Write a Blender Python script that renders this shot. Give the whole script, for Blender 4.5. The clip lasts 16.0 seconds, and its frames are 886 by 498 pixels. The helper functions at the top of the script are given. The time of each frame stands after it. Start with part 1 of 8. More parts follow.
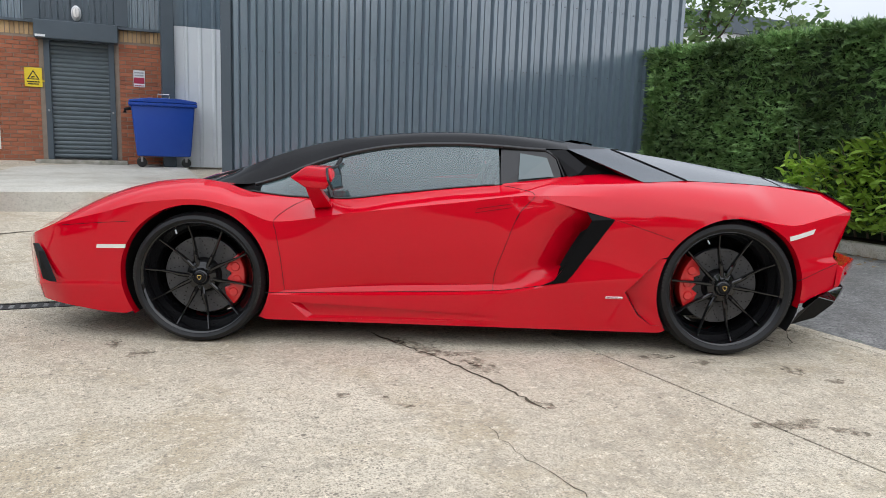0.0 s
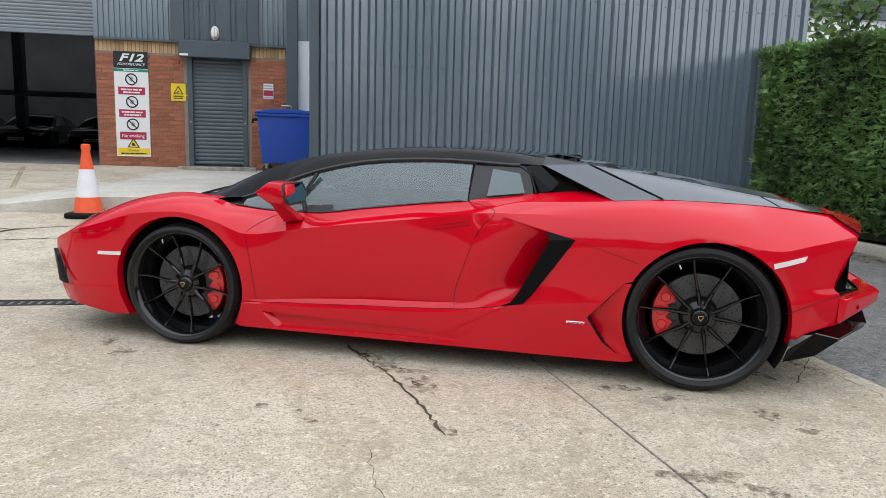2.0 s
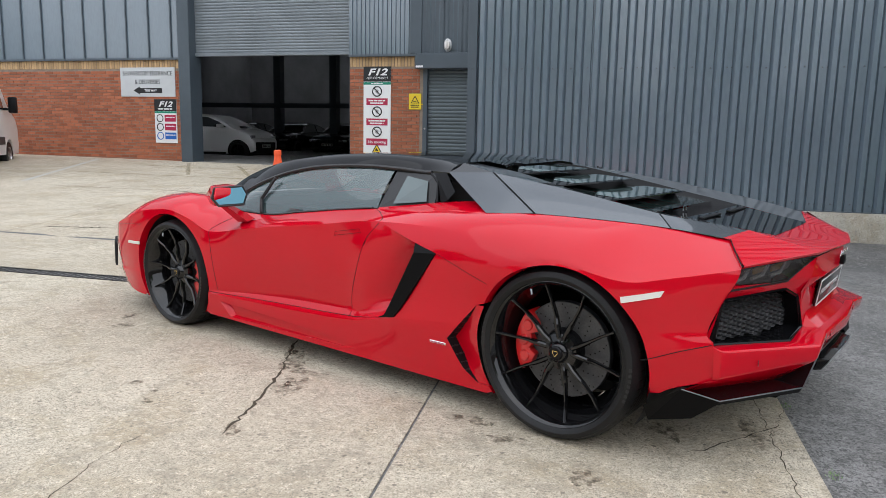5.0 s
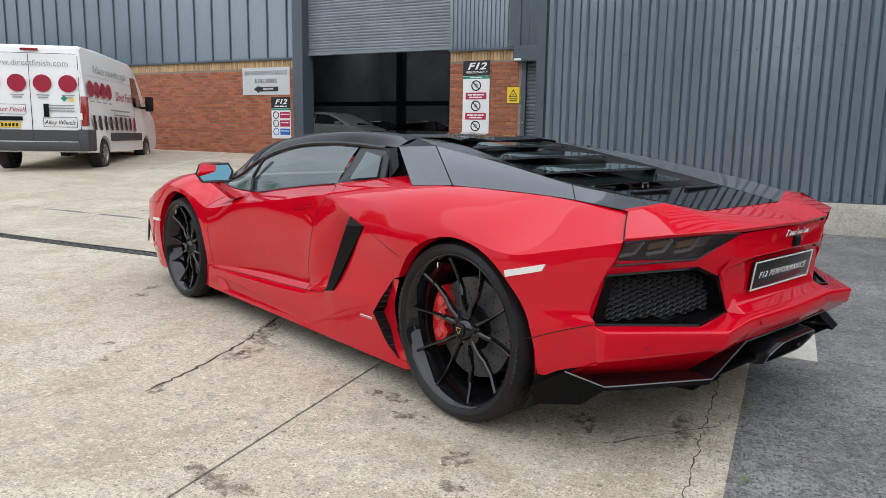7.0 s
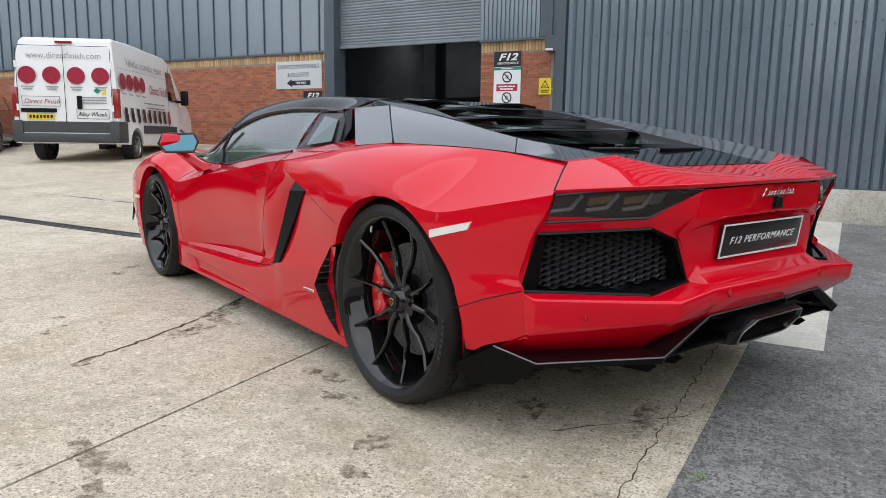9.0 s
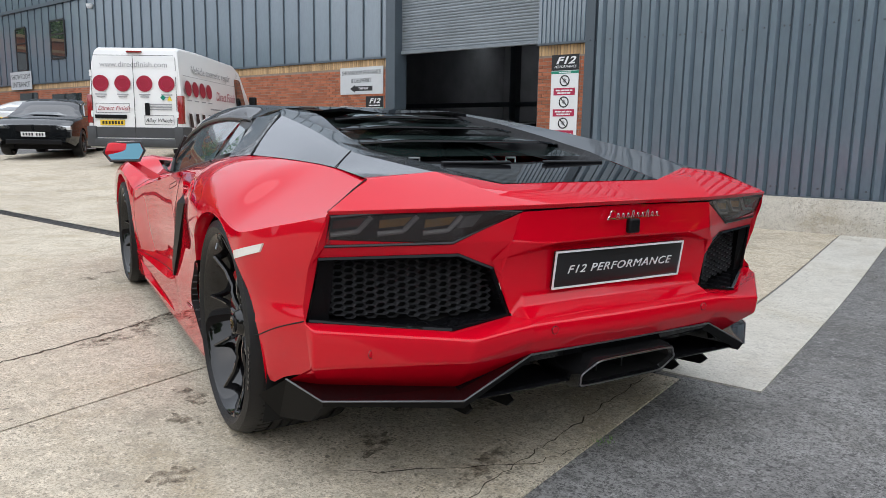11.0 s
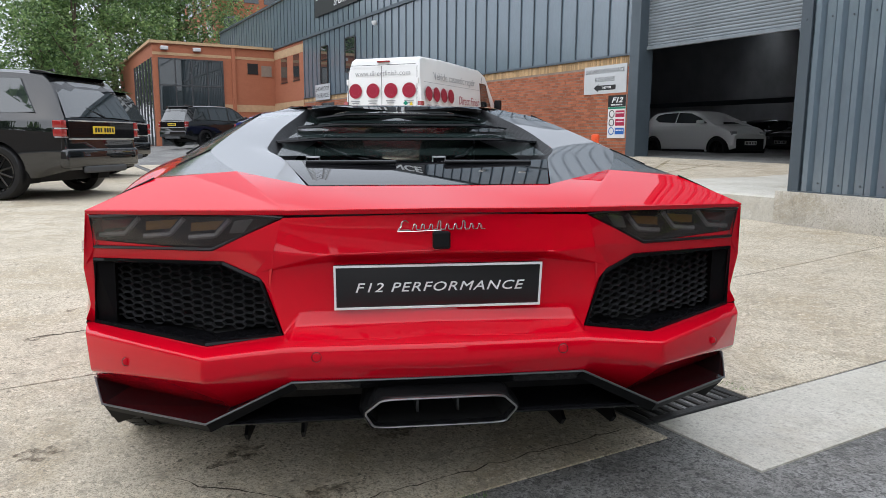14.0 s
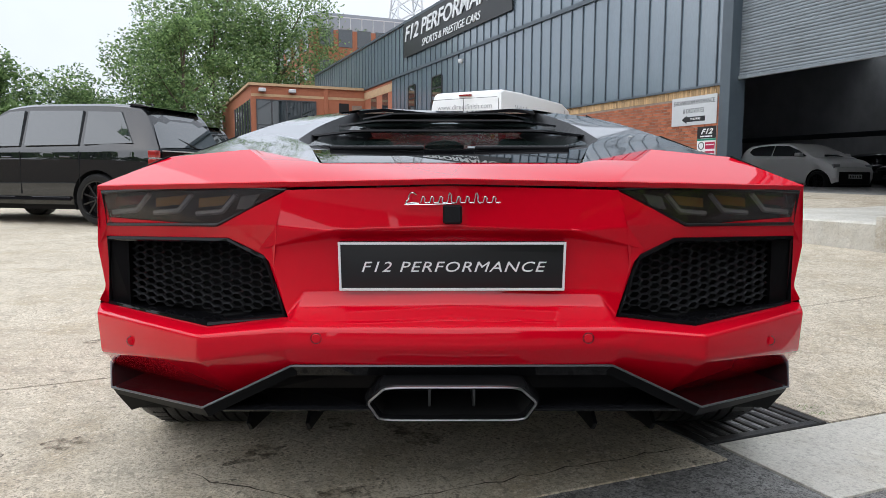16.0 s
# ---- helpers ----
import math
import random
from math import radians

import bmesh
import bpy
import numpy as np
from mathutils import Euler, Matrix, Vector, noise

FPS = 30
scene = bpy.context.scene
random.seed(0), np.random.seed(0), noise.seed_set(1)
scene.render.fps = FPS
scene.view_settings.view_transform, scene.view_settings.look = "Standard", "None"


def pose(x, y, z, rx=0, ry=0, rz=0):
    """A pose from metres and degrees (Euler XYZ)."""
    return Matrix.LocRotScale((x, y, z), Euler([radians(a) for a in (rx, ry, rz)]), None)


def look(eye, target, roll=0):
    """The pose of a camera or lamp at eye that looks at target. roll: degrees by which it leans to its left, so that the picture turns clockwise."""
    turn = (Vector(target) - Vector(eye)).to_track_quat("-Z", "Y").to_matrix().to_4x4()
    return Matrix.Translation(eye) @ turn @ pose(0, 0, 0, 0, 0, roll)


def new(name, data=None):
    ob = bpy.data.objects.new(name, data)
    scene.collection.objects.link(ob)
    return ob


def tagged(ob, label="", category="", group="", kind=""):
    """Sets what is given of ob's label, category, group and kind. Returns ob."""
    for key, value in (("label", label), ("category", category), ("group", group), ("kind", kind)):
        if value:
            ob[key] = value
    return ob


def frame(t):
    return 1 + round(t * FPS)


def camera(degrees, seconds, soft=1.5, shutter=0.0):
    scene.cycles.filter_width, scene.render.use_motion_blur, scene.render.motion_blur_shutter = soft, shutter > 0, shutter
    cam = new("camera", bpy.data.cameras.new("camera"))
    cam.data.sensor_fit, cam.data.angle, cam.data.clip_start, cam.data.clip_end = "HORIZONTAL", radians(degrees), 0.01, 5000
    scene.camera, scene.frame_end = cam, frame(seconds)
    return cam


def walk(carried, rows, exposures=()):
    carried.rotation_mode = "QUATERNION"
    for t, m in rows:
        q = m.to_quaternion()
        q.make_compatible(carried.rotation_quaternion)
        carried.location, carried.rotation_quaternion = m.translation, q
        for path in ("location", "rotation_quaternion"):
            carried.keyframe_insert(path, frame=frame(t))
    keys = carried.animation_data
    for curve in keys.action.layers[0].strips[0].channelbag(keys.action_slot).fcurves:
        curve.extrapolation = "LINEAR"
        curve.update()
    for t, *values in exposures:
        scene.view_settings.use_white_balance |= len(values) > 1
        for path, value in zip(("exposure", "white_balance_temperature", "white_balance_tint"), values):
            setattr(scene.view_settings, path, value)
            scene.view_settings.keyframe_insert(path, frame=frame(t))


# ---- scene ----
# ---------------------------------------------------------------- camera
cam = camera(64.3, 16.0, soft=0.7)
PATH = [
    (0, (-0.181, -4.457, 1.044), (-0.141, -2.479, 0.75), 1.9),
    (0.5, (-0.018, -4.419, 1.066), (0.01, -2.441, 0.772), 1.8),
    (1, (0.201, -4.384, 1.08), (0.173, -2.407, 0.783), 1.7),
    (1.5, (0.479, -4.38, 1.094), (0.3, -2.41, 0.797), 1.6),
    (2, (0.818, -4.325, 1.136), (0.414, -2.389, 0.839), 1.6),
    (2.5, (1.186, -4.245, 1.145), (0.528, -2.381, 0.846), 1.5),
    (3, (1.535, -4.084, 1.183), (0.745, -2.271, 0.88), 1.5),
    (3.5, (1.863, -3.904, 1.2), (0.974, -2.138, 0.897), 1.5),
    (6, (3.036, -3.017, 1.185), (1.67, -1.59, 0.875), 0.9),
    (6.5, (3.187, -2.856, 1.146), (1.76, -1.49, 0.835), 0.9),
    (7, (3.282, -2.7, 1.09), (1.801, -1.392, 0.775), 0.9),
    (7.5, (3.355, -2.533, 1.04), (1.825, -1.283, 0.725), 0.8),
    (8, (3.349, -2.419, 0.983), (1.793, -1.203, 0.666), 0.9),
    (8.5, (3.32, -2.293, 0.926), (1.757, -1.087, 0.608), 0.9),
    (9, (3.34, -2.222, 0.92), (1.775, -1.016, 0.605), 0.9),
    (9.5, (3.401, -2.066, 0.935), (1.831, -0.866, 0.623), 0.8),
    (12, (3.764, -0.949, 0.98), (1.935, -0.204, 0.667), 0.8),
    (12.5, (3.799, -0.692, 0.994), (1.922, -0.076, 0.681), 0.5),
    (13, (3.776, -0.492, 0.989), (1.864, 0.004, 0.676), 0.5),
    (13.5, (3.773, -0.331, 0.981), (1.831, 0.025, 0.667), 0.4),
    (14, (3.777, -0.197, 0.959), (1.818, 0.056, 0.647), 0.4),
    (14.5, (3.694, -0.126, 0.936), (1.726, 0.046, 0.624), 0.4),
    (15, (3.66, -0.064, 0.888), (1.687, 0.042, 0.576), 0.4),
    (15.5, (3.67, -0.044, 0.855), (1.691, 0.012, 0.577), 0.3),
    (16, (3.679, -0.023, 0.809), (1.69, -0.015, 0.604), 0.3),
]
walk(cam, [(t, look(eye, target, roll)) for t, eye, target, roll in PATH], exposures=[(0, 0.28, 6000, 10), (11, 0.33, 6000, 10), (16, 0.42, 6000, 10)])

# ---------------------------------------------------------------- light: overcast day
world = bpy.data.worlds.new("sky")
scene.world = world
world.use_nodes = True
wt = world.node_tree
sky = wt.nodes.new("ShaderNodeTexSky")
sky.sky_type, sky.sun_disc = "NISHITA", False
sky.sun_elevation, sky.sun_rotation = radians(52), radians(135)
sky.air_density, sky.dust_density = 1.0, 4.0
cloud_noise = wt.nodes.new("ShaderNodeTexNoise")
cloud_noise.inputs["Scale"].default_value, cloud_noise.inputs["Detail"].default_value = 2.2, 5.0
cloud = wt.nodes.new("ShaderNodeValToRGB")
cloud.color_ramp.elements[0].position, cloud.color_ramp.elements[0].color = 0.3, (7.2, 7.3, 7.5, 1)
cloud.color_ramp.elements[1].position, cloud.color_ramp.elements[1].color = 0.75, (10.0, 10.2, 10.5, 1)
veil = wt.nodes.new("ShaderNodeMixRGB")
veil.inputs[0].default_value = 0.88
wt.links.new(cloud_noise.outputs["Fac"], cloud.inputs[0])
wt.links.new(sky.outputs[0], veil.inputs[1])
wt.links.new(cloud.outputs[0], veil.inputs[2])
# an overcast sky is brighter overhead than at the horizon
sky_dir, sky_xyz, sky_rise, sky_mul = wt.nodes.new("ShaderNodeTexCoord"), wt.nodes.new("ShaderNodeSeparateXYZ"), wt.nodes.new("ShaderNodeMapRange"), wt.nodes.new("ShaderNodeMixRGB")
sky_rise.inputs[3].default_value, sky_rise.inputs[4].default_value = 0.78, 1.38
sky_mul.blend_type, sky_mul.inputs[0].default_value = "MULTIPLY", 1.0
wt.links.new(sky_dir.outputs["Generated"], sky_xyz.inputs[0])
wt.links.new(sky_xyz.outputs["Z"], sky_rise.inputs[0])
wt.links.new(veil.outputs[0], sky_mul.inputs[1])
wt.links.new(sky_rise.outputs[0], sky_mul.inputs[2])
wt.links.new(sky_mul.outputs[0], wt.nodes["Background"].inputs[0])
wt.nodes["Background"].inputs[1].default_value = 0.105

sun = new("sun", bpy.data.lights.new("sun", "SUN"))
sun.data.energy, sun.data.angle, sun.data.color = 1.6, radians(140), (1.0, 0.97, 0.93)
sun.matrix_world = look((0, 0, 20), (-11, 11, 0))

# ---------------------------------------------------------------- helpers for meshes
BUILD = pose(0, 0, 0, 0, 0, 22.5)          # axes of the buildings: u along the walls, v towards them


def part(name, bm, material, parent=None, label="", m=None, smooth=None):
    """Link a bmesh as one mesh object under a thing; smooth: angle in degrees below which edges are smooth."""
    me = bpy.data.meshes.new(name)
    bmesh.ops.recalc_face_normals(bm, faces=bm.faces)
    if smooth is not None:
        for f in bm.faces:
            f.smooth = True
        for e in bm.edges:
            if len(e.link_faces) == 2 and e.calc_face_angle(0) > radians(smooth):
                e.smooth = False
    bm.to_mesh(me)
    bm.free()
    for mt in (material if isinstance(material, (list, tuple)) else [material]):
        me.materials.append(mt)
    ob = new(name, me)
    if parent is not None:
        ob.parent = parent
    if m is not None:
        ob.matrix_basis = m
    if label:
        ob["label"] = label
    return ob


def thing(name, label, category, m=None, group="", kind=""):
    ob = new(name)
    if m is not None:
        ob.matrix_basis = m
    return tagged(ob, label, category, group, kind)


def share(name, mesh, parent=None, m=None):
    """One more object on a mesh that exists already."""
    ob = new(name, mesh)
    if parent is not None:
        ob.parent = parent
    if m is not None:
        ob.matrix_basis = m
    return ob


def box(x0, x1, y0, y1, z0, z1, bevel=0.0, seg=1, bm=None):
    own = bmesh.new()
    vs = [own.verts.new((x, y, z)) for x in (x0, x1) for y in (y0, y1) for z in (z0, z1)]
    for idx in ((0, 1, 3, 2), (4, 6, 7, 5), (0, 4, 5, 1), (2, 3, 7, 6), (0, 2, 6, 4), (1, 5, 7, 3)):
        own.faces.new([vs[i] for i in idx])
    bmesh.ops.recalc_face_normals(own, faces=own.faces)
    if bevel > 0:
        bmesh.ops.bevel(own, geom=own.edges[:], offset=bevel, segments=seg, profile=0.5, affect="EDGES")
    return own if bm is None else add(bm, own)


def add(bm, other, m=None):
    """Append a bmesh to another one."""
    if m is not None:
        bmesh.ops.transform(other, matrix=m, verts=other.verts)
    me = bpy.data.meshes.new("tmp")
    other.to_mesh(me)
    other.free()
    bm.from_mesh(me)
    bpy.data.meshes.remove(me)
    return bm


def lathe(profile, n=48, axis="z"):
    """Turn (radius, height) pairs round an axis."""
    bm = bmesh.new()
    rings = []
    for r, h in profile:
        ring = []
        for i in range(n):
            a = 2 * math.pi * i / n
            p = (r * math.cos(a), r * math.sin(a), h)
            if axis == "y":
                p = (p[0], p[2], p[1])
            elif axis == "x":
                p = (p[2], p[0], p[1])
            ring.append(bm.verts.new(p))
        rings.append(ring)
    for a, b in zip(rings, rings[1:]):
        for i in range(n):
            j = (i + 1) % n
            bm.faces.new((a[i], a[j], b[j], b[i]))
    return bm


def cap(bm, ring_first=True):
    """Close all open borders of a bmesh."""
    bmesh.ops.holes_fill(bm, edges=[e for e in bm.edges if e.is_boundary], sides=0)
    return bm


def prism(outline, y0, y1, bevel=0.0, seg=1):
    """Extrude an (x, z) outline from y0 to y1."""
    bm = bmesh.new()
    a = [bm.verts.new((x, y0, z)) for x, z in outline]
    b = [bm.verts.new((x, y1, z)) for x, z in outline]
    n = len(outline)
    bm.faces.new(a)
    bm.faces.new(b[::-1])
    for i in range(n):
        j = (i + 1) % n
        bm.faces.new((a[i], b[i], b[j], a[j]))
    bmesh.ops.recalc_face_normals(bm, faces=bm.faces)
    if bevel:
        bmesh.ops.bevel(bm, geom=bm.edges[:], offset=bevel, segments=seg, profile=0.5, affect="EDGES")
    return bm


def tube(points, r, n=8, closed=False):
    """A round bar along points."""
    bm = bmesh.new()
    pts = [Vector(p) for p in points]
    rings = []
    for i, p in enumerate(pts):
        d = (pts[min(i + 1, len(pts) - 1)] - pts[max(i - 1, 0)]).normalized()
        if closed:
            d = (pts[(i + 1) % len(pts)] - pts[i - 1]).normalized()
        s = d.cross(Vector((0.3, 0.2, 0.93))).normalized()
        t = d.cross(s)
        rr = r[i] if isinstance(r, (list, tuple)) else r
        rings.append([bm.verts.new(p + rr * (math.cos(2 * math.pi * k / n) * s + math.sin(2 * math.pi * k / n) * t)) for k in range(n)])
    pairs = list(zip(rings, rings[1:])) + ([(rings[-1], rings[0])] if closed else [])
    for a, b in pairs:
        for k in range(n):
            bm.faces.new((a[k], a[(k + 1) % n], b[(k + 1) % n], b[k]))
    if not closed:
        bm.faces.new(rings[0][::-1])
        bm.faces.new(rings[-1])
    return bm


def words(text, size, material, m, parent=None, name="lettering", extrude=0.002, align="CENTER", shear=0.0, bold=0.0, stretch=1.0, space=1.0):
    """Lettering as a mesh, in Blender's own font, in the x-z plane facing -y."""
    cu = bpy.data.curves.new("tmp_text", "FONT")
    cu.body, cu.size, cu.extrude, cu.align_x, cu.align_y, cu.shear, cu.offset = text, size, extrude, align, "CENTER", shear, bold
    cu.resolution_u, cu.space_character = 3, space
    tmp = bpy.data.objects.new("tmp_text", cu)
    me = bpy.data.meshes.new_from_object(tmp)
    bpy.data.objects.remove(tmp)
    bpy.data.curves.remove(cu)
    me.name = name
    me.transform(pose(0, 0, 0, 90) @ Matrix.Diagonal((stretch, 1, 1, 1)))
    me.materials.clear()
    me.materials.append(material)
    ob = new(name, me)
    if parent is not None:
        ob.parent = parent
    ob.matrix_basis = m
    return ob


def spline(points, n):
    """n points along a smooth Catmull-Rom curve through points (tuples of any length)."""
    P = np.array(points, float)
    P = np.vstack([2 * P[0] - P[1], P, 2 * P[-1] - P[-2]])
    out = []
    segs = len(P) - 3
    for i in range(n):
        s = i / (n - 1) * segs
        k = min(int(s), segs - 1)
        t = s - k
        a, b, c, d = P[k:k + 4]
        out.append(0.5 * (2 * b + (c - a) * t + (2 * a - 5 * b + 4 * c - d) * t * t + (3 * b - a - 3 * c + d) * t ** 3))
    return out


def along(table, x):
    """Smooth value of a curve given as (x, value) pairs: monotone cubic."""
    xs, ys = zip(*table)
    if x <= xs[0]:
        return ys[0]
    if x >= xs[-1]:
        return ys[-1]
    k = max(i for i in range(len(xs)) if xs[i] <= x)
    k = min(k, len(xs) - 2)
    sl = [(ys[i + 1] - ys[i]) / (xs[i + 1] - xs[i]) for i in range(len(xs) - 1)]

    def tan(i):
        if i == 0:
            return sl[0]
        if i == len(xs) - 1:
            return sl[-1]
        if sl[i - 1] * sl[i] <= 0:
            return 0.0
        return 2 * sl[i - 1] * sl[i] / (sl[i - 1] + sl[i])
    h = xs[k + 1] - xs[k]
    t = (x - xs[k]) / h
    return ((1 + 2 * t) * (1 - t) ** 2 * ys[k] + t * (1 - t) ** 2 * h * tan(k) + t * t * (3 - 2 * t) * ys[k + 1] + t * t * (t - 1) * h * tan(k + 1))


# ---------------------------------------------------------------- materials
def mat(name, color=(0.5, 0.5, 0.5), rough=0.5, metal=0.0, coat=0.0, coat_rough=0.03, vary=0.0, vscale=3.0, fine=0.0, fscale=60.0,
        bump=0.0, bscale=80.0, tint=None, obj_vary=0.0, emit=None, ior=1.45, stretch=None, rvary=0.0, spec=0.5, coat_ior=1.5):
    """Principled material: colour varied at two scales, relief, coat. tint: second colour of the large patches."""
    m = bpy.data.materials.new(name)
    m.use_nodes = True
    nt = m.node_tree
    b = nt.nodes["Principled BSDF"]
    b.inputs["Roughness"].default_value, b.inputs["Metallic"].default_value, b.inputs["IOR"].default_value = rough, metal, ior
    b.inputs["Coat Weight"].default_value, b.inputs["Coat Roughness"].default_value = coat, coat_rough
    b.inputs["Specular IOR Level"].default_value, b.inputs["Coat IOR"].default_value = spec, coat_ior
    L, N = nt.links.new, nt.nodes.new
    src = N("ShaderNodeTexCoord").outputs["Object"]
    if stretch:
        mp = N("ShaderNodeMapping")
        mp.inputs["Scale"].default_value = stretch
        L(src, mp.inputs[0])
        src = mp.outputs[0]
    rgb = N("ShaderNodeRGB")
    rgb.outputs[0].default_value = (*color, 1)
    out = rgb.outputs[0]

    def noise_tex(scale, detail=6.0):
        t = N("ShaderNodeTexNoise")
        t.inputs["Scale"].default_value, t.inputs["Detail"].default_value, t.inputs["Roughness"].default_value = scale, detail, 0.6
        L(src, t.inputs["Vector"])
        return t.outputs["Fac"]

    def blend(fac, a, colour, mode="MIX"):
        x = N("ShaderNodeMixRGB")
        x.blend_type = mode
        L(fac, x.inputs[0])
        L(a, x.inputs[1])
        if isinstance(colour, tuple):
            x.inputs[2].default_value = (*colour, 1)
        else:
            L(colour, x.inputs[2])
        return x.outputs[0]

    def ramp(fac, lo, hi, v=1.0):
        r = N("ShaderNodeMapRange")
        r.inputs[1].default_value, r.inputs[2].default_value, r.inputs[3].default_value, r.inputs[4].default_value = lo, hi, 0.0, v
        L(fac, r.inputs[0])
        return r.outputs[0]
    if vary:
        second = tint if tint else tuple(c * 0.55 for c in color)
        out = blend(ramp(noise_tex(vscale), 0.38, 0.68, vary), out, second)
    if fine:
        out = blend(ramp(noise_tex(fscale, 3.0), 0.42, 0.62, fine), out, tuple(c * 0.45 for c in color))
    if obj_vary:
        info = N("ShaderNodeObjectInfo")
        hsv = N("ShaderNodeHueSaturation")
        L(ramp(info.outputs["Random"], 0, 1, 2 * obj_vary), hsv.inputs["Value"])
        off = N("ShaderNodeMath")
        off.operation = "ADD"
        off.inputs[1].default_value = 1 - obj_vary
        L(hsv.inputs["Value"].links[0].from_socket, off.inputs[0])
        L(off.outputs[0], hsv.inputs["Value"])
        L(out, hsv.inputs["Color"])
        out = hsv.outputs[0]
    L(out, b.inputs["Base Color"])
    if rvary:
        r = N("ShaderNodeMapRange")
        r.inputs[3].default_value, r.inputs[4].default_value = max(rough - rvary, 0.02), min(rough + rvary, 1)
        L(noise_tex(vscale * 1.7), r.inputs[0])
        L(r.outputs[0], b.inputs["Roughness"])
    if bump:
        bp = N("ShaderNodeBump")
        bp.inputs["Strength"].default_value, bp.inputs["Distance"].default_value = bump, 0.01
        L(noise_tex(bscale), bp.inputs["Height"])
        L(bp.outputs[0], b.inputs["Normal"])
    if emit:
        b.inputs["Emission Color"].default_value, b.inputs["Emission Strength"].default_value = (*color, 1), emit
    return m


def glass(name, color, rough=0.02, alpha=0.3, coat_ior=1.5):
    """Tinted pane: partly clear, glossy."""
    m = bpy.data.materials.new(name)
    m.use_nodes = True
    nt = m.node_tree
    b = nt.nodes["Principled BSDF"]
    b.inputs["Base Color"].default_value = (*color, 1)
    b.inputs["Roughness"].default_value = rough
    b.inputs["Alpha"].default_value = alpha
    b.inputs["Coat Weight"].default_value, b.inputs["Coat IOR"].default_value = (1.0 if coat_ior > 1.5 else 0.6), coat_ior
    b.inputs["Coat Roughness"].default_value = 0.01
    return m


RED = mat("red_paint", (0.54, 0.0007, 0.012), 0.5, 0.0, coat=1.0, coat_rough=0.006, vary=0.10, vscale=1.2, tint=(0.505, 0.0007, 0.010), spec=0.0, coat_ior=1.43)
MESH_BLACK = mat("grille_black", (0.05, 0.05, 0.053), 0.3, coat=0.8)
BLACK_GLOSS = mat("black_gloss_paint", (0.006, 0.006, 0.007), 0.3, coat=1.0, coat_rough=0.010, spec=0.0, coat_ior=1.27)
DECK_GREY = mat("satin_silver_grey_panel", (0.085, 0.092, 0.10), 0.35, 0.7, coat=1.0, coat_rough=0.04, fine=0.15, fscale=300)
SATIN_GREY = mat("satin_graphite_panel", (0.085, 0.094, 0.104), 0.22, 0.75, coat=0.7, coat_rough=0.05, fine=0.15, fscale=300)
PIANO_BLACK = mat("polished_black", (0.008, 0.008, 0.0085), 0.25, coat=1.0, coat_rough=0.02, spec=0.1, coat_ior=1.30)
WING_BLACK = mat("matt_black_wing", (0.0055, 0.0055, 0.006), 0.42, fine=0.2, fscale=200, spec=0.08)
EDGE_SILVER = mat("satin_metal_edge", (0.15, 0.155, 0.165), 0.35, 0.6)
BLACK_PLASTIC = mat("black_plastic", (0.007, 0.007, 0.008), 0.42, fine=0.3, fscale=200, bump=0.08, bscale=300, spec=0.2)
BLACK_TRIM = mat("black_trim", (0.015, 0.015, 0.016), 0.3)
# near-black colour stands in for the shade inside gaps, holes and cavities
VOID = mat("cavity_shade_black", (0.004, 0.004, 0.004), 0.9)
RUBBER = mat("tyre_rubber", (0.011, 0.011, 0.012), 0.42, vary=0.5, vscale=9, tint=(0.018, 0.0175, 0.017), bump=0.15, bscale=200, spec=0.3)
RIM_BLACK = mat("black_alloy", (0.005, 0.005, 0.0055), 0.3, 0.0, coat=1.0, coat_rough=0.03, spec=0.0, coat_ior=1.52)
STEEL = mat("machined_steel", (0.42, 0.42, 0.43), 0.3, 1.0)
DISC = mat("carbon_disc", (0.10, 0.10, 0.105), 0.45, 0.6, vary=0.4, vscale=20, fine=0.3, fscale=150)
CALIPER = mat("red_caliper", (0.55, 0.008, 0.01), 0.3, coat=0.8)
MIRROR = mat("mirror_face", (0.09, 0.19, 0.235), 0.02, 1.0)
CHROME = mat("chrome", (0.75, 0.75, 0.76), 0.08, 1.0)
GOLD = mat("gold_badge", (0.75, 0.55, 0.2), 0.25, 1.0)
WHITE_LENS = mat("white_reflector", (0.75, 0.72, 0.68), 0.2, coat=1.0)
LIGHT_GUIDE = mat("grey_light_guide", (0.66, 0.62, 0.60), 0.25, coat=1.0)
QUARTER_GLASS = glass("quarter_glass", (0.09, 0.125, 0.13), 0.01, 0.93, 1.5)
AMBER_LENS = mat("amber_lens", (0.6, 0.3, 0.06), 0.2, coat=1.0)
RED_LENS = mat("red_lens", (0.25, 0.01, 0.01), 0.15, coat=1.0)
SMOKE = glass("smoked_lens", (0.03, 0.022, 0.021), 0.02, 0.40, 1.6)
CAR_GLASS = glass("tinted_car_glass", (0.06, 0.095, 0.098), 0.01, 0.80, 1.65)
REAR_GLASS = glass("engine_cover_glass", (0.05, 0.075, 0.07), 0.01, 0.38, 1.8)
LOUVRE_GLASS = mat("louvre_glass", (0.10, 0.15, 0.145), 0.05, coat=1.0, coat_rough=0.02, coat_ior=1.8)
LEATHER = mat("black_leather", (0.02, 0.02, 0.02), 0.5, bump=0.2, bscale=150)
SILVER = mat("silver_paint", (0.55, 0.55, 0.55), 0.35, 0.5)
EXHAUST = mat("dark_exhaust_metal", (0.09, 0.09, 0.092), 0.35, 0.9, vary=0.4, vscale=12)
PLATE_BLACK = mat("black_plate", (0.008, 0.008, 0.009), 0.35, coat=0.4)
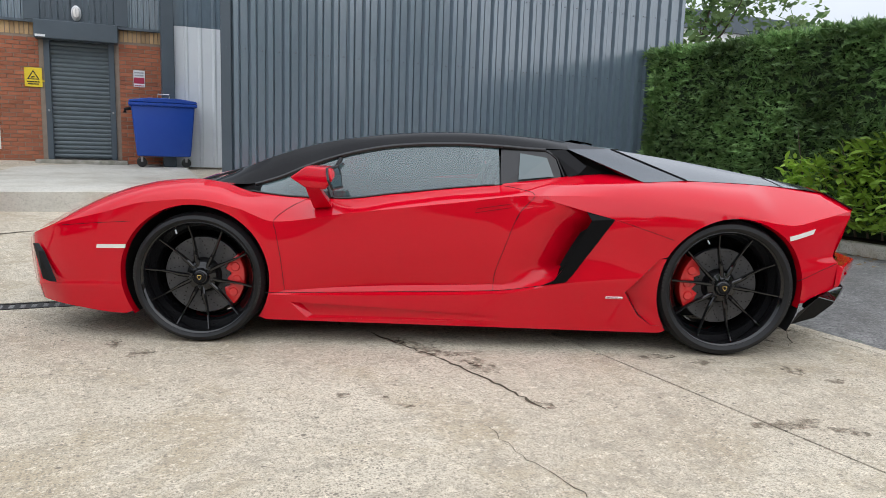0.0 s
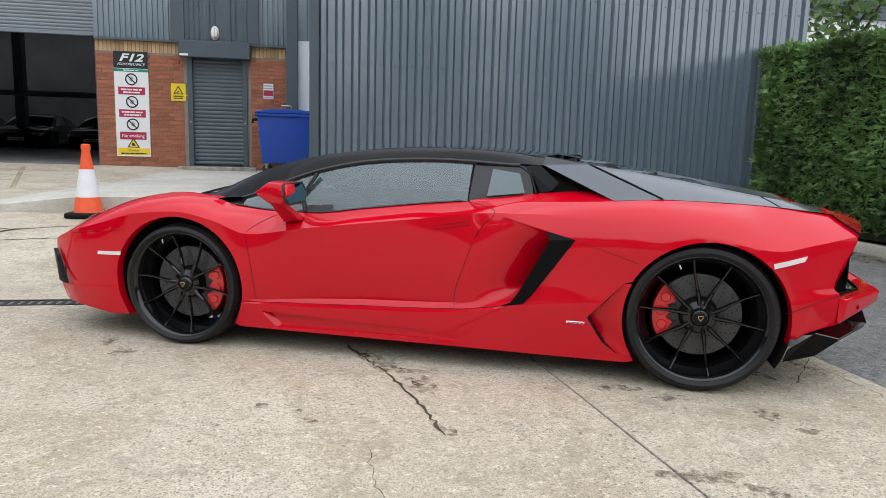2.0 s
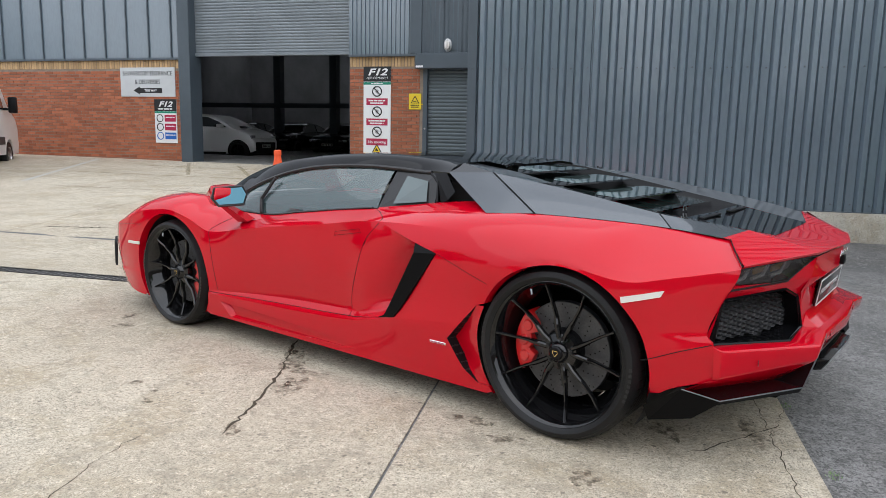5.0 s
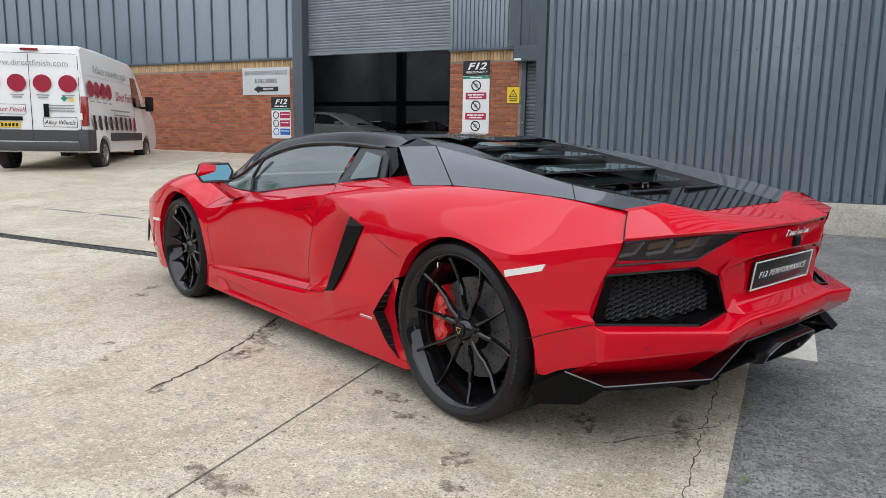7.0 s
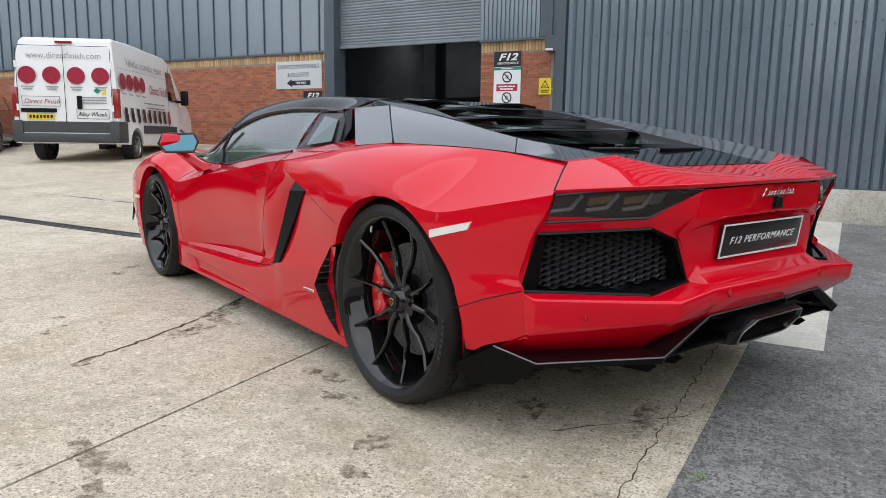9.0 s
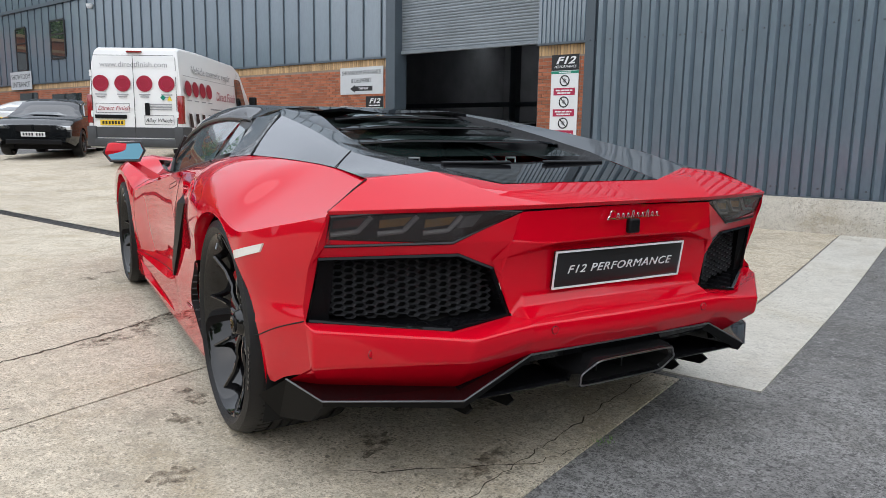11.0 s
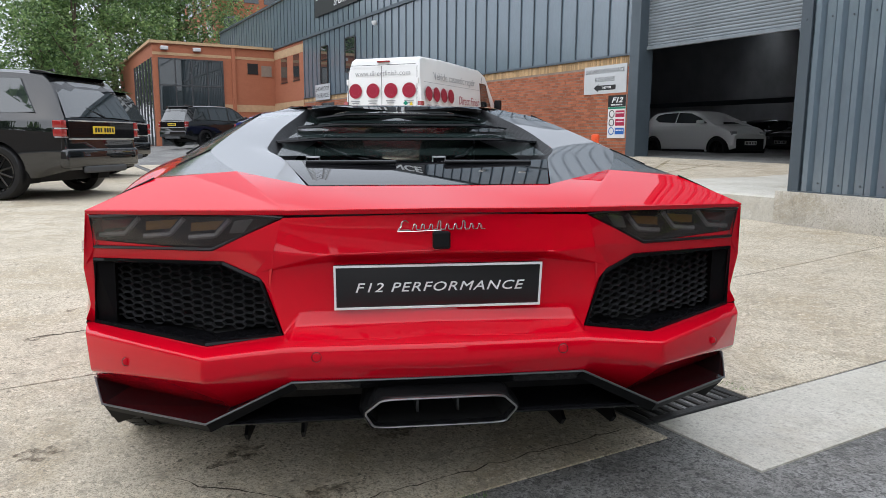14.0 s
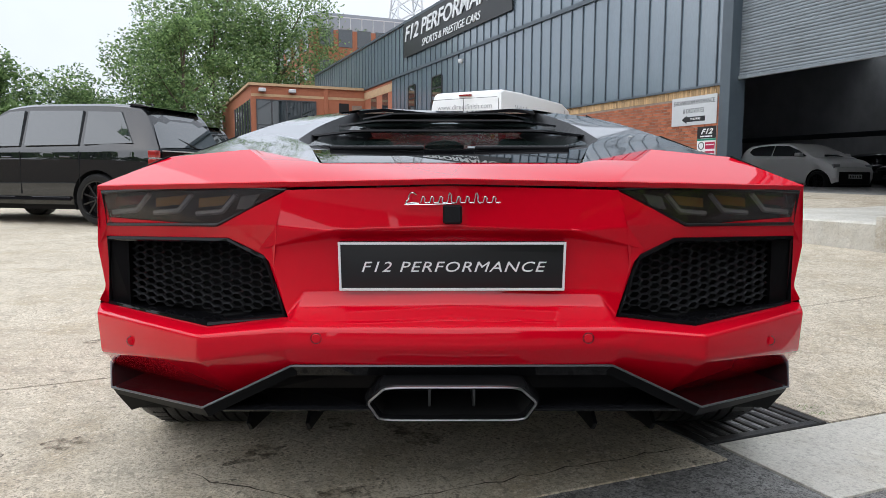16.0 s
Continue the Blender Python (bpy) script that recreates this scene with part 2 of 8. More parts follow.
WHITE_PAINT = mat("white_paint", (0.78, 0.78, 0.77), 0.35, vary=0.15, vscale=2.0, tint=(0.66, 0.66, 0.64))
WHITE_VINYL = mat("white_sign_sheet", (0.74, 0.75, 0.75), 0.4, vary=0.2, vscale=5, tint=(0.66, 0.67, 0.67))
GREY_SIGN = mat("silver_sign_sheet", (0.55, 0.57, 0.58), 0.4, 0.1, vary=0.2, vscale=2)
SIGN_BLACK = mat("sign_black", (0.012, 0.013, 0.014), 0.4)
SIGN_RED = mat("sign_red", (0.38, 0.015, 0.06), 0.4)
SIGN_YELLOW = mat("sign_yellow", (0.75, 0.55, 0.02), 0.4)
SIGN_GREEN = mat("sign_green", (0.01, 0.22, 0.14), 0.4)
SIGN_BLUE = mat("sign_blue", (0.02, 0.12, 0.45), 0.4)
SIGN_GREY = mat("sign_print_grey", (0.3, 0.3, 0.31), 0.5)
MAROON = mat("maroon_vinyl", (0.3, 0.012, 0.035), 0.4)

CLAD = mat("dark_grey_cladding", (0.118, 0.158, 0.192), 0.35, 0.0, vary=0.45, vscale=0.7, tint=(0.140, 0.184, 0.222), fine=0.12, fscale=30, stretch=(1, 1, 0.25), coat=1.0, coat_rough=0.16, coat_ior=1.9, spec=0.3)
CLAD_LIGHT = mat("mid_grey_cladding", (0.26, 0.29, 0.32), 0.45, vary=0.35, vscale=0.8, tint=(0.3, 0.33, 0.36), rvary=0.1, stretch=(1, 1, 0.3))
CLAD_TRIM = mat("dark_grey_trim", (0.07, 0.09, 0.108), 0.4, vary=0.3, vscale=2)
SHUTTER = mat("grey_shutter_slats", (0.20, 0.228, 0.248), 0.4, 0.1, vary=0.4, vscale=1.5, obj_vary=0.1)
SHUTTER_DARK = mat("dark_shutter_slats", (0.095, 0.118, 0.13), 0.42, 0.1, vary=0.4, vscale=2.5, obj_vary=0.12)
PALE_PANEL = mat("pale_grey_panel", (0.66, 0.69, 0.71), 0.45, vary=0.4, vscale=1.5, tint=(0.56, 0.59, 0.61))
BRICK = mat("red_brick", (0.36, 0.125, 0.062), 0.85, vary=0.6, vscale=6, tint=(0.28, 0.085, 0.045), fine=0.3, fscale=120, bump=0.3, bscale=150, obj_vary=0.2)
MORTAR = mat("mortar", (0.30, 0.24, 0.19), 0.95, vary=0.5, vscale=8, fine=0.3, fscale=150, bump=0.3, bscale=200)
STONE_STEP = mat("worn_concrete_step", (0.36, 0.34, 0.29), 0.9, vary=0.8, vscale=6, tint=(0.14, 0.14, 0.10), fine=0.4, fscale=60, bump=0.5, bscale=60)
BIN_BLUE = mat("blue_bin_plastic", (0.012, 0.055, 0.33), 0.42, vary=0.4, vscale=4, tint=(0.02, 0.075, 0.36), rvary=0.15)
CONE_ORANGE = mat("cone_orange", (0.80, 0.10, 0.025), 0.5, vary=0.4, vscale=9, tint=(0.6, 0.08, 0.03))
CONE_WHITE = mat("cone_reflective_sleeve", (0.75, 0.75, 0.77), 0.35, vary=0.4, vscale=9, tint=(0.6, 0.6, 0.62))
DARK_INTERIOR = mat("dim_warehouse_wall", (0.25, 0.255, 0.26), 0.8, vary=0.5, vscale=0.8)


def concrete_material(name, base, pale, dark, speck=0.5, stain=0.6, stone=46.0, grit=1.0):
    """Worn concrete: broad patches, brown stains, exposed dark and pale stones, fine pits."""
    m = bpy.data.materials.new(name)
    m.use_nodes = True
    nt = m.node_tree
    b = nt.nodes["Principled BSDF"]
    L, N = nt.links.new, nt.nodes.new
    src = N("ShaderNodeTexCoord").outputs["Object"]

    def tex(scale, detail=8.0, rough=0.6, dist=0.0):
        t = N("ShaderNodeTexNoise")
        t.inputs["Scale"].default_value, t.inputs["Detail"].default_value = scale, detail
        t.inputs["Roughness"].default_value, t.inputs["Distortion"].default_value = rough, dist
        L(src, t.inputs["Vector"])
        return t.outputs["Fac"]

    def rng(fac, lo, hi, v=1.0, floor=0.0):
        r = N("ShaderNodeMapRange")
        r.inputs[1].default_value, r.inputs[2].default_value, r.inputs[3].default_value, r.inputs[4].default_value = lo, hi, floor, v
        L(fac, r.inputs[0])
        return r.outputs[0]

    def times(a, c):
        x = N("ShaderNodeMath")
        x.operation = "MULTIPLY"
        L(a, x.inputs[0])
        L(c, x.inputs[1])
        return x.outputs[0]

    def mix(fac, a, c):
        x = N("ShaderNodeMixRGB")
        L(fac, x.inputs[0])
        if isinstance(a, tuple):
            x.inputs[1].default_value = (*a, 1)
        else:
            L(a, x.inputs[1])
        x.inputs[2].default_value = (*c, 1)
        return x.outputs[0]

    def stones(scale, lo, hi, seed):
        """Cells of uneven outline whose random size runs from lo to hi of the cell."""
        wob, nzc, scl = N("ShaderNodeVectorMath"), N("ShaderNodeTexNoise"), N("ShaderNodeVectorMath")
        wob.operation, scl.operation = "ADD", "SCALE"
        nzc.inputs["Scale"].default_value = scale * 1.8
        scl.inputs["Scale"].default_value = 0.55 / scale
        L(src, nzc.inputs["Vector"])
        L(nzc.outputs["Color"], scl.inputs[0])
        L(src, wob.inputs[0])
        L(scl.outputs[0], wob.inputs[1])
        off = N("ShaderNodeVectorMath")
        off.operation = "ADD"
        off.inputs[1].default_value = (seed, seed * 1.7, 0)
        L(wob.outputs[0], off.inputs[0])
        v = N("ShaderNodeTexVoronoi")
        v.inputs["Scale"].default_value = scale
        L(off.outputs[0], v.inputs["Vector"])
        sep = N("ShaderNodeSeparateColor")
        L(v.outputs["Color"], sep.inputs[0])
        near = N("ShaderNodeMath")
        near.operation = "SUBTRACT"
        L(rng(sep.outputs[0], lo, 1.0, hi, -0.02), near.inputs[0])
        L(v.outputs["Distance"], near.inputs[1])
        return rng(near.outputs[0], 0.0, 0.06)
    brown = (base[0] * 0.74, base[1] * 0.68, base[2] * 0.56)
    c = mix(rng(tex(0.7), 0.40, 0.60), base, pale)
    c = mix(rng(tex(1.5, 12, 0.72, 0.5), 0.49, 0.63, stain * 0.75), c, brown)
    c = mix(rng(tex(0.42, 12, 0.75, 0.9), 0.55, 0.66, stain * 0.7), c, dark)
    c = mix(rng(tex(7, 12, 0.8, 0.3), 0.50, 0.62, 0.45 * grit), c, tuple(v * 0.62 for v in base))
    c = mix(rng(tex(22, 8, 0.85), 0.52, 0.62, 0.50 * grit), c, tuple(min(v * 1.25, 0.85) for v in pale))
    c = mix(rng(tex(48, 6, 0.85), 0.52, 0.60, 0.55 * grit), c, tuple(v * 0.52 for v in base))
    c = mix(rng(tex(130, 3, 0.85), 0.52, 0.60, 0.45 * grit), c, tuple(v * 0.42 for v in base))
    wear = rng(tex(1.0, 5), 0.38, 0.58, 1.0, 0.5)
    c = mix(times(stones(stone, 0.30, 0.46, 3.0), rng(tex(1.3, 5), 0.42, 0.62, min(1, speck * 0.75), 0.04 * speck)), c, tuple(min(v * 1.14, 0.86) for v in pale))
    c = mix(times(stones(stone * 1.25, 0.18, 0.52, 0.0), times(wear, rng(tex(3.0), 0.3, 0.5, min(1, speck * 1.8), 0.5 * speck))), c, tuple(v * 0.42 for v in base))
    c = mix(times(stones(stone * 0.5, 0.80, 0.34, 7.0), wear), c, tuple(v * (1 - 0.75 * min(1, speck * 1.5)) for v in base))
    L(c, b.inputs["Base Color"])
    b.inputs["Roughness"].default_value = 0.82
    bp = N("ShaderNodeBump")
    bp.inputs["Strength"].default_value, bp.inputs["Distance"].default_value = 0.5, 0.008
    L(tex(55, 6, 0.75), bp.inputs["Height"])
    L(bp.outputs[0], b.inputs["Normal"])
    return m


CONCRETE = concrete_material("yard_concrete", (0.515, 0.445, 0.337), (0.63, 0.564, 0.442), (0.36, 0.295, 0.21), 0.62, 0.95, 70.0, 1.75)
CONCRETE_PALE = concrete_material("pale_concrete", (0.50, 0.475, 0.41), (0.60, 0.575, 0.51), (0.30, 0.26, 0.2), 0.25, 0.6, grit=0.7)
CONCRETE_OLD = concrete_material("plinth_concrete", (0.47, 0.44, 0.375), (0.58, 0.55, 0.48), (0.18, 0.155, 0.11), 0.3, 1.0, grit=0.8)
ASPHALT = concrete_material("asphalt", (0.135, 0.132, 0.127), (0.27, 0.265, 0.254), (0.12, 0.112, 0.10), 1.0, 0.7, 66.0, 1.9)
SOIL = mat("dark_soil", (0.05, 0.038, 0.026), 0.95, vary=0.7, vscale=6, tint=(0.09, 0.07, 0.045), bump=0.6, bscale=40)
def ragged(m, scale=30.0, lo=0.40, hi=0.56, top=0.85):
    """Let a lying patch break up into rags of its own."""
    nt = m.node_tree
    nz, rg, tc = nt.nodes.new("ShaderNodeTexNoise"), nt.nodes.new("ShaderNodeMapRange"), nt.nodes.new("ShaderNodeTexCoord")
    nz.inputs["Scale"].default_value, nz.inputs["Detail"].default_value, nz.inputs["Roughness"].default_value = scale, 8, 0.7
    rg.inputs[1].default_value, rg.inputs[2].default_value, rg.inputs[4].default_value = lo, hi, top
    nt.links.new(tc.outputs["Object"], nz.inputs["Vector"])
    nt.links.new(nz.outputs["Fac"], rg.inputs[0])
    nt.links.new(rg.outputs[0], nt.nodes["Principled BSDF"].inputs["Alpha"])
    return m


STAIN = ragged(mat("oil_stain", (0.13, 0.095, 0.062), 0.8, vary=0.6, vscale=14, tint=(0.22, 0.17, 0.115), fine=0.4, fscale=60), 24.0, 0.42, 0.60, 0.62)
CRACK = mat("crack_dirt", (0.07, 0.055, 0.035), 0.95, vary=0.5, vscale=10)
IRON = mat("cast_iron", (0.03, 0.03, 0.03), 0.6, 0.4, vary=0.5, vscale=12, tint=(0.06, 0.05, 0.04), bump=0.2, bscale=100)
LINE_YELLOW = ragged(mat("worn_yellow_line", (0.47, 0.38, 0.18), 0.8, vary=0.9, vscale=5, tint=(0.42, 0.38, 0.29), fine=0.5, fscale=40), 12, 0.42, 0.62)
LINE_WHITE = mat("worn_white_line", (0.55, 0.54, 0.5), 0.8, vary=0.7, vscale=5, tint=(0.45, 0.42, 0.35), fine=0.4, fscale=40)


# ---------------------------------------------------------------- ground
def soft(x, k=0.6):
    return math.log1p(math.exp(min(x / k, 40))) * k


def ground_z(u, v):
    """Height of the yard: level round the red car, rising towards the long building."""
    def rise(d, k):
        return 0.0 if d <= 0 else (d * d / (2 * k) if d < k else d - k / 2)
    side = min(1.0, max(0.0, (v - 1.6) / 2.6))
    return 0.051 * rise(min(v, 11.0) - 1.2, 2.0) + 0.011 * rise(min(-u, 25.0) - 3.0, 4.0) + 0.02 * rise(min(-u, 4.0), 2.0) * side * side * (3 - 2 * side)


def sheet(us, vs, lift=0.0, bm=None, skirt=0.0):
    """Grid over the yard at its height; skirt: depth of the sides."""
    bm = bm or bmesh.new()
    g = [[bm.verts.new((u, v, ground_z(u, v) + lift)) for v in vs] for u in us]
    for i in range(len(us) - 1):
        for j in range(len(vs) - 1):
            bm.faces.new((g[i][j], g[i + 1][j], g[i + 1][j + 1], g[i][j + 1]))
    if skirt:
        rim = [g[i][0] for i in range(len(us))] + [g[-1][j] for j in range(1, len(vs))] + [g[i][-1] for i in range(len(us) - 2, -1, -1)] + [g[0][j] for j in range(len(vs) - 2, 0, -1)]
        low = [bm.verts.new((p.co.x, p.co.y, p.co.z - skirt)) for p in rim]
        for i in range(len(rim)):
            j = (i + 1) % len(rim)
            bm.faces.new((rim[i], low[i], low[j], rim[j]))
    return bm


def steps(a, b, step):
    n = max(1, round((b - a) / step))
    return [a + (b - a) * i / n for i in range(n + 1)]


def slanted(bm):
    """Turn the long joint beside the car a little, as it was cast."""
    for p in bm.verts:
        if abs(p.co.x - 0.27) < 0.012 and p.co.y < 0.67:
            p.co.x -= 0.075 * (p.co.y + 0.7)
    return bm


far = [-600, -300, -150, -90]
gs = far + steps(-60, 40, 1.0) + [60, 120, 250, 500]
ground = part("ground", sheet(gs, far + steps(-40, 40, 1.0) + [60, 120, 250, 500], -0.005), ASPHALT, m=BUILD)
tagged(ground, "dark grey weathered asphalt ground round the yard", "ground", kind="structure")

yard = thing("yard_pavement", "worn pale concrete yard cast in large bays with dirty joints", "pavement", BUILD, kind="structure")
U_CUTS = [-18, -11.9, -5.85, 0.27, 1.79]
V_CUTS = [-14, -7.3, 0.66, 6.9, 10.9]
for i in range(len(U_CUTS) - 1):
    for j in range(len(V_CUTS) - 1):
        u0, u1, v0, v1 = U_CUTS[i], U_CUTS[i + 1], V_CUTS[j], V_CUTS[j + 1]
        if u0 > -4 and v0 > 4.7:
            continue
        if v0 == 0.66:
            v0 = 0.84
        if u0 > -1 and v1 > 4.7:
            v1 = 4.79
        if u1 == 1.79 and v0 < 0.66:
            u1 = 1.9
            v1 = min(v1, 0.1)
        if u1 == 1.79 and v0 == 0.84:
            v0 = 0.64
        part("slab", slanted(sheet(steps(u0 + 0.006, u1 - 0.006, 0.5), steps(v0 + 0.006, v1 - 0.006, 0.5), 0, skirt=0.03)), CONCRETE, yard)
part("slab", slanted(sheet(steps(0.276, 1.33, 0.5), steps(0.11, 0.63, 0.5), 0, skirt=0.03)), CONCRETE, yard)
part("edge_slab", sheet(steps(1.80, 2.2, 0.2), steps(0.15, 4.78, 0.4), 0.002, skirt=0.05), CONCRETE_PALE, yard, "pale smooth concrete edging slab")

# channel drain and gully
drain = thing("channel_drain", "narrow black slotted channel drain set in the concrete yard", "drain", BUILD)
bm = bmesh.new()
for u in steps(-18, 0.2, 0.5)[:-1]:
    z = ground_z(u + 0.25, 0.75)
    for dv in (0.67, 0.81):
        box(u, u + 0.497, dv, dv + 0.02, z - 0.05, z + 0.001, bm=bm)
part("frame", bm, IRON, drain)
bm = bmesh.new()
for u in steps(-12, 0.2, 0.06)[:-1]:
    z = ground_z(u, 0.75)
    box(u, u + 0.032, 0.69, 0.81, z - 0.03, z - 0.002, bm=bm)
box(-18, -12, 0.69, 0.81, ground_z(-15, 0.75) - 0.06, ground_z(-15, 0.75) - 0.012, bm=bm)
tagged(part("grating", bm, IRON, drain), kind="stuff")
gully = thing("gully_grate", "square cast iron gully grate with slots beside the edging slab", "drain", BUILD)
part("pit", box(1.34, 1.78, 0.14, 0.62, -0.25, -0.035), VOID, gully)
bm = bmesh.new()
for a, b_, c, d in ((1.335, 1.785, 0.115, 0.15), (1.335, 1.785, 0.6, 0.635), (1.335, 1.37, 0.15, 0.6), (1.75, 1.785, 0.15, 0.6), (1.545, 1.575, 0.15, 0.6)):
    box(a, b_, c, d, -0.05, 0.002, 0.003, bm=bm)
part("frame", bm, IRON, gully)
for k in range(9):
    v = 0.165 + k * 0.05
    part("bar", box(1.37, 1.545, v, v + 0.022, -0.04, 0.001, 0.003), IRON, gully)
    part("bar", box(1.575, 1.75, v, v + 0.022, -0.04, 0.001, 0.003), IRON, gully)


def blot(cx, cy, r, seed, n=26, stretch=1.0, turn=0.0, lift=0.0016, wob=0.55):
    """An uneven flat patch on the concrete, world x-y."""
    rnd = random.Random(seed)
    ph = [rnd.uniform(0, 6.28) for _ in range(6)]
    bm = bmesh.new()
    mid = bm.verts.new((cx, cy, lift))
    ring = []
    for i in range(n):
        a = 2 * math.pi * i / n
        rr = r * (1 + wob * (0.5 * math.sin(2 * a + ph[0]) + 0.35 * math.sin(3 * a + ph[1]) + 0.3 * math.sin(5 * a + ph[2]) + 0.25 * math.sin(8 * a + ph[3])) + rnd.uniform(-0.12, 0.12))
        x, y = rr * math.cos(a) * stretch, rr * math.sin(a)
        ring.append(bm.verts.new((cx + x * math.cos(turn) - y * math.sin(turn), cy + x * math.sin(turn) + y * math.cos(turn), lift)))
    for i in range(n):
        bm.faces.new((mid, ring[i], ring[(i + 1) % n]))
    return bm


def crack(points, width, seed, branch=0):
    """A jagged crack through (x, y) points: a thin strip of dirt lying in the surface."""
    rnd = random.Random(seed)
    pts = []
    for (x0, y0), (x1, y1) in zip(points, points[1:]):
        n = max(2, int(math.hypot(x1 - x0, y1 - y0) / 0.035))
        for i in range(n):
            t = i / n
            pts.append((x0 + (x1 - x0) * t + rnd.uniform(-1, 1) * 0.011, y0 + (y1 - y0) * t + rnd.uniform(-1, 1) * 0.011))
    bm = bmesh.new()
    prev = None
    for i, (x, y) in enumerate(pts):
        j = min(i + 1, len(pts) - 1)
        dx, dy = pts[j][0] - pts[max(i - 1, 0)][0], pts[j][1] - pts[max(i - 1, 0)][1]
        d = math.hypot(dx, dy) or 1
        w = width * rnd.uniform(0.35, 1.3) * min(1, (i + 1) / 4, (len(pts) - i) / 4)
        z = ground_z(*(BUILD.inverted() @ Vector((x, y, 0))).xy) + 0.0014
        a, b_ = bm.verts.new((x - dy / d * w, y + dx / d * w, z)), bm.verts.new((x + dy / d * w, y - dx / d * w, z))
        if prev:
            bm.faces.new((prev[0], prev[1], b_, a))
        prev = (a, b_)
    return bm


# ---------------------------------------------------------------- corrugated shed and its plinth
def ribbed(u0, u1, z0, z1, pitch, rib, depth, v=0.0, slope=0.028, lap=0.0):
    """Box-profile sheet in the u-z plane facing -v: flat pans with narrow ribs standing out."""
    bm = bmesh.new()
    cols = []
    u = u0
    while u < u1 - 1e-6:
        a = pitch - rib - 2 * slope
        prof = [(0, 0), (a, 0), (a + slope, -depth), (pitch - slope, -depth)]
        if lap:
            prof = [(0, 0), (lap, lap * 1.8), (2 * lap, 0), (a - 2 * lap, 0), (a - lap, lap * 1.8), (a, 0), (a + slope, -depth), (pitch - slope, -depth)]
        cols += [(u + du, v + dv) for du, dv in prof if u + du <= u1]
        u += pitch
    cols.append((u1, v))
    prev = None
    for x, y in cols:
        a, b_ = bm.verts.new((x, y, z0)), bm.verts.new((x, y, z1))
        if prev:
            bm.faces.new((prev[0], a, b_, prev[1]))
        prev = (a, b_)
    return bm


shed = thing("metal_shed", "dark grey shed clad in ribbed metal sheets on a concrete plinth", "shed", BUILD, kind="structure")
SU0, SU1, SV, SZ0, SZ1 = -0.91, 5.92, 4.8, 0.47, 5.6
part("wall_front", ribbed(SU0, SU1, SZ0, SZ1, 0.2, 0.05, 0.04, SV, 0.016, 0.009), CLAD, shed)
part("wall_side", box(0.6, 0.66, SV + 0.002, 10.0, SZ0, SZ1), CLAD, shed)
part("wall_side", box(SU1 - 0.06, SU1, SV + 0.002, 10.0, SZ0, SZ1), CLAD, shed)
part("wall_back", box(0.6, SU1, 10.0, 10.06, SZ0, SZ1), CLAD, shed)
part("roof", box(0.58, SU1 + 0.05, SV - 0.05, 10.1, SZ1, SZ1 + 0.12), CLAD_TRIM, shed)
bm = box(SU0 - 0.012, SU0 + 0.10, SV - 0.045, SV + 0.0, SZ0 - 0.03, SZ1, 0.004)
part("corner_trim", bm, CLAD_TRIM, shed)
part("base_trim", box(SU0, SU1, SV - 0.05, SV - 0.034, SZ0 - 0.035, SZ0 + 0.005), CLAD_TRIM, shed)
plinth = part("plinth", box(-1.05, SU1, SV - 0.055, SV + 0.2, -0.1, SZ0 - 0.005, 0.012, 2), CONCRETE_OLD, m=BUILD, smooth=40)
tagged(plinth, "weathered concrete plinth under the ribbed metal shed", "plinth", kind="structure")
screw = lathe([(0.0001, -0.009), (0.006, -0.009), (0.008, -0.004), (0.011, -0.003), (0.011, 0.0)], 6, "y")
first = part("screw", screw, CLAD_TRIM, shed, m=pose(SU0 + 0.05, SV - 0.046, 2.08))
for row in (0.55, 2.08, 3.02):
    for k in range(34):
        for du in ((0.05, 0.10) if k % 5 == 0 else (0.07,)):
            share("screw", first.data, shed, pose(SU0 + 0.2 * k + du, SV - 0.001, row + 0.006 * math.sin(k * 2.1)))

# raised concrete apron beside the shed, with its kerb
bm = bmesh.new()
us = steps(-5.2, -0.98, 0.3)
apron_top = lambda u: ground_z(-5.0, 5.2) + (0.405 - ground_z(-5.0, 5.2)) * min(1, max(0, (u + 5.2) / 1.6))
rows = [(SV - 0.04, 0), (SV - 0.04, 1), (SV, 2), (8.0, 2), (10.9, 3)]
grid = []
for u in us:
    t = apron_top(u)
    line = []
    for v, kind in rows:
        z = {0: ground_z(u, v) - 0.05, 1: t - 0.02, 2: t, 3: 0.47}[kind]
        vv = v + (0.012 if kind == 2 and v == SV else 0)
        line.append(bm.verts.new((u, vv if kind else v, z)))
    grid.append(line)
for a, b_ in zip(grid, grid[1:]):
    for k in range(len(rows) - 1):
        bm.faces.new((a[k], b_[k], b_[k + 1], a[k + 1]))
apron = part("apron", bm, CONCRETE_PALE, m=BUILD)
tagged(apron, "raised pale concrete apron with a kerb before the roller door", "pavement", kind="structure")

# ---------------------------------------------------------------- long building
WV = 10.9            # face of the brick wall
longb = thing("long_building", "long industrial building of red brick below and dark grey cladding above", "building", BUILD, kind="structure")


def wall_piece(name, u0, u1, z0, z1, material, v0=WV, v1=WV + 0.3, parent=longb):
    return part(name, box(u0, u1, v0, v1, z0, z1), material, parent)


BRICK_TOP = 2.97
for u0, u1 in ((-38.4, -9.33), (-5.05, -3.32), (-2.2, -0.9)):
    wall_piece("wall", u0, u1, -0.1, BRICK_TOP, MORTAR, WV + 0.008)
wall_piece("wall", -3.32, -2.2, 2.72, BRICK_TOP, MORTAR, WV + 0.008)
wall_piece("wall", -0.9, 6.0, -0.1, BRICK_TOP, MORTAR)
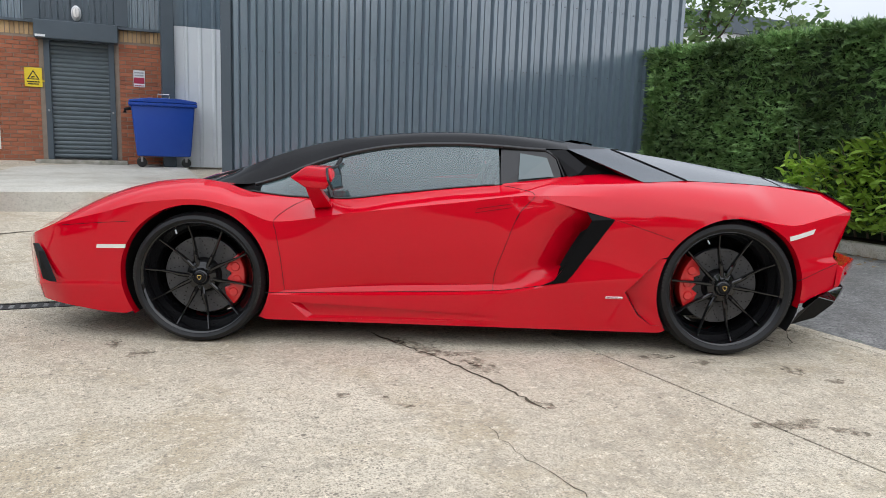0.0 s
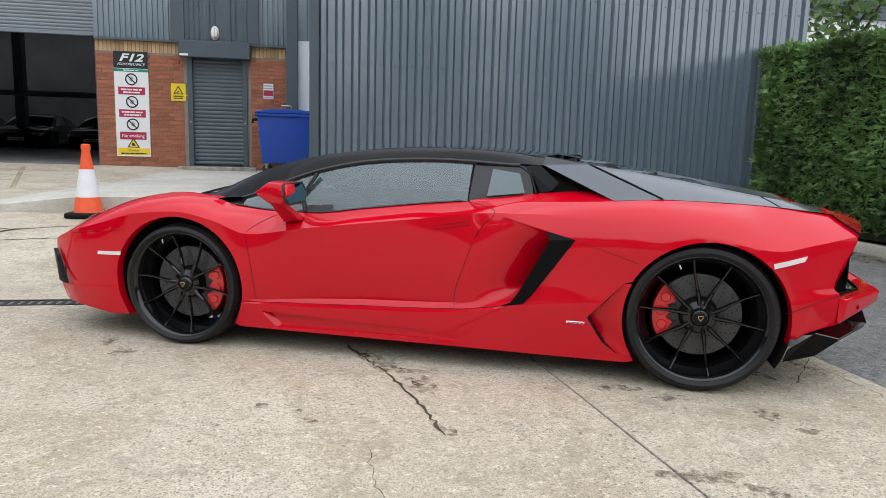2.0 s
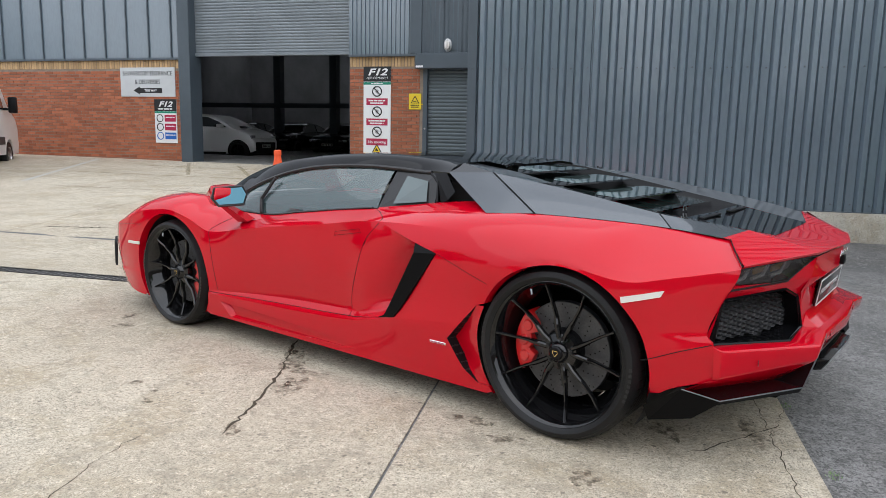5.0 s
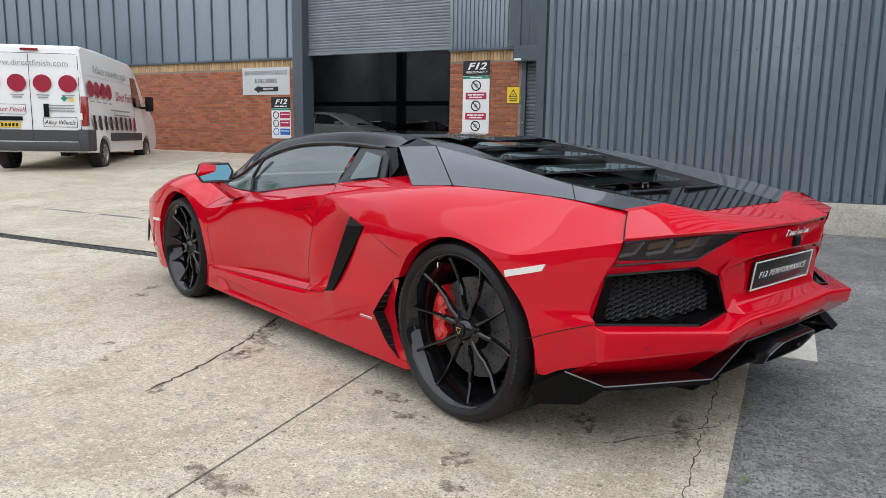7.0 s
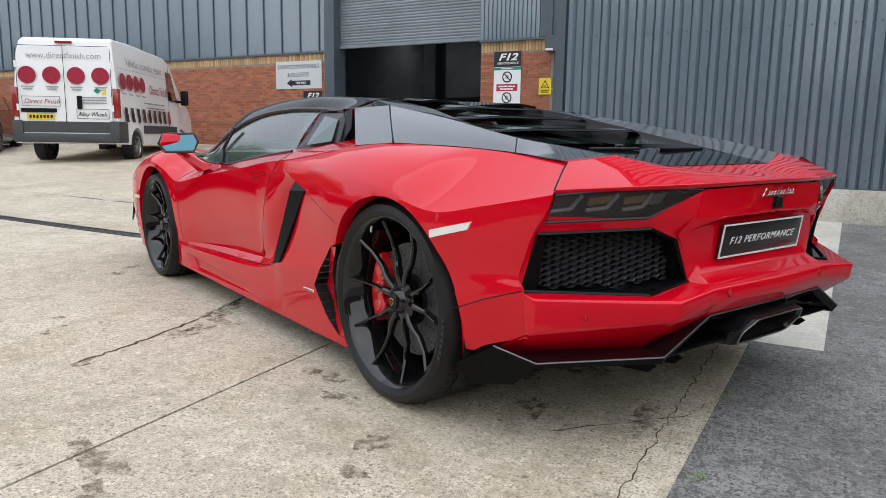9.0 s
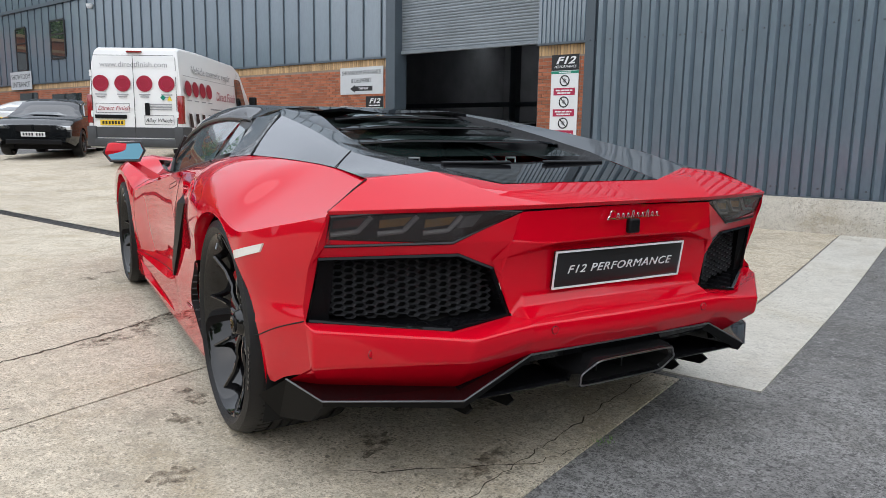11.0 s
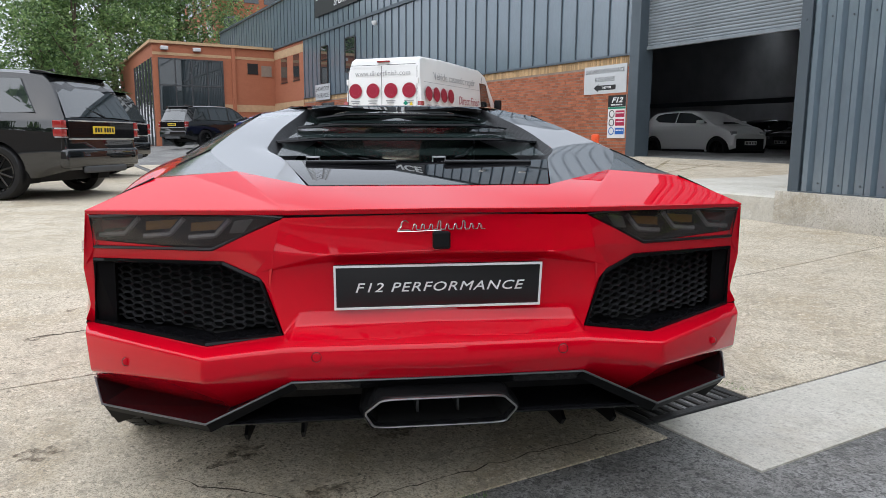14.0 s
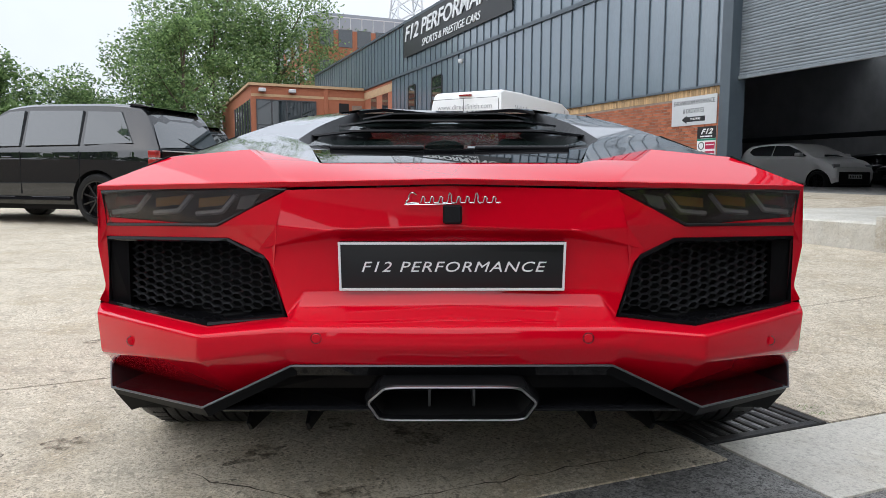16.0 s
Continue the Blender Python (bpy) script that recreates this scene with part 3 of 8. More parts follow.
# upper cladding, split round the wide doorway
part("cladding", ribbed(-5.05, -0.2, BRICK_TOP + 0.02, 6.0, 0.1, 0.026, 0.03, WV - 0.06, 0.012), CLAD, longb)
part("cladding", box(-5.05, 6.0, WV - 0.05, WV + 0.25, BRICK_TOP + 0.01, 8.5), CLAD, longb)
part("cladding", box(-9.33, -5.05, WV - 0.05, WV + 0.25, 5.2, 8.5), CLAD, longb)
part("cladding", box(-33.2, -9.33, WV - 0.02, WV + 0.25, BRICK_TOP + 0.01, 5.95), CLAD, longb)
part("cladding", box(-52, -9.33, WV + 0.02, WV + 0.25, 5.95, 8.5), CLAD, longb)
part("eaves_trim", box(-52, -9.4, WV - 0.1, WV + 0.02, 5.93, 6.06), CLAD_TRIM, longb)
part("roof_trim", box(-52, 6.0, WV - 0.08, WV + 0.3, 8.44, 8.56), CLAD_TRIM, longb)
part("base_flashing", box(-33.2, -9.33, WV - 0.07, WV - 0.015, BRICK_TOP - 0.03, BRICK_TOP + 0.02), CLAD_TRIM, longb)
part("base_flashing", box(-5.05, -0.2, WV - 0.11, WV - 0.045, BRICK_TOP - 0.015, BRICK_TOP + 0.03), CLAD_TRIM, longb)
for k, u in enumerate(steps(-33.0, -9.6, 0.62)):
    part("seam", box(u, u + 0.028, WV - 0.055, WV - 0.018, BRICK_TOP + 0.02, 5.93), CLAD_TRIM, longb)
for k, u in enumerate(steps(-52, -9.6, 0.62)):
    part("seam", box(u, u + 0.028, WV - 0.015, WV + 0.022, 6.06, 8.44), CLAD_TRIM, longb)
# posts of the wide doorway
part("door_post", box(-9.33, -9.02, WV - 0.16, WV + 0.3, -0.1, 8.44, 0.01), CLAD_TRIM, longb)
part("door_post", box(-5.07, -5.0, WV + 0.02, WV + 0.3, -0.1, BRICK_TOP + 0.02, 0.005), CLAD_TRIM, longb)

# ---------------------------------------------------------------- red sports car (nose towards -x, its middle on y = 0)
car = thing("sports_car", "glossy red low sports car with black roof on the concrete yard", "car", m=pose(0, .006, .002, .3, 0, 0))

SILL_Z = [(-2.36, .17), (-2.1, .165), (-1.75, .14), (-1.0, .125), (0, .118), (1.0, .112), (1.35, .14), (1.72, .25), (1.85, .318), (2.0, .36)]
SILL_W = [(-2.36, .50), (-2.2, .76), (-2.0, .87), (-1.75, .915), (-1.0, .905), (0, .908), (1.0, .912), (1.7, .92), (1.85, .885), (2.0, .848)]
LOW_Z = [(-2.36, .24), (-2.1, .28), (-1.75, .30), (-1.0, .266), (-.35, .280), (.155, .303), (.4, .345), (.52, .372), (.75, .40), (1.0, .42), (1.72, .46), (2.0, .503)]
LOW_W = [(-2.36, .54), (-2.2, .80), (-2.0, .90), (-1.75, .935), (-1.0, .918), (-.5, .915), (.15, .922), (.4, .930), (.52, .946), (.8, .950), (1.0, .955), (1.35, .965), (1.74, .937), (2.0, .868)]
SEAM_IN = [(-1.0, 0), (-.9, .008), (-.6, .034), (-.2, .046), (.1, .044), (.3, .022), (.42, 0)]
MID_Z = [(-2.36, .465), (-2.1, .575), (-1.8, .66), (-1.6, .715), (-1.35, .737), (-1.15, .70), (-.96, .635), (-.635, .680), (-.067, .752), (.345, .802), (.7, .808), (1.0, .78), (1.35, .745), (1.65, .699), (1.82, .73), (2.0, .772)]
MID_W = [(-2.36, .57), (-2.2, .82), (-2.0, .91), (-1.75, .943), (-1.35, .950), (-1.15, .940), (-.96, .920), (-.5, .894), (0, .876), (.345, .868), (.7, .888), (1.0, .938), (1.35, .962), (1.65, .957), (1.82, .902), (2.0, .828)]
TOP_Z = [(-2.36, .48), (-2.15, .572), (-2.0, .662), (-1.85, .732), (-1.7, .783), (-1.55, .815), (-1.4, .828), (-1.28, .815), (-1.113, .765), (-.874, .745), (-.664, .743), (-.363, .778), (-.063, .815), (.187, .840), (.53, .868), (.92, .882), (1.165, .895), (1.45, .889), (1.71, .874), (2.0, .850)]
TOP_W = [(-2.36, .45), (-2.15, .66), (-2.0, .72), (-1.7, .75), (-1.4, .745), (-1.15, .73), (-.87, .745), (-.36, .735), (.187, .712), (.53, .735), (.72, .768), (.92, .80), (1.165, .776), (1.45, .728), (1.71, .685), (2.0, .672)]
ROUND = [(-2.3, .4), (-1.6, .75), (-1.25, .6), (-.95, .25), (-.7, .02), (.35, .02), (.6, .22), (.85, .45), (1.1, .5), (1.45, .45), (1.62, .10), (1.75, .03), (2.0, 0)]
HOOD_Z = [(-2.4, .47), (-2.1, .59), (-1.8, .69), (-1.5, .765), (-1.2, .79)]
TAIL_X = [(.30, 1.955), (.47, 1.955), (.505, 1.95), (.53, 1.925), (.65, 1.965), (.77, 2.012), (.86, 1.93)]
ARCHES = [(-1.36, .338, .372), (1.368, .345, .380)]
STRIPS = (6, 3, 3, 28, 18, 10)
NSIDE = sum(STRIPS[:-1])


def shear(s, w, z):
    """Lay the nominal station s on the slanting tail edge."""
    x = s
    if s > 1.5:
        t = (s - 1.5) / 0.5
        x = s + t * t * (along(TAIL_X, z) - 2.0)
    if s < -2.1:
        x -= 0.05 * ((-2.1 - s) / 0.26) * (1 - w / 0.9)
    return x


def flank_rows(s):
    """The lines of the flank at station s: sill, sill crest, door seam, flare, crease, belt, middle."""
    lw, lz, d = along(LOW_W, s), along(LOW_Z, s), along(SEAM_IN, s)
    return ((along(SILL_W, s), along(SILL_Z, s)), (lw, lz - .008), (lw - d - .001, lz), (lw - d * 1.55 - .002, lz + .010 + d * .45),
            (along(MID_W, s), along(MID_Z, s)), (along(TOP_W, s), along(TOP_Z, s)), (0.0, along(HOOD_Z, s)))


def flank(s, k, f, rows=None):
    """Point of the flank: k strip from the sill up, f 0..1 up the strip; w is half the breadth."""
    a = rows or flank_rows(s)
    (w0, z0), (w1, z1) = a[k], a[k + 1]
    w, z = w0 + (w1 - w0) * f, z0 + (z1 - z0) * f
    if k == 3:
        w += math.sin(math.pi * f ** along([(.30, 1), (.5, 2), (1.2, 2), (1.6, 1.5)], s)) * along([(-1.2, .010), (-.8, .016), (.3, .017), (.5, .026), (1.05, .025), (1.35, .014), (1.65, .009), (2.0, .006)], s)
    if k == 4:
        r = along(ROUND, s)
        cw, cz = (w0 + w1) / 2 * (1 - r) + r * (w0 * .93 + w1 * .07), (z0 + z1) / 2 * (1 - r) + r * (z1 - .005)
        w = (1 - f) ** 2 * w0 + 2 * f * (1 - f) * cw + f * f * w1
        z = (1 - f) ** 2 * z0 + 2 * f * (1 - f) * cz + f * f * z1
    if k == 5:
        z = z0 + (z1 - z0) * math.sin(f * math.pi / 2) ** .8
    return shear(s, w, z), w, z


def skin_w(x, z):
    """Half breadth of the flank at a place of the side view."""
    s = x
    for _ in range(3):
        s += x - shear(s, .9, z)
    a = flank_rows(s)
    prev = None
    for k in range(5):
        for i in range(13):
            p = flank(s, k, i / 12, a)
            if prev and prev[2] <= z <= p[2]:
                return prev[1] + (p[1] - prev[1]) * (z - prev[2]) / max(p[2] - prev[2], 1e-6)
            prev = p
    return a[0][0] if z < a[0][1] else a[5][0]


# hollows of the flank, outlines in the side view: intake behind the door, brake duct, sill
INTAKE = [(.352, .800), (.612, .733), (.752, .699), (.548, .412), (.517, .374), (.397, .347), (.28, .322), (.157, .305), (.165, .40), (.20, .51), (.27, .70)]
DUCT = [(1.10, .540), (.992, .507), (.828, .327), (.905, .205), (.985, .150), (1.12, .150)]
SILL_HOLLOW = [(-.885, .221), (.25, .178), (.25, .150), (-.80, .139)]


def inside(poly, x, z):
    c = False
    for (x0, z0), (x1, z1) in zip(poly, poly[1:] + poly[:1]):
        if (z0 > z) != (z1 > z) and x < x0 + (x1 - x0) * (z - z0) / (z1 - z0):
            c = not c
    return c


def cut_out(bm, poly):
    """Cut an outline of the side view into the skin and take away what lies within."""
    for (x0, z0), (x1, z1) in zip(poly, poly[1:] + poly[:1]):
        lo_x, hi_x, lo_z, hi_z = min(x0, x1) - .03, max(x0, x1) + .03, min(z0, z1) - .03, max(z0, z1) + .03
        fs = [f for f in bm.faces if any(lo_x < v.co.x < hi_x and lo_z < v.co.z < hi_z for v in f.verts)]
        geom = list({v for f in fs for v in f.verts}) + list({e for f in fs for e in f.edges}) + fs
        bmesh.ops.bisect_plane(bm, geom=geom, dist=1e-5, plane_co=(x0, 0, z0), plane_no=(z1 - z0, 0, x0 - x1))
    gone = [f for f in bm.faces if inside(poly, f.calc_center_median().x, f.calc_center_median().z)]
    bmesh.ops.delete(bm, geom=gone, context="FACES")


def side_shell(sign):
    bm = bmesh.new()
    stations = [-2.36 + 4.36 * i / 300 for i in range(301)]
    grid = []
    for s in stations:
        col, rows = [], flank_rows(s)
        for k, n in enumerate(STRIPS):
            if k == 5 and s > -1.22:
                break
            for i in range(0 if k == 0 else 1, n + 1):
                x, w, z = flank(s, k, i / n, rows)
                for cx, cz, r in ARCHES:
                    d = math.hypot(x - cx, z - cz)
                    if r - 0.010 < d < r + 0.010 and k < 5:
                        x, z = cx + (x - cx) * r / d, cz + (z - cz) * r / d
                col.append(bm.verts.new((x, sign * w, z)))
        grid.append(col)
    for a, b_ in zip(grid, grid[1:]):
        for i in range(min(len(a), len(b_)) - 1):
            q = (a[i], b_[i], b_[i + 1], a[i + 1])
            mx, mz = sum(v.co.x for v in q) / 4, sum(v.co.z for v in q) / 4
            if i < NSIDE and any(math.hypot(mx - cx, mz - cz) < r - 0.001 for cx, cz, r in ARCHES):
                continue
            bm.faces.new(q)
    for v in [v for v in bm.verts if not v.link_faces]:
        bm.verts.remove(v)
    # pull the ragged border of the arches onto the circle, and turn it inwards
    rim = []
    for e in bm.edges:
        if e.is_boundary and all(any(abs(math.hypot(v.co.x - cx, v.co.z - cz) - r) < 0.03 for cx, cz, r in ARCHES) and v.co.z > .1 for v in e.verts):
            rim.append(e)
    for v in {v for e in rim for v in e.verts}:
        cx, cz, r = min(ARCHES, key=lambda c: abs(v.co.x - c[0]))
        d = math.hypot(v.co.x - cx, v.co.z - cz)
        v.co.x, v.co.z = cx + (v.co.x - cx) * r / d, cz + (v.co.z - cz) * r / d
    ext = bmesh.ops.extrude_edge_only(bm, edges=rim)
    for v in [g for g in ext["geom"] if isinstance(g, bmesh.types.BMVert)]:
        v.co.y -= sign * 0.045
        cx, cz, r = min(ARCHES, key=lambda c: abs(v.co.x - c[0]))
        v.co.x, v.co.z = cx + (v.co.x - cx) * .985, cz + (v.co.z - cz) * .985
    for poly in (INTAKE, DUCT, SILL_HOLLOW):
        cut_out(bm, poly)
    return bm


def patch(rows):
    """Grid of faces through rows of points."""
    bm = bmesh.new()
    vs = [[bm.verts.new(p) for p in row] for row in rows]
    for a, b_ in zip(vs, vs[1:]):
        for i in range(len(a) - 1):
            bm.faces.new((a[i], a[i + 1], b_[i + 1], b_[i]))
    return bm


def polyline(pts, f):
    """Point at the share f of the length of a line of (x, z) points."""
    seg = [math.dist(a, b_) for a, b_ in zip(pts, pts[1:])]
    d = f * sum(seg)
    for (a, b_), l in zip(zip(pts, pts[1:]), seg):
        if d <= l + 1e-9:
            return tuple(p + (q - p) * d / l for p, q in zip(a, b_))
        d -= l
    return pts[-1]


body = bmesh.new()
add(body, side_shell(-1))
add(body, side_shell(1))
bmesh.ops.remove_doubles(body, verts=body.verts, dist=0.0008)
body_ob = part("body", body, RED, car, smooth=24)

def faces(points, polys, mirror=True, weld=True):
    """Mesh of named (x, w, z) points and polygons of their names, on both sides."""
    bm = bmesh.new()
    for sign in ((-1, 1) if mirror else (-1,)):
        vs = {k: bm.verts.new((p[0], sign * p[1], p[2])) for k, p in points.items()}
        for poly in polys:
            ring = [vs[k] for k in poly.split()]
            bm.faces.new(ring if sign < 0 else ring[::-1])
    if weld:
        bmesh.ops.remove_doubles(bm, verts=bm.verts, dist=0.0005)
    for v in [v for v in bm.verts if not v.link_faces]:
        bm.verts.remove(v)
    return bm


def edged(bm, width=0.006, seg=2):
    """Round the sharp inner edges a little."""
    es = [e for e in bm.edges if len(e.link_faces) == 2 and e.calc_face_angle(0) > radians(12)]
    bmesh.ops.bevel(bm, geom=es, offset=width, segments=seg, profile=0.5, affect="EDGES")
    return bm


def lerp3(a, b_, t):
    return tuple(p + (q - p) * t for p, q in zip(a, b_))


for sign in (-1, 1):
    # air intake: the door's tail end draws in, with a sharp upper lip and a shelf below
    left = [INTAKE[0]] + INTAKE[:6:-1]
    right = [(.70, .711), (.64, .62), (.53, .44), (.47, .362)]
    rows = []
    for v in (0, .004, .02, .05, .1, .2, .3, .4, .5, .6, .7, .78, .84, .89, .93, .96, .985, 1):
        row = []
        for i in range(25):
            u = i / 24
            (xa, za), (xb, zb) = polyline(left, v), polyline(right, v)
            if v == 0:
                xa, za = polyline(INTAKE[:3], u * .72)
                xb, zb = xa, za
            if v == 1:
                xa, za = polyline(INTAKE[7:3:-1], u * .93)
                xb, zb = xa, za
            x, z = xa + (xb - xa) * u, za + (zb - za) * u
            lip = min(1.0, v / .03) * .25 + .75 * min(1.0, v / .25) if v > 0 else 0.0
            low = 1.0 if v < .80 else max(0.0, (1 - v) / .20) ** .7
            row.append((x, sign * (skin_w(x, z) - .155 * u ** 1.7 * lip * low), z))
        rows.append(row)
    part("intake_scoop", patch(rows), RED, car, smooth=40)
    # hollow ahead of the rear wheel: black mesh wall, red floor running out to the arch
    edge = [polyline(DUCT[1:5], i / 12) for i in range(13)]
    inner = [(x + .030, z) for x, z in edge]
    cx, cz, r = ARCHES[1]
    wall, floor_ = [], []
    for (x, z), (xi, zi) in zip(edge, inner):
        d = .048 * min(1.0, (.507 - z) / .15, (z - .145) / .10)
        arch_x = cx - math.sqrt(max(r * r - (z - cz) ** 2, 0)) + .004
        w_in = skin_w(x, z) - max(d, 0)
        wall.append([(x, sign * (skin_w(x, z) + .0005), z), (x + .012 * min(1, d / .03), sign * w_in, z)])
        xs_ = x + .012 * min(1, d / .03)
        floor_.append([(xs_ + (arch_x - xs_) * f, sign * (w_in + (skin_w(arch_x, z) - .004 - w_in) * f ** 1.3), z) for f in (0, .25, .5, .75, 1)])
    part("brake_duct", patch(wall), BLACK_PLASTIC, car, "black mesh brake duct", smooth=30)
    part("duct_floor", patch(floor_), RED, car, smooth=40)
    bm = bmesh.new()
    for a0, a1 in wall[2:11]:
        add(bm, tube([lerp3(a0, a1, .1), a1], .0035, 5))
    tagged(part("duct_mesh", bm, BLACK_TRIM, car), kind="stuff")
    # hollow in the sill behind the front wheel
    hollow = {key: (x, -sign * (skin_w(x, z) - d), z) for key, x, z, d in (
        ("a", -.885, .221, 0), ("b", -.80, .139, 0), ("c", .25, .150, 0), ("t", .25, .178, 0), ("d", -.835, .214, .030), ("e", -.775, .150, .026),
        ("f", -.3, .196, .022), ("g", -.3, .150, .018), ("h", -.3, .1988, 0), ("k", -.3, .1444, 0))}
    part("sill_hollow", faces(hollow, ["a b e d", "d e g f", "f g c t", "a d f h", "h f t", "b k g e", "k c g"], mirror=False), RED, car)


# tail lid, facia and bumper
LID = dict(p1=(1.90, .683, .858), p1b=(1.93, .686, .855), p2=(1.945, .489, .873), p3=(2.0, .305, .838), c3=(2.005, 0, .838), lm=(2.176, .350, .796), lc=(2.23, 0, .803), lo=(2.022, .830, .785), lm2=(2.168, .350, .784), lc2=(2.218, 0, .791), lo2=(2.012, .827, .775))
LID.update(p1f=(1.855, .682, .850), p2f=(1.90, .50, .864))
part("tail_lid", edged(faces(LID, ["p1f p1 p2 p2f", "p1b lo lm p2", "p1 p1b p2", "p2 lm p3", "p3 lm lc c3", "lo lo2 lm2 lm", "lm lm2 lc2 lc"]), 0.004), RED, car, smooth=20)
FACIA = dict(t0=(2.206, 0, .788), t1=(2.168, .356, .778), b=(2.155, .385, .70), e0=(2.198, 0, .699), e1=(2.188, .255, .694), e2=(2.142, .391, .655), r0=(2.163, 0, .681), r1=(2.155, .262, .676), m=(2.133, .393, .606),
             p0=(2.151, 0, .556), p1=(2.142, .325, .552), c0=(2.166, 0, .528), c1=(2.156, .338, .524), g=(2.138, .364, .498), l0=(2.212, 0, .505), l1=(2.196, .348, .499))
part("rear_facia", edged(faces(FACIA, ["t0 t1 b e1 e0", "b e2 e1", "e0 e1 r1 r0", "e1 e2 r1", "r0 r1 p1 p0", "r1 e2 m", "r1 m p1", "p0 p1 c1 c0", "m g p1", "p1 g c1", "c0 c1 l1 l0", "c1 g l1"]), .007, 4), RED, car, smooth=28)
# band between lamps and grilles
BAND = dict(lo=(2.010, .821, .770), ob=(1.980, .827, .690), bm=(2.100, .525, .697), li=(2.166, .354, .777), b0=(2.155, .385, .70), m0=(2.133, .393, .606), gm=(2.096, .50, .667), gi=(2.122, .41, .629), gb=(2.138, .364, .498), go=(1.962, .839, .661),
            g9=(1.925, .858, .490), e0=(2.016, .830, .780), e1=(1.964, .852, .65), e2=(1.924, .866, .53), e3=(1.951, .870, .503))
for sgn in (-1, 1):
    part("lamp_band", edged(faces({k: (p[0], -sgn * p[1], p[2]) for k, p in BAND.items()}, ["ob bm gm go", "bm li b0", "bm b0 gi gm", "b0 m0 gi", "gi m0 gb", "lo ob e1 e0", "ob go e1", "go g9 e2 e1", "g9 e3 e2"], mirror=False), 0.005), RED, car, smooth=35)
BUMP = dict(g0=(1.925, .858, .490), g1=(2.135, .540, .476), g2=(2.138, .364, .498), l2=(2.196, .348, .499), l3=(2.212, 0, .505),
            f1=(1.952, .870, .498), f2=(1.954, .858, .372), m0=(1.988, .862, .482), m1=(2.240, .530, .478), m2=(2.226, .349, .490), m3=(2.245, 0, .494),
            k0=(1.976, .862, .378), k1=(2.228, .537, .420), k2=(2.226, .347, .450), k3=(2.250, 0, .452), q0=(1.866, .802, .294), n1=(2.088, .497, .306), n2=(2.203, .342, .407), n3=(2.216, 0, .409), b=(1.858, .886, .317))
part("rear_bumper", edged(faces(BUMP, ["g0 f1 m0", "g0 m0 m1 g1", "g1 m1 m2 l2", "g1 l2 g2", "l2 m2 m3 l3", "f1 f2 k0 m0", "f2 b q0 k0", "m0 k0 k1 m1", "m1 k1 k2 m2", "m2 k2 k3 m3", "k0 q0 n1 k1", "k1 n1 n2 k2", "k2 n2 n3 k3"]), 0.009, 3), RED, car, smooth=40)


def flat_lens(points, depth):
    """A thin block from an outline of (x, y, z), drawn in by depth towards -x."""
    bm = bmesh.new()
    a = [bm.verts.new(p) for p in points]
    b_ = [bm.verts.new((p[0] - depth, p[1], p[2])) for p in points]
    bm.faces.new(a)
    bm.faces.new(b_[::-1])
    for i in range(len(a)):
        j = (i + 1) % len(a)
        bm.faces.new((a[i], b_[i], b_[j], a[j]))
    return bm


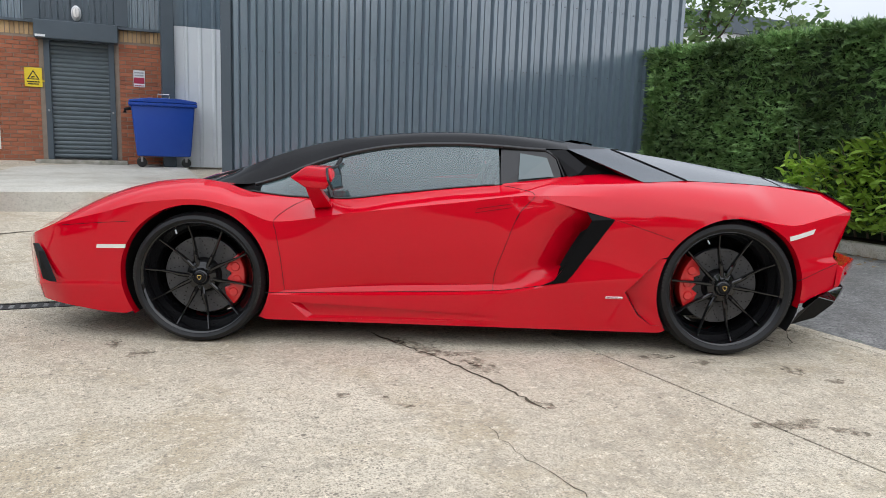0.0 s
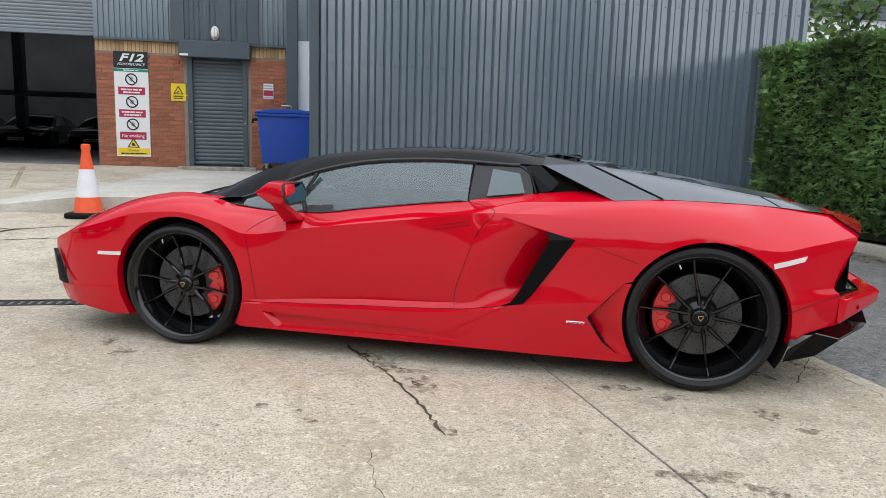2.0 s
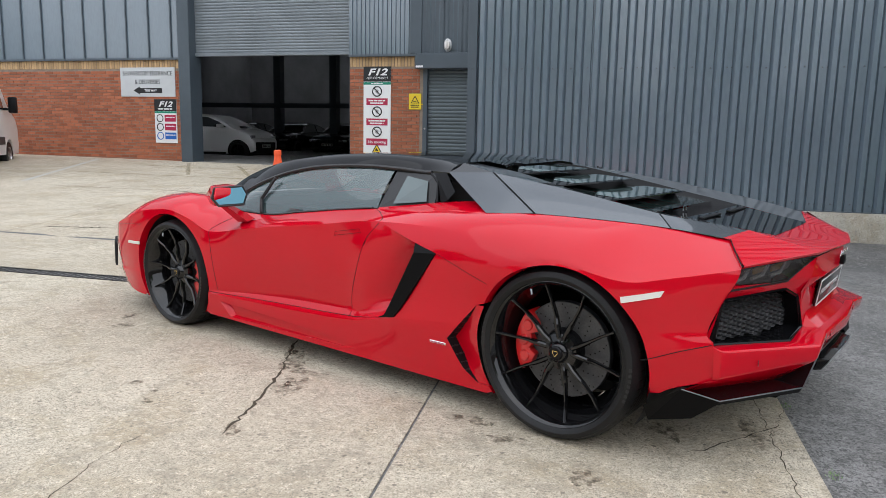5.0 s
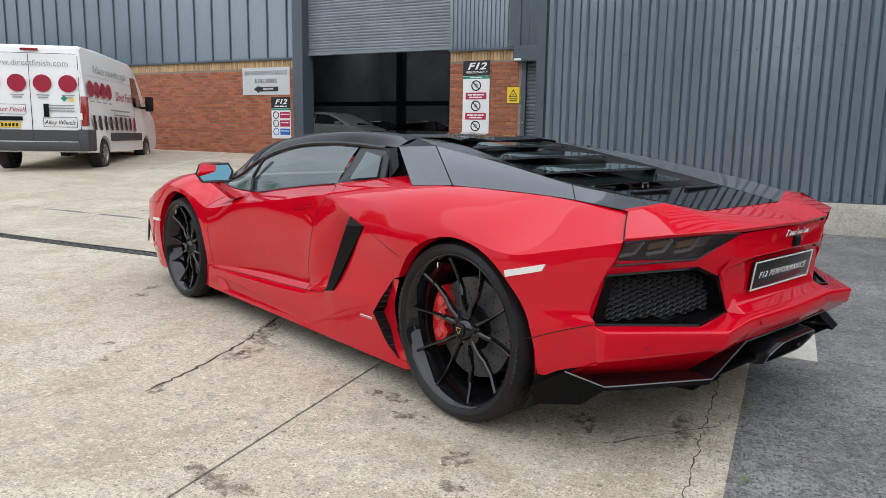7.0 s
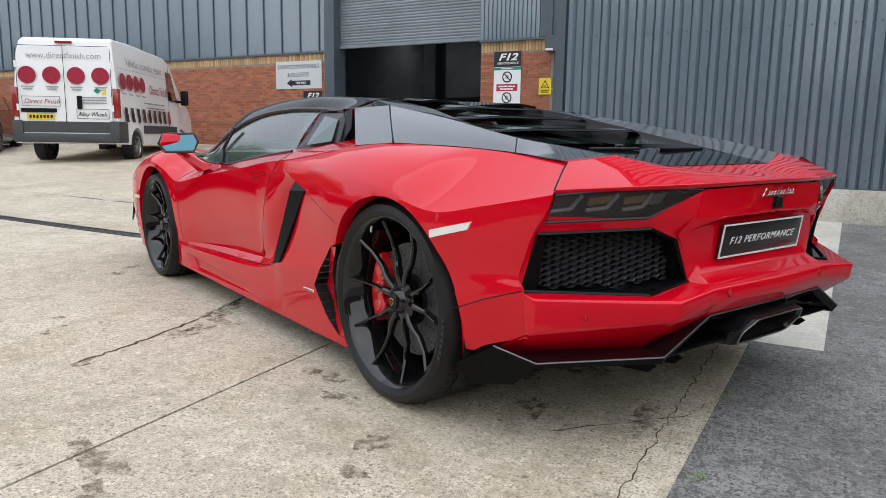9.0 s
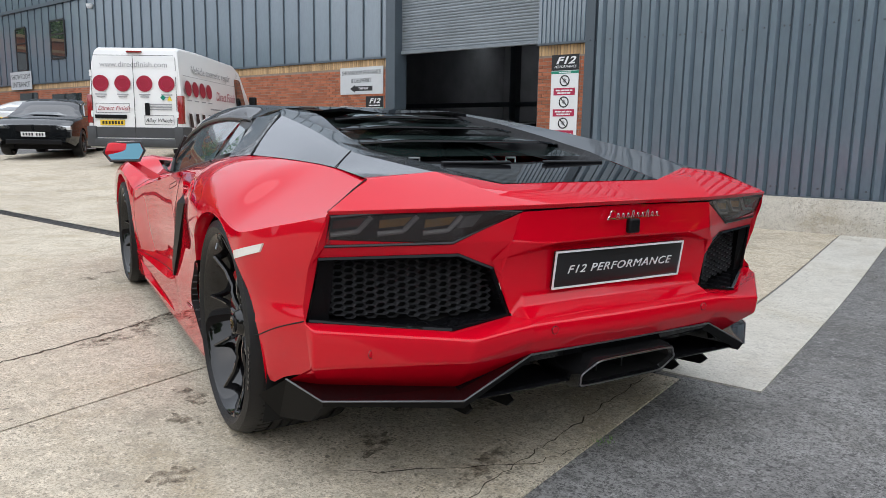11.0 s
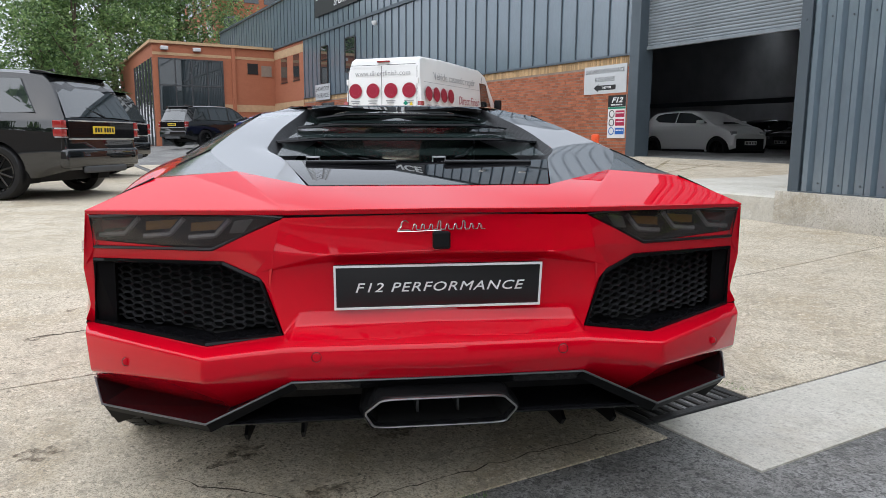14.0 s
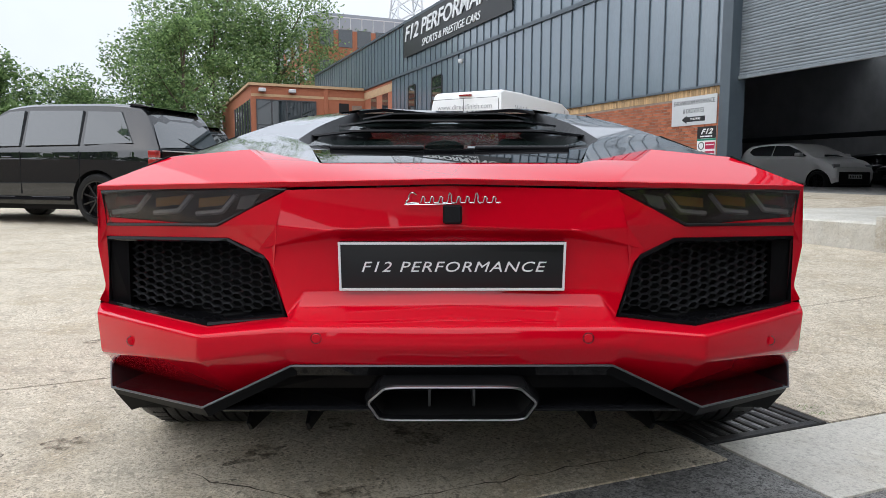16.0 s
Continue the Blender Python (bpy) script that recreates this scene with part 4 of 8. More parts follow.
for sign in (-1, 1):
    # tail lamp: housing, three chevron tubes, smoked lens
    outline = [(2.014, .820, .770), (2.088, .570, .787), (2.164, .356, .779), (2.102, .525, .699), (1.982, .826, .693)]
    outline = [(x, sign * y, z) for x, y, z in outline]
    lamp = part("tail_lamp", flat_lens([(x - .055, y * .99, z) for x, y, z in outline], .03), BLACK_PLASTIC, car, "smoked black tail lamp")
    part("lens", flat_lens(outline, .004), SMOKE, lamp)
    part("lamp_gasket", tube(outline, .004, 6, closed=True), BLACK_TRIM, lamp)
    for k in range(3):
        y0 = .785 - .112 * k
        xx = 2.012 + (.82 - y0) * .32 - .034
        bm = bmesh.new()
        for (ya, za), (yb, zb) in (((y0 - .075, .765), (y0 - .04, .728)), ((y0 - .04, .728), (y0 + .025, .722))):
            add(bm, tube([(xx + (y0 - ya) * .3, sign * ya, za), (xx + (y0 - yb) * .3, sign * yb, zb)], .0066, 6))
        part("light_guide", bm, LIGHT_GUIDE, lamp)
        part("bulb_lens", flat_lens([(xx - .004, sign * (y0 + .018), .757), (xx + .018, sign * (y0 - .062), .764), (xx + .012, sign * (y0 - .042), .742), (xx - .006, sign * (y0 + .02), .736)], .004), AMBER_LENS if k else RED_LENS, lamp)
    part("reflector", flat_lens([(2.085, sign * .475, .762), (2.095, sign * .43, .768), (2.085, sign * .455, .735), (2.072, sign * .49, .732)], .01), SILVER, lamp)
    # rear grille: pocket back coloured black for its shade, rim and hexagon mesh
    g_out = [(1.960, .838, .660), (2.095, .50, .666), (2.121, .411, .628), (2.137, .366, .499), (2.133, .540, .477), (1.926, .857, .491)]
    g_out = [(x, sign * y, z) for x, y, z in g_out]
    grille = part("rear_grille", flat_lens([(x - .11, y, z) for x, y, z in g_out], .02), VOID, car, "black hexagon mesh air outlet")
    bm = bmesh.new()
    inner = [(x - .125, y, z) for x, y, z in g_out]
    va, vb = [bm.verts.new(p) for p in g_out], [bm.verts.new(p) for p in inner]
    for i in range(6):
        j = (i + 1) % 6
        bm.faces.new((va[i], va[j], vb[j], vb[i]))
    part("frame", bm, BLACK_GLOSS, grille)
    part("rim", tube([lerp3(p, (2.05, sign * .62, .57), .02) for p in g_out], .007, 6, closed=True), BLACK_GLOSS, grille)
    part("rim_line", tube([lerp3(g_out[k], (2.09, sign * .62, .57), .028) for k in (1, 2, 3, 4, 5)], .0022, 5), EDGE_SILVER, grille)
    bm = bmesh.new()
    hr, sy, sz = .0135, 1.3, .74
    for c_ in range(18):
        for r in range(12):
            yy = .402 + c_ * 1.5 * hr * sy
            zz = .472 + (r + .5 * (c_ % 2)) * math.sqrt(3) * hr * sz
            if yy > .815 or zz > .664 - max(0, .50 - yy) * .42 - .012 or zz < .478 + max(0, yy - .54) * .045 + max(0, .54 - yy) * .12 + .010:
                continue
            xx = 2.118 - (yy - .39) * .36 - .045
            ring_o, ring_i, ring_b = [], [], []
            for k in range(6):
                a = math.pi / 3 * k
                cy, cz = math.cos(a) * sy, math.sin(a) * sz
                for ring, rr, dx in ((ring_o, hr, 0), (ring_i, hr * .87, .003), (ring_b, hr * .83, -.014)):
                    ring.append(bm.verts.new((xx + dx - cy * rr * .365, sign * (yy + cy * rr), zz + cz * rr)))
            for k in range(6):
                j = (k + 1) % 6
                bm.faces.new((ring_o[k], ring_o[j], ring_i[j], ring_i[k]))
                bm.faces.new((ring_i[k], ring_i[j], ring_b[j], ring_b[k]))
    tagged(part("mesh", bm, MESH_BLACK, grille), kind="stuff")
    part("side_fin", flat_lens([(1.956, sign * .836, .655), (1.955, sign * .79, .650), (1.935, sign * .80, .488), (1.922, sign * .855, .493)], .02), WING_BLACK, grille)
    # parking sensors
    for y, x, z in ((.285, 2.2305, .470), (.74, 2.0735, .428)):
        s_ob = part("parking_sensor", lathe([(.0001, .0022), (.0085, .002), (.0095, .001), (.0105, -.003)], 20, "x"), RED, car, m=pose(x, sign * y, z, 0, 0, -sign * (3 if y < .5 else 23)))
        part("ring", tube([(.0005, .0112 * math.cos(a), .0112 * math.sin(a)) for a in [k * math.pi / 10 for k in range(20)]], .0008, 5, closed=True), BLACK_TRIM, s_ob)
    # corner wing of the diffuser
    WING = dict(a=(1.735, .935, .245), b=(1.858, .892, .321), c=(1.978, .836, .289), d=(1.735, .876, .168), i=(1.882, .834, .198), j=(1.968, .831, .270), r=(1.866, .80, .294), s=(2.088, .495, .306), t=(2.202, .338, .408),
                g=(2.193, .540, .309), p=(2.207, .343, .404), h=(2.180, .532, .284), q=(2.192, .333, .384), u=(1.87, .72, .232), v=(1.97, .56, .262))
    at = {k: (p[0], -sign * p[1], p[2]) for k, p in WING.items()}
    wing = part("corner_wing", faces(at, ["a b c j i d", "c g h j", "g p q h", "j u i", "j h v u"], mirror=False), WING_BLACK, car, "satin black aerodynamic corner wing")
    part("wing_tray", faces(at, ["b r c", "c r s g", "g s t p"], mirror=False), PIANO_BLACK, wing, "polished black tray")
    part("wing_edge", tube([(1.858, sign * .893, .322), (1.979, sign * .837, .289), (2.194, sign * .541, .309), (2.208, sign * .344, .405)], .0026, 6), EDGE_SILVER, car)
    part("lower_blade", prism([(2.0, .280), (2.165, .290), (2.175, .298), (2.165, .304), (2.0, .294)], min(sign * .17, sign * .505), max(sign * .17, sign * .505), .002), BLACK_GLOSS, car)
    for y in (.33, .465):
        part("diffuser_fin", prism([(1.70, .18), (2.09, .222), (2.115, .245), (2.06, .275), (1.70, .2)], sign * y - .004, sign * y + .004), WING_BLACK, car)

# diffuser body with its wide trapezoid mouth
DIFF = dict(a=(2.204, .338, .404), b=(2.214, 0, .406), c=(2.02, .33, .392), d=(2.02, 0, .392), e=(2.180, .530, .300), f=(1.95, .52, .285), g=(1.95, .5, .265), h=(1.95, 0, .265), i=(1.7, 0, .185), j=(1.7, .52, .185))
part("diffuser", faces(DIFF, ["a c d b", "a e f c", "c f g h d", "g j i h"]), BLACK_PLASTIC, car, "black rear diffuser")
part("diffuser_edge", tube([(2.208, -.344, .405), (2.217, 0, .407), (2.208, .344, .405)], .0026, 6), EDGE_SILVER, car)
part("diffuser_lip", faces(dict(a=(2.206, .344, .404), b=(2.216, 0, .406), c=(2.185, .335, .378), d=(2.195, 0, .380)), ["a b d c"]), BLACK_GLOSS, car)


def hex_ring(x, grow, n=5):
    """Six-cornered mouth with rounded corners, at station x, grown outwards by grow."""
    pts = [(-.140, .371), (.140, .371), (.181, .328), (.158, .279), (-.158, .279), (-.181, .328)]
    out = []
    for k, (y, z) in enumerate(pts):
        (y0, z0), (y1, z1) = pts[k - 1], pts[(k + 1) % 6]
        for i in range(n):
            f = i / (n - 1)
            ay, az = y + (y0 - y) * .16, z + (z0 - z) * .16
            by, bz = y + (y1 - y) * .16, z + (z1 - z) * .16
            py = (1 - f) ** 2 * ay + 2 * f * (1 - f) * y + f * f * by
            pz = (1 - f) ** 2 * az + 2 * f * (1 - f) * z + f * f * bz
            out.append((x + (pz - .33) * .62, py + grow * py / .16, pz + grow * (pz - .327) / .047))
    return out


def ring_loft(rings):
    bm = bmesh.new()
    loops = [[bm.verts.new(p) for p in r] for r in rings]
    for a, b_ in zip(loops, loops[1:]):
        for i in range(len(a)):
            j = (i + 1) % len(a)
            bm.faces.new((a[i], a[j], b_[j], b_[i]))
    return bm


# exhaust: one wide six-cornered mouth in a dark shroud
exhaust = part("exhaust", ring_loft([hex_ring(1.95, -.004), hex_ring(2.17, .012), hex_ring(2.20, .010), hex_ring(2.222, .004), hex_ring(2.224, -.003), hex_ring(2.212, -.009)]), PIANO_BLACK, car, "dark wide six-cornered exhaust tip", smooth=50)
# bore and end block coloured near-black for the shade within the pipe
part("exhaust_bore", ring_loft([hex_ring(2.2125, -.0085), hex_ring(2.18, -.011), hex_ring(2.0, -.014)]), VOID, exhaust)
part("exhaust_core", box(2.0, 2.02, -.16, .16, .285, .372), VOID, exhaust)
for y in (-.05, .05):
    part("divider", box(2.02, 2.14, y - .003, y + .003, .293, .366), EXHAUST, exhaust)
part("exhaust_rim", tube(hex_ring(2.2245, -.001), .0026, 6, closed=True), STEEL, exhaust)

# plate, camera, badge
PLATE = pose(2.1625, 0, .614, 0, 8, 0)
plate = part("show_plate", box(-.006, .004, -.245, .245, -.055, .055, .004, 2), PLATE_BLACK, car, "black show plate with white rim", m=PLATE, smooth=40)
bm = bmesh.new()
for y0, y1, z0, z1 in ((-.245, .245, .049, .054), (-.245, .245, -.054, -.049), (-.245, -.240, -.049, .049), (.240, .245, -.049, .049)):
    box(.003, .0065, y0, y1, z0, z1, bm=bm)
part("rim", bm, WHITE_VINYL, plate)
words("F12 PERFORMANCE", .0325, WHITE_VINYL, pose(.005, 0, -.002, 0, 0, 90), plate, "lettering", .0008, shear=.26, bold=.0, stretch=1.28, space=1.12)
part("camera_box", box(-.004, .016, -.02, .02, -.02, .02, .004), BLACK_PLASTIC, car, m=pose(2.2, 0, .728))
# maker's script badge: plain flowing strokes
bm = bmesh.new()
rnd = random.Random(5)
add(bm, tube(spline([(0, -.075, .012), (0, -.083, .017), (0, -.090, .012), (0, -.092, .002), (0, -.098, -.006), (0, -.085, -.005), (0, -.070, -.006)], 24), .0019, 6))
for k in range(9):
    y = -.066 + k * .0185
    h = .0075 if k not in (3, 6) else .015
    add(bm, tube(spline([(0, y, -.005), (0, y + .004, h), (0, y + .008, h * .8), (0, y + .009, -.004), (0, y + .0185, -.004)], 14), .0017, 6))
add(bm, tube([(0, -.1, -.009), (0, -.06, -.0085), (0, .0, -.0065)], .001, 5))
part("script_badge", bm, CHROME, car, "chrome script badge", m=pose(2.2085, 0, .757, 0, 8, 0))

# ---------------------------------------------------------------- roof, glass and engine cover
SIDE_W = [(-1.40, .60), (-1.3, .62), (-1.18, .64), (-1.0, .65), (-.85, .648), (-.7, .63), (-.38, .60), (0, .574), (.2, .560), (.4, .568), (.56, .592)]
SIDE_Z = [(-1.40, .778), (-1.3, .80), (-1.18, .80), (-1.0, .845), (-.85, .91), (-.7, .965), (-.55, 1.005), (-.38, 1.035), (-.2, 1.05), (0, 1.056), (.2, 1.05), (.4, 1.04), (.56, 1.038)]
RAIL_W = [(-1.40, .52), (-1.0, .56), (-.7, .56), (-.38, .53), (0, .50), (.56, .47)]
RAIL_Z = [(-1.40, .80), (-1.3, .835), (-1.18, .89), (-1.0, .963), (-.85, 1.01), (-.7, 1.045), (-.55, 1.07), (-.38, 1.092), (-.2, 1.106), (0, 1.112), (.2, 1.107), (.4, 1.096), (.56, 1.082)]
MIDL_Z = [(-1.46, .79), (-1.3, .872), (-1.18, .925), (-1.0, .99), (-.85, 1.03), (-.7, 1.06), (-.55, 1.082), (-.38, 1.102), (-.2, 1.115), (0, 1.121), (.2, 1.116), (.4, 1.105), (.56, 1.09)]
xs = [-1.44 + 2.0 * i / 50 for i in range(51)]


def roof_strip(lo, hi, f0, f1, n, bm=None, drop=0.0, sides=(-1, 1)):
    """Part of the roof skin from station lo to hi, f 0 side .. 1 rail .. 2 middle."""
    bm = bm or bmesh.new()
    rows = []
    for x in [lo + (hi - lo) * i / 40 for i in range(41)]:
        a, b_, c = (along(SIDE_W, x), along(SIDE_Z, x)), (along(RAIL_W, x), along(RAIL_Z, x)), (0.0, along(MIDL_Z, x))
        row = []
        for i in range(n + 1):
            f = f0 + (f1 - f0) * i / n
            if f <= 1:
                w, z = a[0] + (b_[0] - a[0]) * f, a[1] + (b_[1] - a[1]) * f + .008 * math.sin(math.pi * f)
            else:
                g = f - 1
                w, z = b_[0] * (1 - g), b_[1] + (c[1] - b_[1]) * math.sin(g * math.pi / 2)
            row.append((x, w, z - drop))
        rows.append(row)
    for sign in sides:
        vs = [[bm.verts.new((x, sign * w, z)) for x, w, z in row] for row in rows]
        for a, b_ in zip(vs, vs[1:]):
            for i in range(n):
                bm.faces.new((a[i], b_[i], b_[i + 1], a[i + 1]))
    bmesh.ops.remove_doubles(bm, verts=bm.verts, dist=.0005)
    return bm


part("roof", roof_strip(-.52, .56, 0, 2, 14), BLACK_GLOSS, car, "gloss black roof", smooth=35)
for sign in (-1, 1):
    part("roof_pillar", roof_strip(-1.40, -.52, 0, 1.0, 6, sides=(sign,)), BLACK_GLOSS, car, smooth=35)
screen = part("windscreen", roof_strip(-1.42, -.52, 1.0, 2, 10), CAR_GLASS, car, smooth=60)
part("scuttle", box(-1.52, -1.36, -.52, .52, .765, .792, .008), BLACK_PLASTIC, car)
wiper = part("wiper", tube([(-1.46, -.50, .80), (-1.30, -.2, .862), (-1.25, .05, .885)], .007, 6), BLACK_PLASTIC, car)


def side_glass(lo, hi, sign, top_in=0.012, lift=0.004):
    bm = bmesh.new()
    rows = []
    for x in [lo + (hi - lo) * i / 40 for i in range(41)]:
        w0, z0 = along(TOP_W, x) - .012, along(TOP_Z, x) + lift
        w1, z1 = along(SIDE_W, x) - .004, along(SIDE_Z, x) - top_in
        if z1 < z0 + .004:
            z1, w1 = z0 + .004, w0 - .002
        rows.append([bm.verts.new((x, sign * (w0 + (w1 - w0) * f + .012 * math.sin(math.pi * f)), z0 + (z1 - z0) * f)) for f in [i / 8 for i in range(9)]])
    for a, b_ in zip(rows, rows[1:]):
        for i in range(8):
            bm.faces.new((a[i], b_[i], b_[i + 1], a[i + 1]))
    return bm


for sign in (-1, 1):
    part("door_window", side_glass(-1.08, .185, sign), CAR_GLASS, car, smooth=60)
    # frame line along the belt and the top
    part("window_seal", tube([(x, sign * (along(TOP_W, x) - .006), along(TOP_Z, x) + .004) for x in [-1.12 + .04 * i for i in range(33)]], .006, 6), BLACK_TRIM, car)
    part("window_seal", tube([(x, sign * (along(SIDE_W, x) + .001), along(SIDE_Z, x) - .008) for x in [-1.12 + .04 * i for i in range(40)]], .011, 6), BLACK_TRIM, car)
    part("pillar_bar", tube([(-.70, sign * .742, .75), (-.73, sign * .715, .83), (-.66, sign * .665, .955)], .011, 6), BLACK_TRIM, car)
    # quarter window with its dark surround
    Q = dict(a=(.19, .700, .846), b=(.52, .650, .886), c=(.50, .578, 1.030), d=(.198, .556, 1.036))
    part("quarter_panel", faces({k: (p[0], -sign * p[1], p[2]) for k, p in Q.items()}, ["a b c d"], mirror=False), BLACK_TRIM, car)
    QG = dict(a=(.285, .684, .872), b=(.478, .655, .893), c=(.445, .602, .990), d=(.30, .590, 1.010))
    part("quarter_window", faces({k: (p[0], -sign * (p[1] + .008), p[2]) for k, p in QG.items()}, ["a b c d"], mirror=False), QUARTER_GLASS, car)
    # red shoulder that rises behind the quarter window
    rows = []
    for i in range(19):
        x = .20 + (.923 - .20) * i / 18
        wi, zi = along([(.20, .703), (.50, .648), (.62, .640), (.793, .655), (.923, .798)], x), along([(.20, .848), (.50, .888), (.62, .903), (.793, .914), (.923, .884)], x)
        wo, zo = along(TOP_W, x) - .001, along(TOP_Z, x) - .001
        rows.append([(x, sign * (wo + (wi - wo) * f), zo + (zi - zo) * (1 - (1 - f) ** 1.4)) for f in (0, .25, .5, .75, 1)])
    part("shoulder", patch(rows), RED, car, smooth=50)
    # cheek behind the quarter window: buttress panel over a dark intake, with a blade before it
    CH = dict(f=(.559, .592, 1.040), g1=(.80, .560, 1.048), h=(1.157, .778, .898), j=(.923, .803, .884), fi=(.585, .560, 1.020), ji=(.90, .74, .885))
    S = {k: (p[0], -sign * p[1], p[2]) for k, p in CH.items()}
    part("buttress_front", edged(faces(S, ["f g1 h j", "f j ji fi"], mirror=False), .004), SATIN_GREY, car, "satin black buttress panel", smooth=25)
    # black sheet painted in place of the shade inside the cheek intake
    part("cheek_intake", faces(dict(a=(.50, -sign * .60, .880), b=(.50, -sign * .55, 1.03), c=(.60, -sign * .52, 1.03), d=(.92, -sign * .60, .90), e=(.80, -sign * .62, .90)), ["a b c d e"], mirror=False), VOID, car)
    blade = dict(a=(.43, .572, 1.026), b=(.545, .592, 1.038), c=(.650, .660, .952), d=(.615, .668, .912), e=(.56, .652, .889), f=(.50, .600, 1.0))
    part("cheek_blade", edged(faces({k: (p[0], -sign * p[1], p[2]) for k, p in blade.items()}, ["a b f", "b c d f", "f d e"], mirror=False), .003), BLACK_PLASTIC, car)
    part("cheek_frame", tube([(.198, sign * .562, 1.038), (.44, sign * .576, 1.026), (.50, sign * .598, .985), (.535, sign * .648, .892)], .008, 6), BLACK_GLOSS, car)

# buttresses and engine cover
RIDGE_W = [(.80, .56), (1.2, .580), (1.63, .604), (1.78, .560), (1.945, .489)]
RIDGE_Z = [(.80, 1.047), (1.2, .992), (1.63, .921), (1.78, .898), (1.945, .871)]
INNER_W = [(.56, .39), (.8, .40), (1.2, .455), (1.45, .465), (1.65, .40), (2.0, .31)]
INNER_Z = [(.56, 1.083), (.8, 1.052), (1.2, .975), (1.45, .925), (1.65, .895), (2.0, .838)]
xs = [.80 + 1.145 * i / 40 for i in range(41)]
for sign in (-1, 1):
    bm = bmesh.new()
    rows = []
    for x in xs:
        t = (x - .80) / 1.145
        ox = 1.157 + (1.90 - 1.157) * t
        ow, oz = along([(1.157, .778), (1.45, .729), (1.71, .686), (1.90, .683)], ox), along([(1.157, .898), (1.45, .891), (1.71, .876), (1.90, .858)], ox)
        rw, rz = along(RIDGE_W, x), along(RIDGE_Z, x)
        rows.append([bm.verts.new((ox + (x - ox) * f, sign * (ow + (rw - ow) * f), oz + (rz - oz) * f + .006 * (1 - t) * math.sin(math.pi * f))) for f in [i / 6 for i in range(7)]])
    for a, b_ in zip(rows, rows[1:]):
        for i in range(6):
            bm.faces.new((a[i], b_[i], b_[i + 1], a[i + 1]))
    part("buttress", bm, SATIN_GREY, car, "satin graphite buttress panel", smooth=30)
    bm = bmesh.new()
    rows = []
    for i in range(41):
        t = i / 40
        xr, xi = .56 + (1.945 - .56) * t, .56 + (2.0 - .56) * t
        if xr < .80:
            f_ = (xr - .56) / .24
            rw, rz = .47 + (.56 - .47) * f_, 1.082 + (1.047 - 1.082) * f_
        else:
            rw, rz = along(RIDGE_W, xr), along(RIDGE_Z, xr)
        iw, iz = along(INNER_W, xi), along(INNER_Z, xi)
        rows.append([bm.verts.new((xr + (xi - xr) * f, sign * (rw + (iw - rw) * f), rz + (iz - rz) * f)) for f in (0, .25, .5, .75, 1)])
    for a, b_ in zip(rows, rows[1:]):
        for k in range(4):
            bm.faces.new((a[k], b_[k], b_[k + 1], a[k + 1]))
    part("deck_side", bm, DECK_GREY, car, "satin grey deck panel", smooth=30)
    # roof corner between rail and buttress
    part("roof_corner", faces(dict(a=(.559, -sign * .592, 1.04), b=(.80, -sign * .56, 1.047), c=(.56, -sign * .47, 1.082)), ["a b c"], mirror=False), BLACK_GLOSS, car)
    # pocket walls down to the engine glass
    bm = bmesh.new()
    prev = None
    for i in range(31):
        x = .56 + (1.70 - .56) * i / 30
        a = bm.verts.new((x, sign * along(INNER_W, x), along(INNER_Z, x)))
        b_ = bm.verts.new((x, sign * (along(INNER_W, x) - .07), along([(.56, .98), (1.70, .83)], x)))
        if prev:
            bm.faces.new((prev[0], a, b_, prev[1]))
        prev = (a, b_)
    part("bay_wall", bm, BLACK_PLASTIC, car)

# hood over the rear window, louvres, engine window, deck
HOODV = dict(a=(.56, 0, 1.09), b=(.56, .47, 1.082), c=(.62, .36, 1.092), d=(.64, 0, 1.070), e=(.72, .26, 1.086), h=(.74, .36, 1.074), a2=(.64, 0, 1.058), e2=(.72, .26, 1.074), h2=(.74, .36, 1.062))
part("rear_hood", faces(HOODV, ["a b c", "a c e d", "c h e", "d e e2 a2", "e h h2 e2"]), BLACK_GLOSS, car, smooth=30)
part("engine_window", faces(dict(a=(.60, 0, 1.062), b=(.60, .40, 1.056), c=(1.52, .43, .900), d=(1.52, 0, .902)), ["a b c d"]), REAR_GLASS, car, "tinted engine cover glass")
# black box gives the engine bay its deep shade by colour
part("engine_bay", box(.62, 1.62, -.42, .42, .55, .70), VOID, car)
bm = bmesh.new()
for y in (-.2, .2):
    add(bm, tube(spline([(.75, y, .78), (1.0, y * 1.1, .79), (1.3, y * .9, .76)], 10), .05, 10))
add(bm, box(.8, 1.35, -.09, .09, .72, .80, .02))
part("engine", bm, EXHAUST, car)
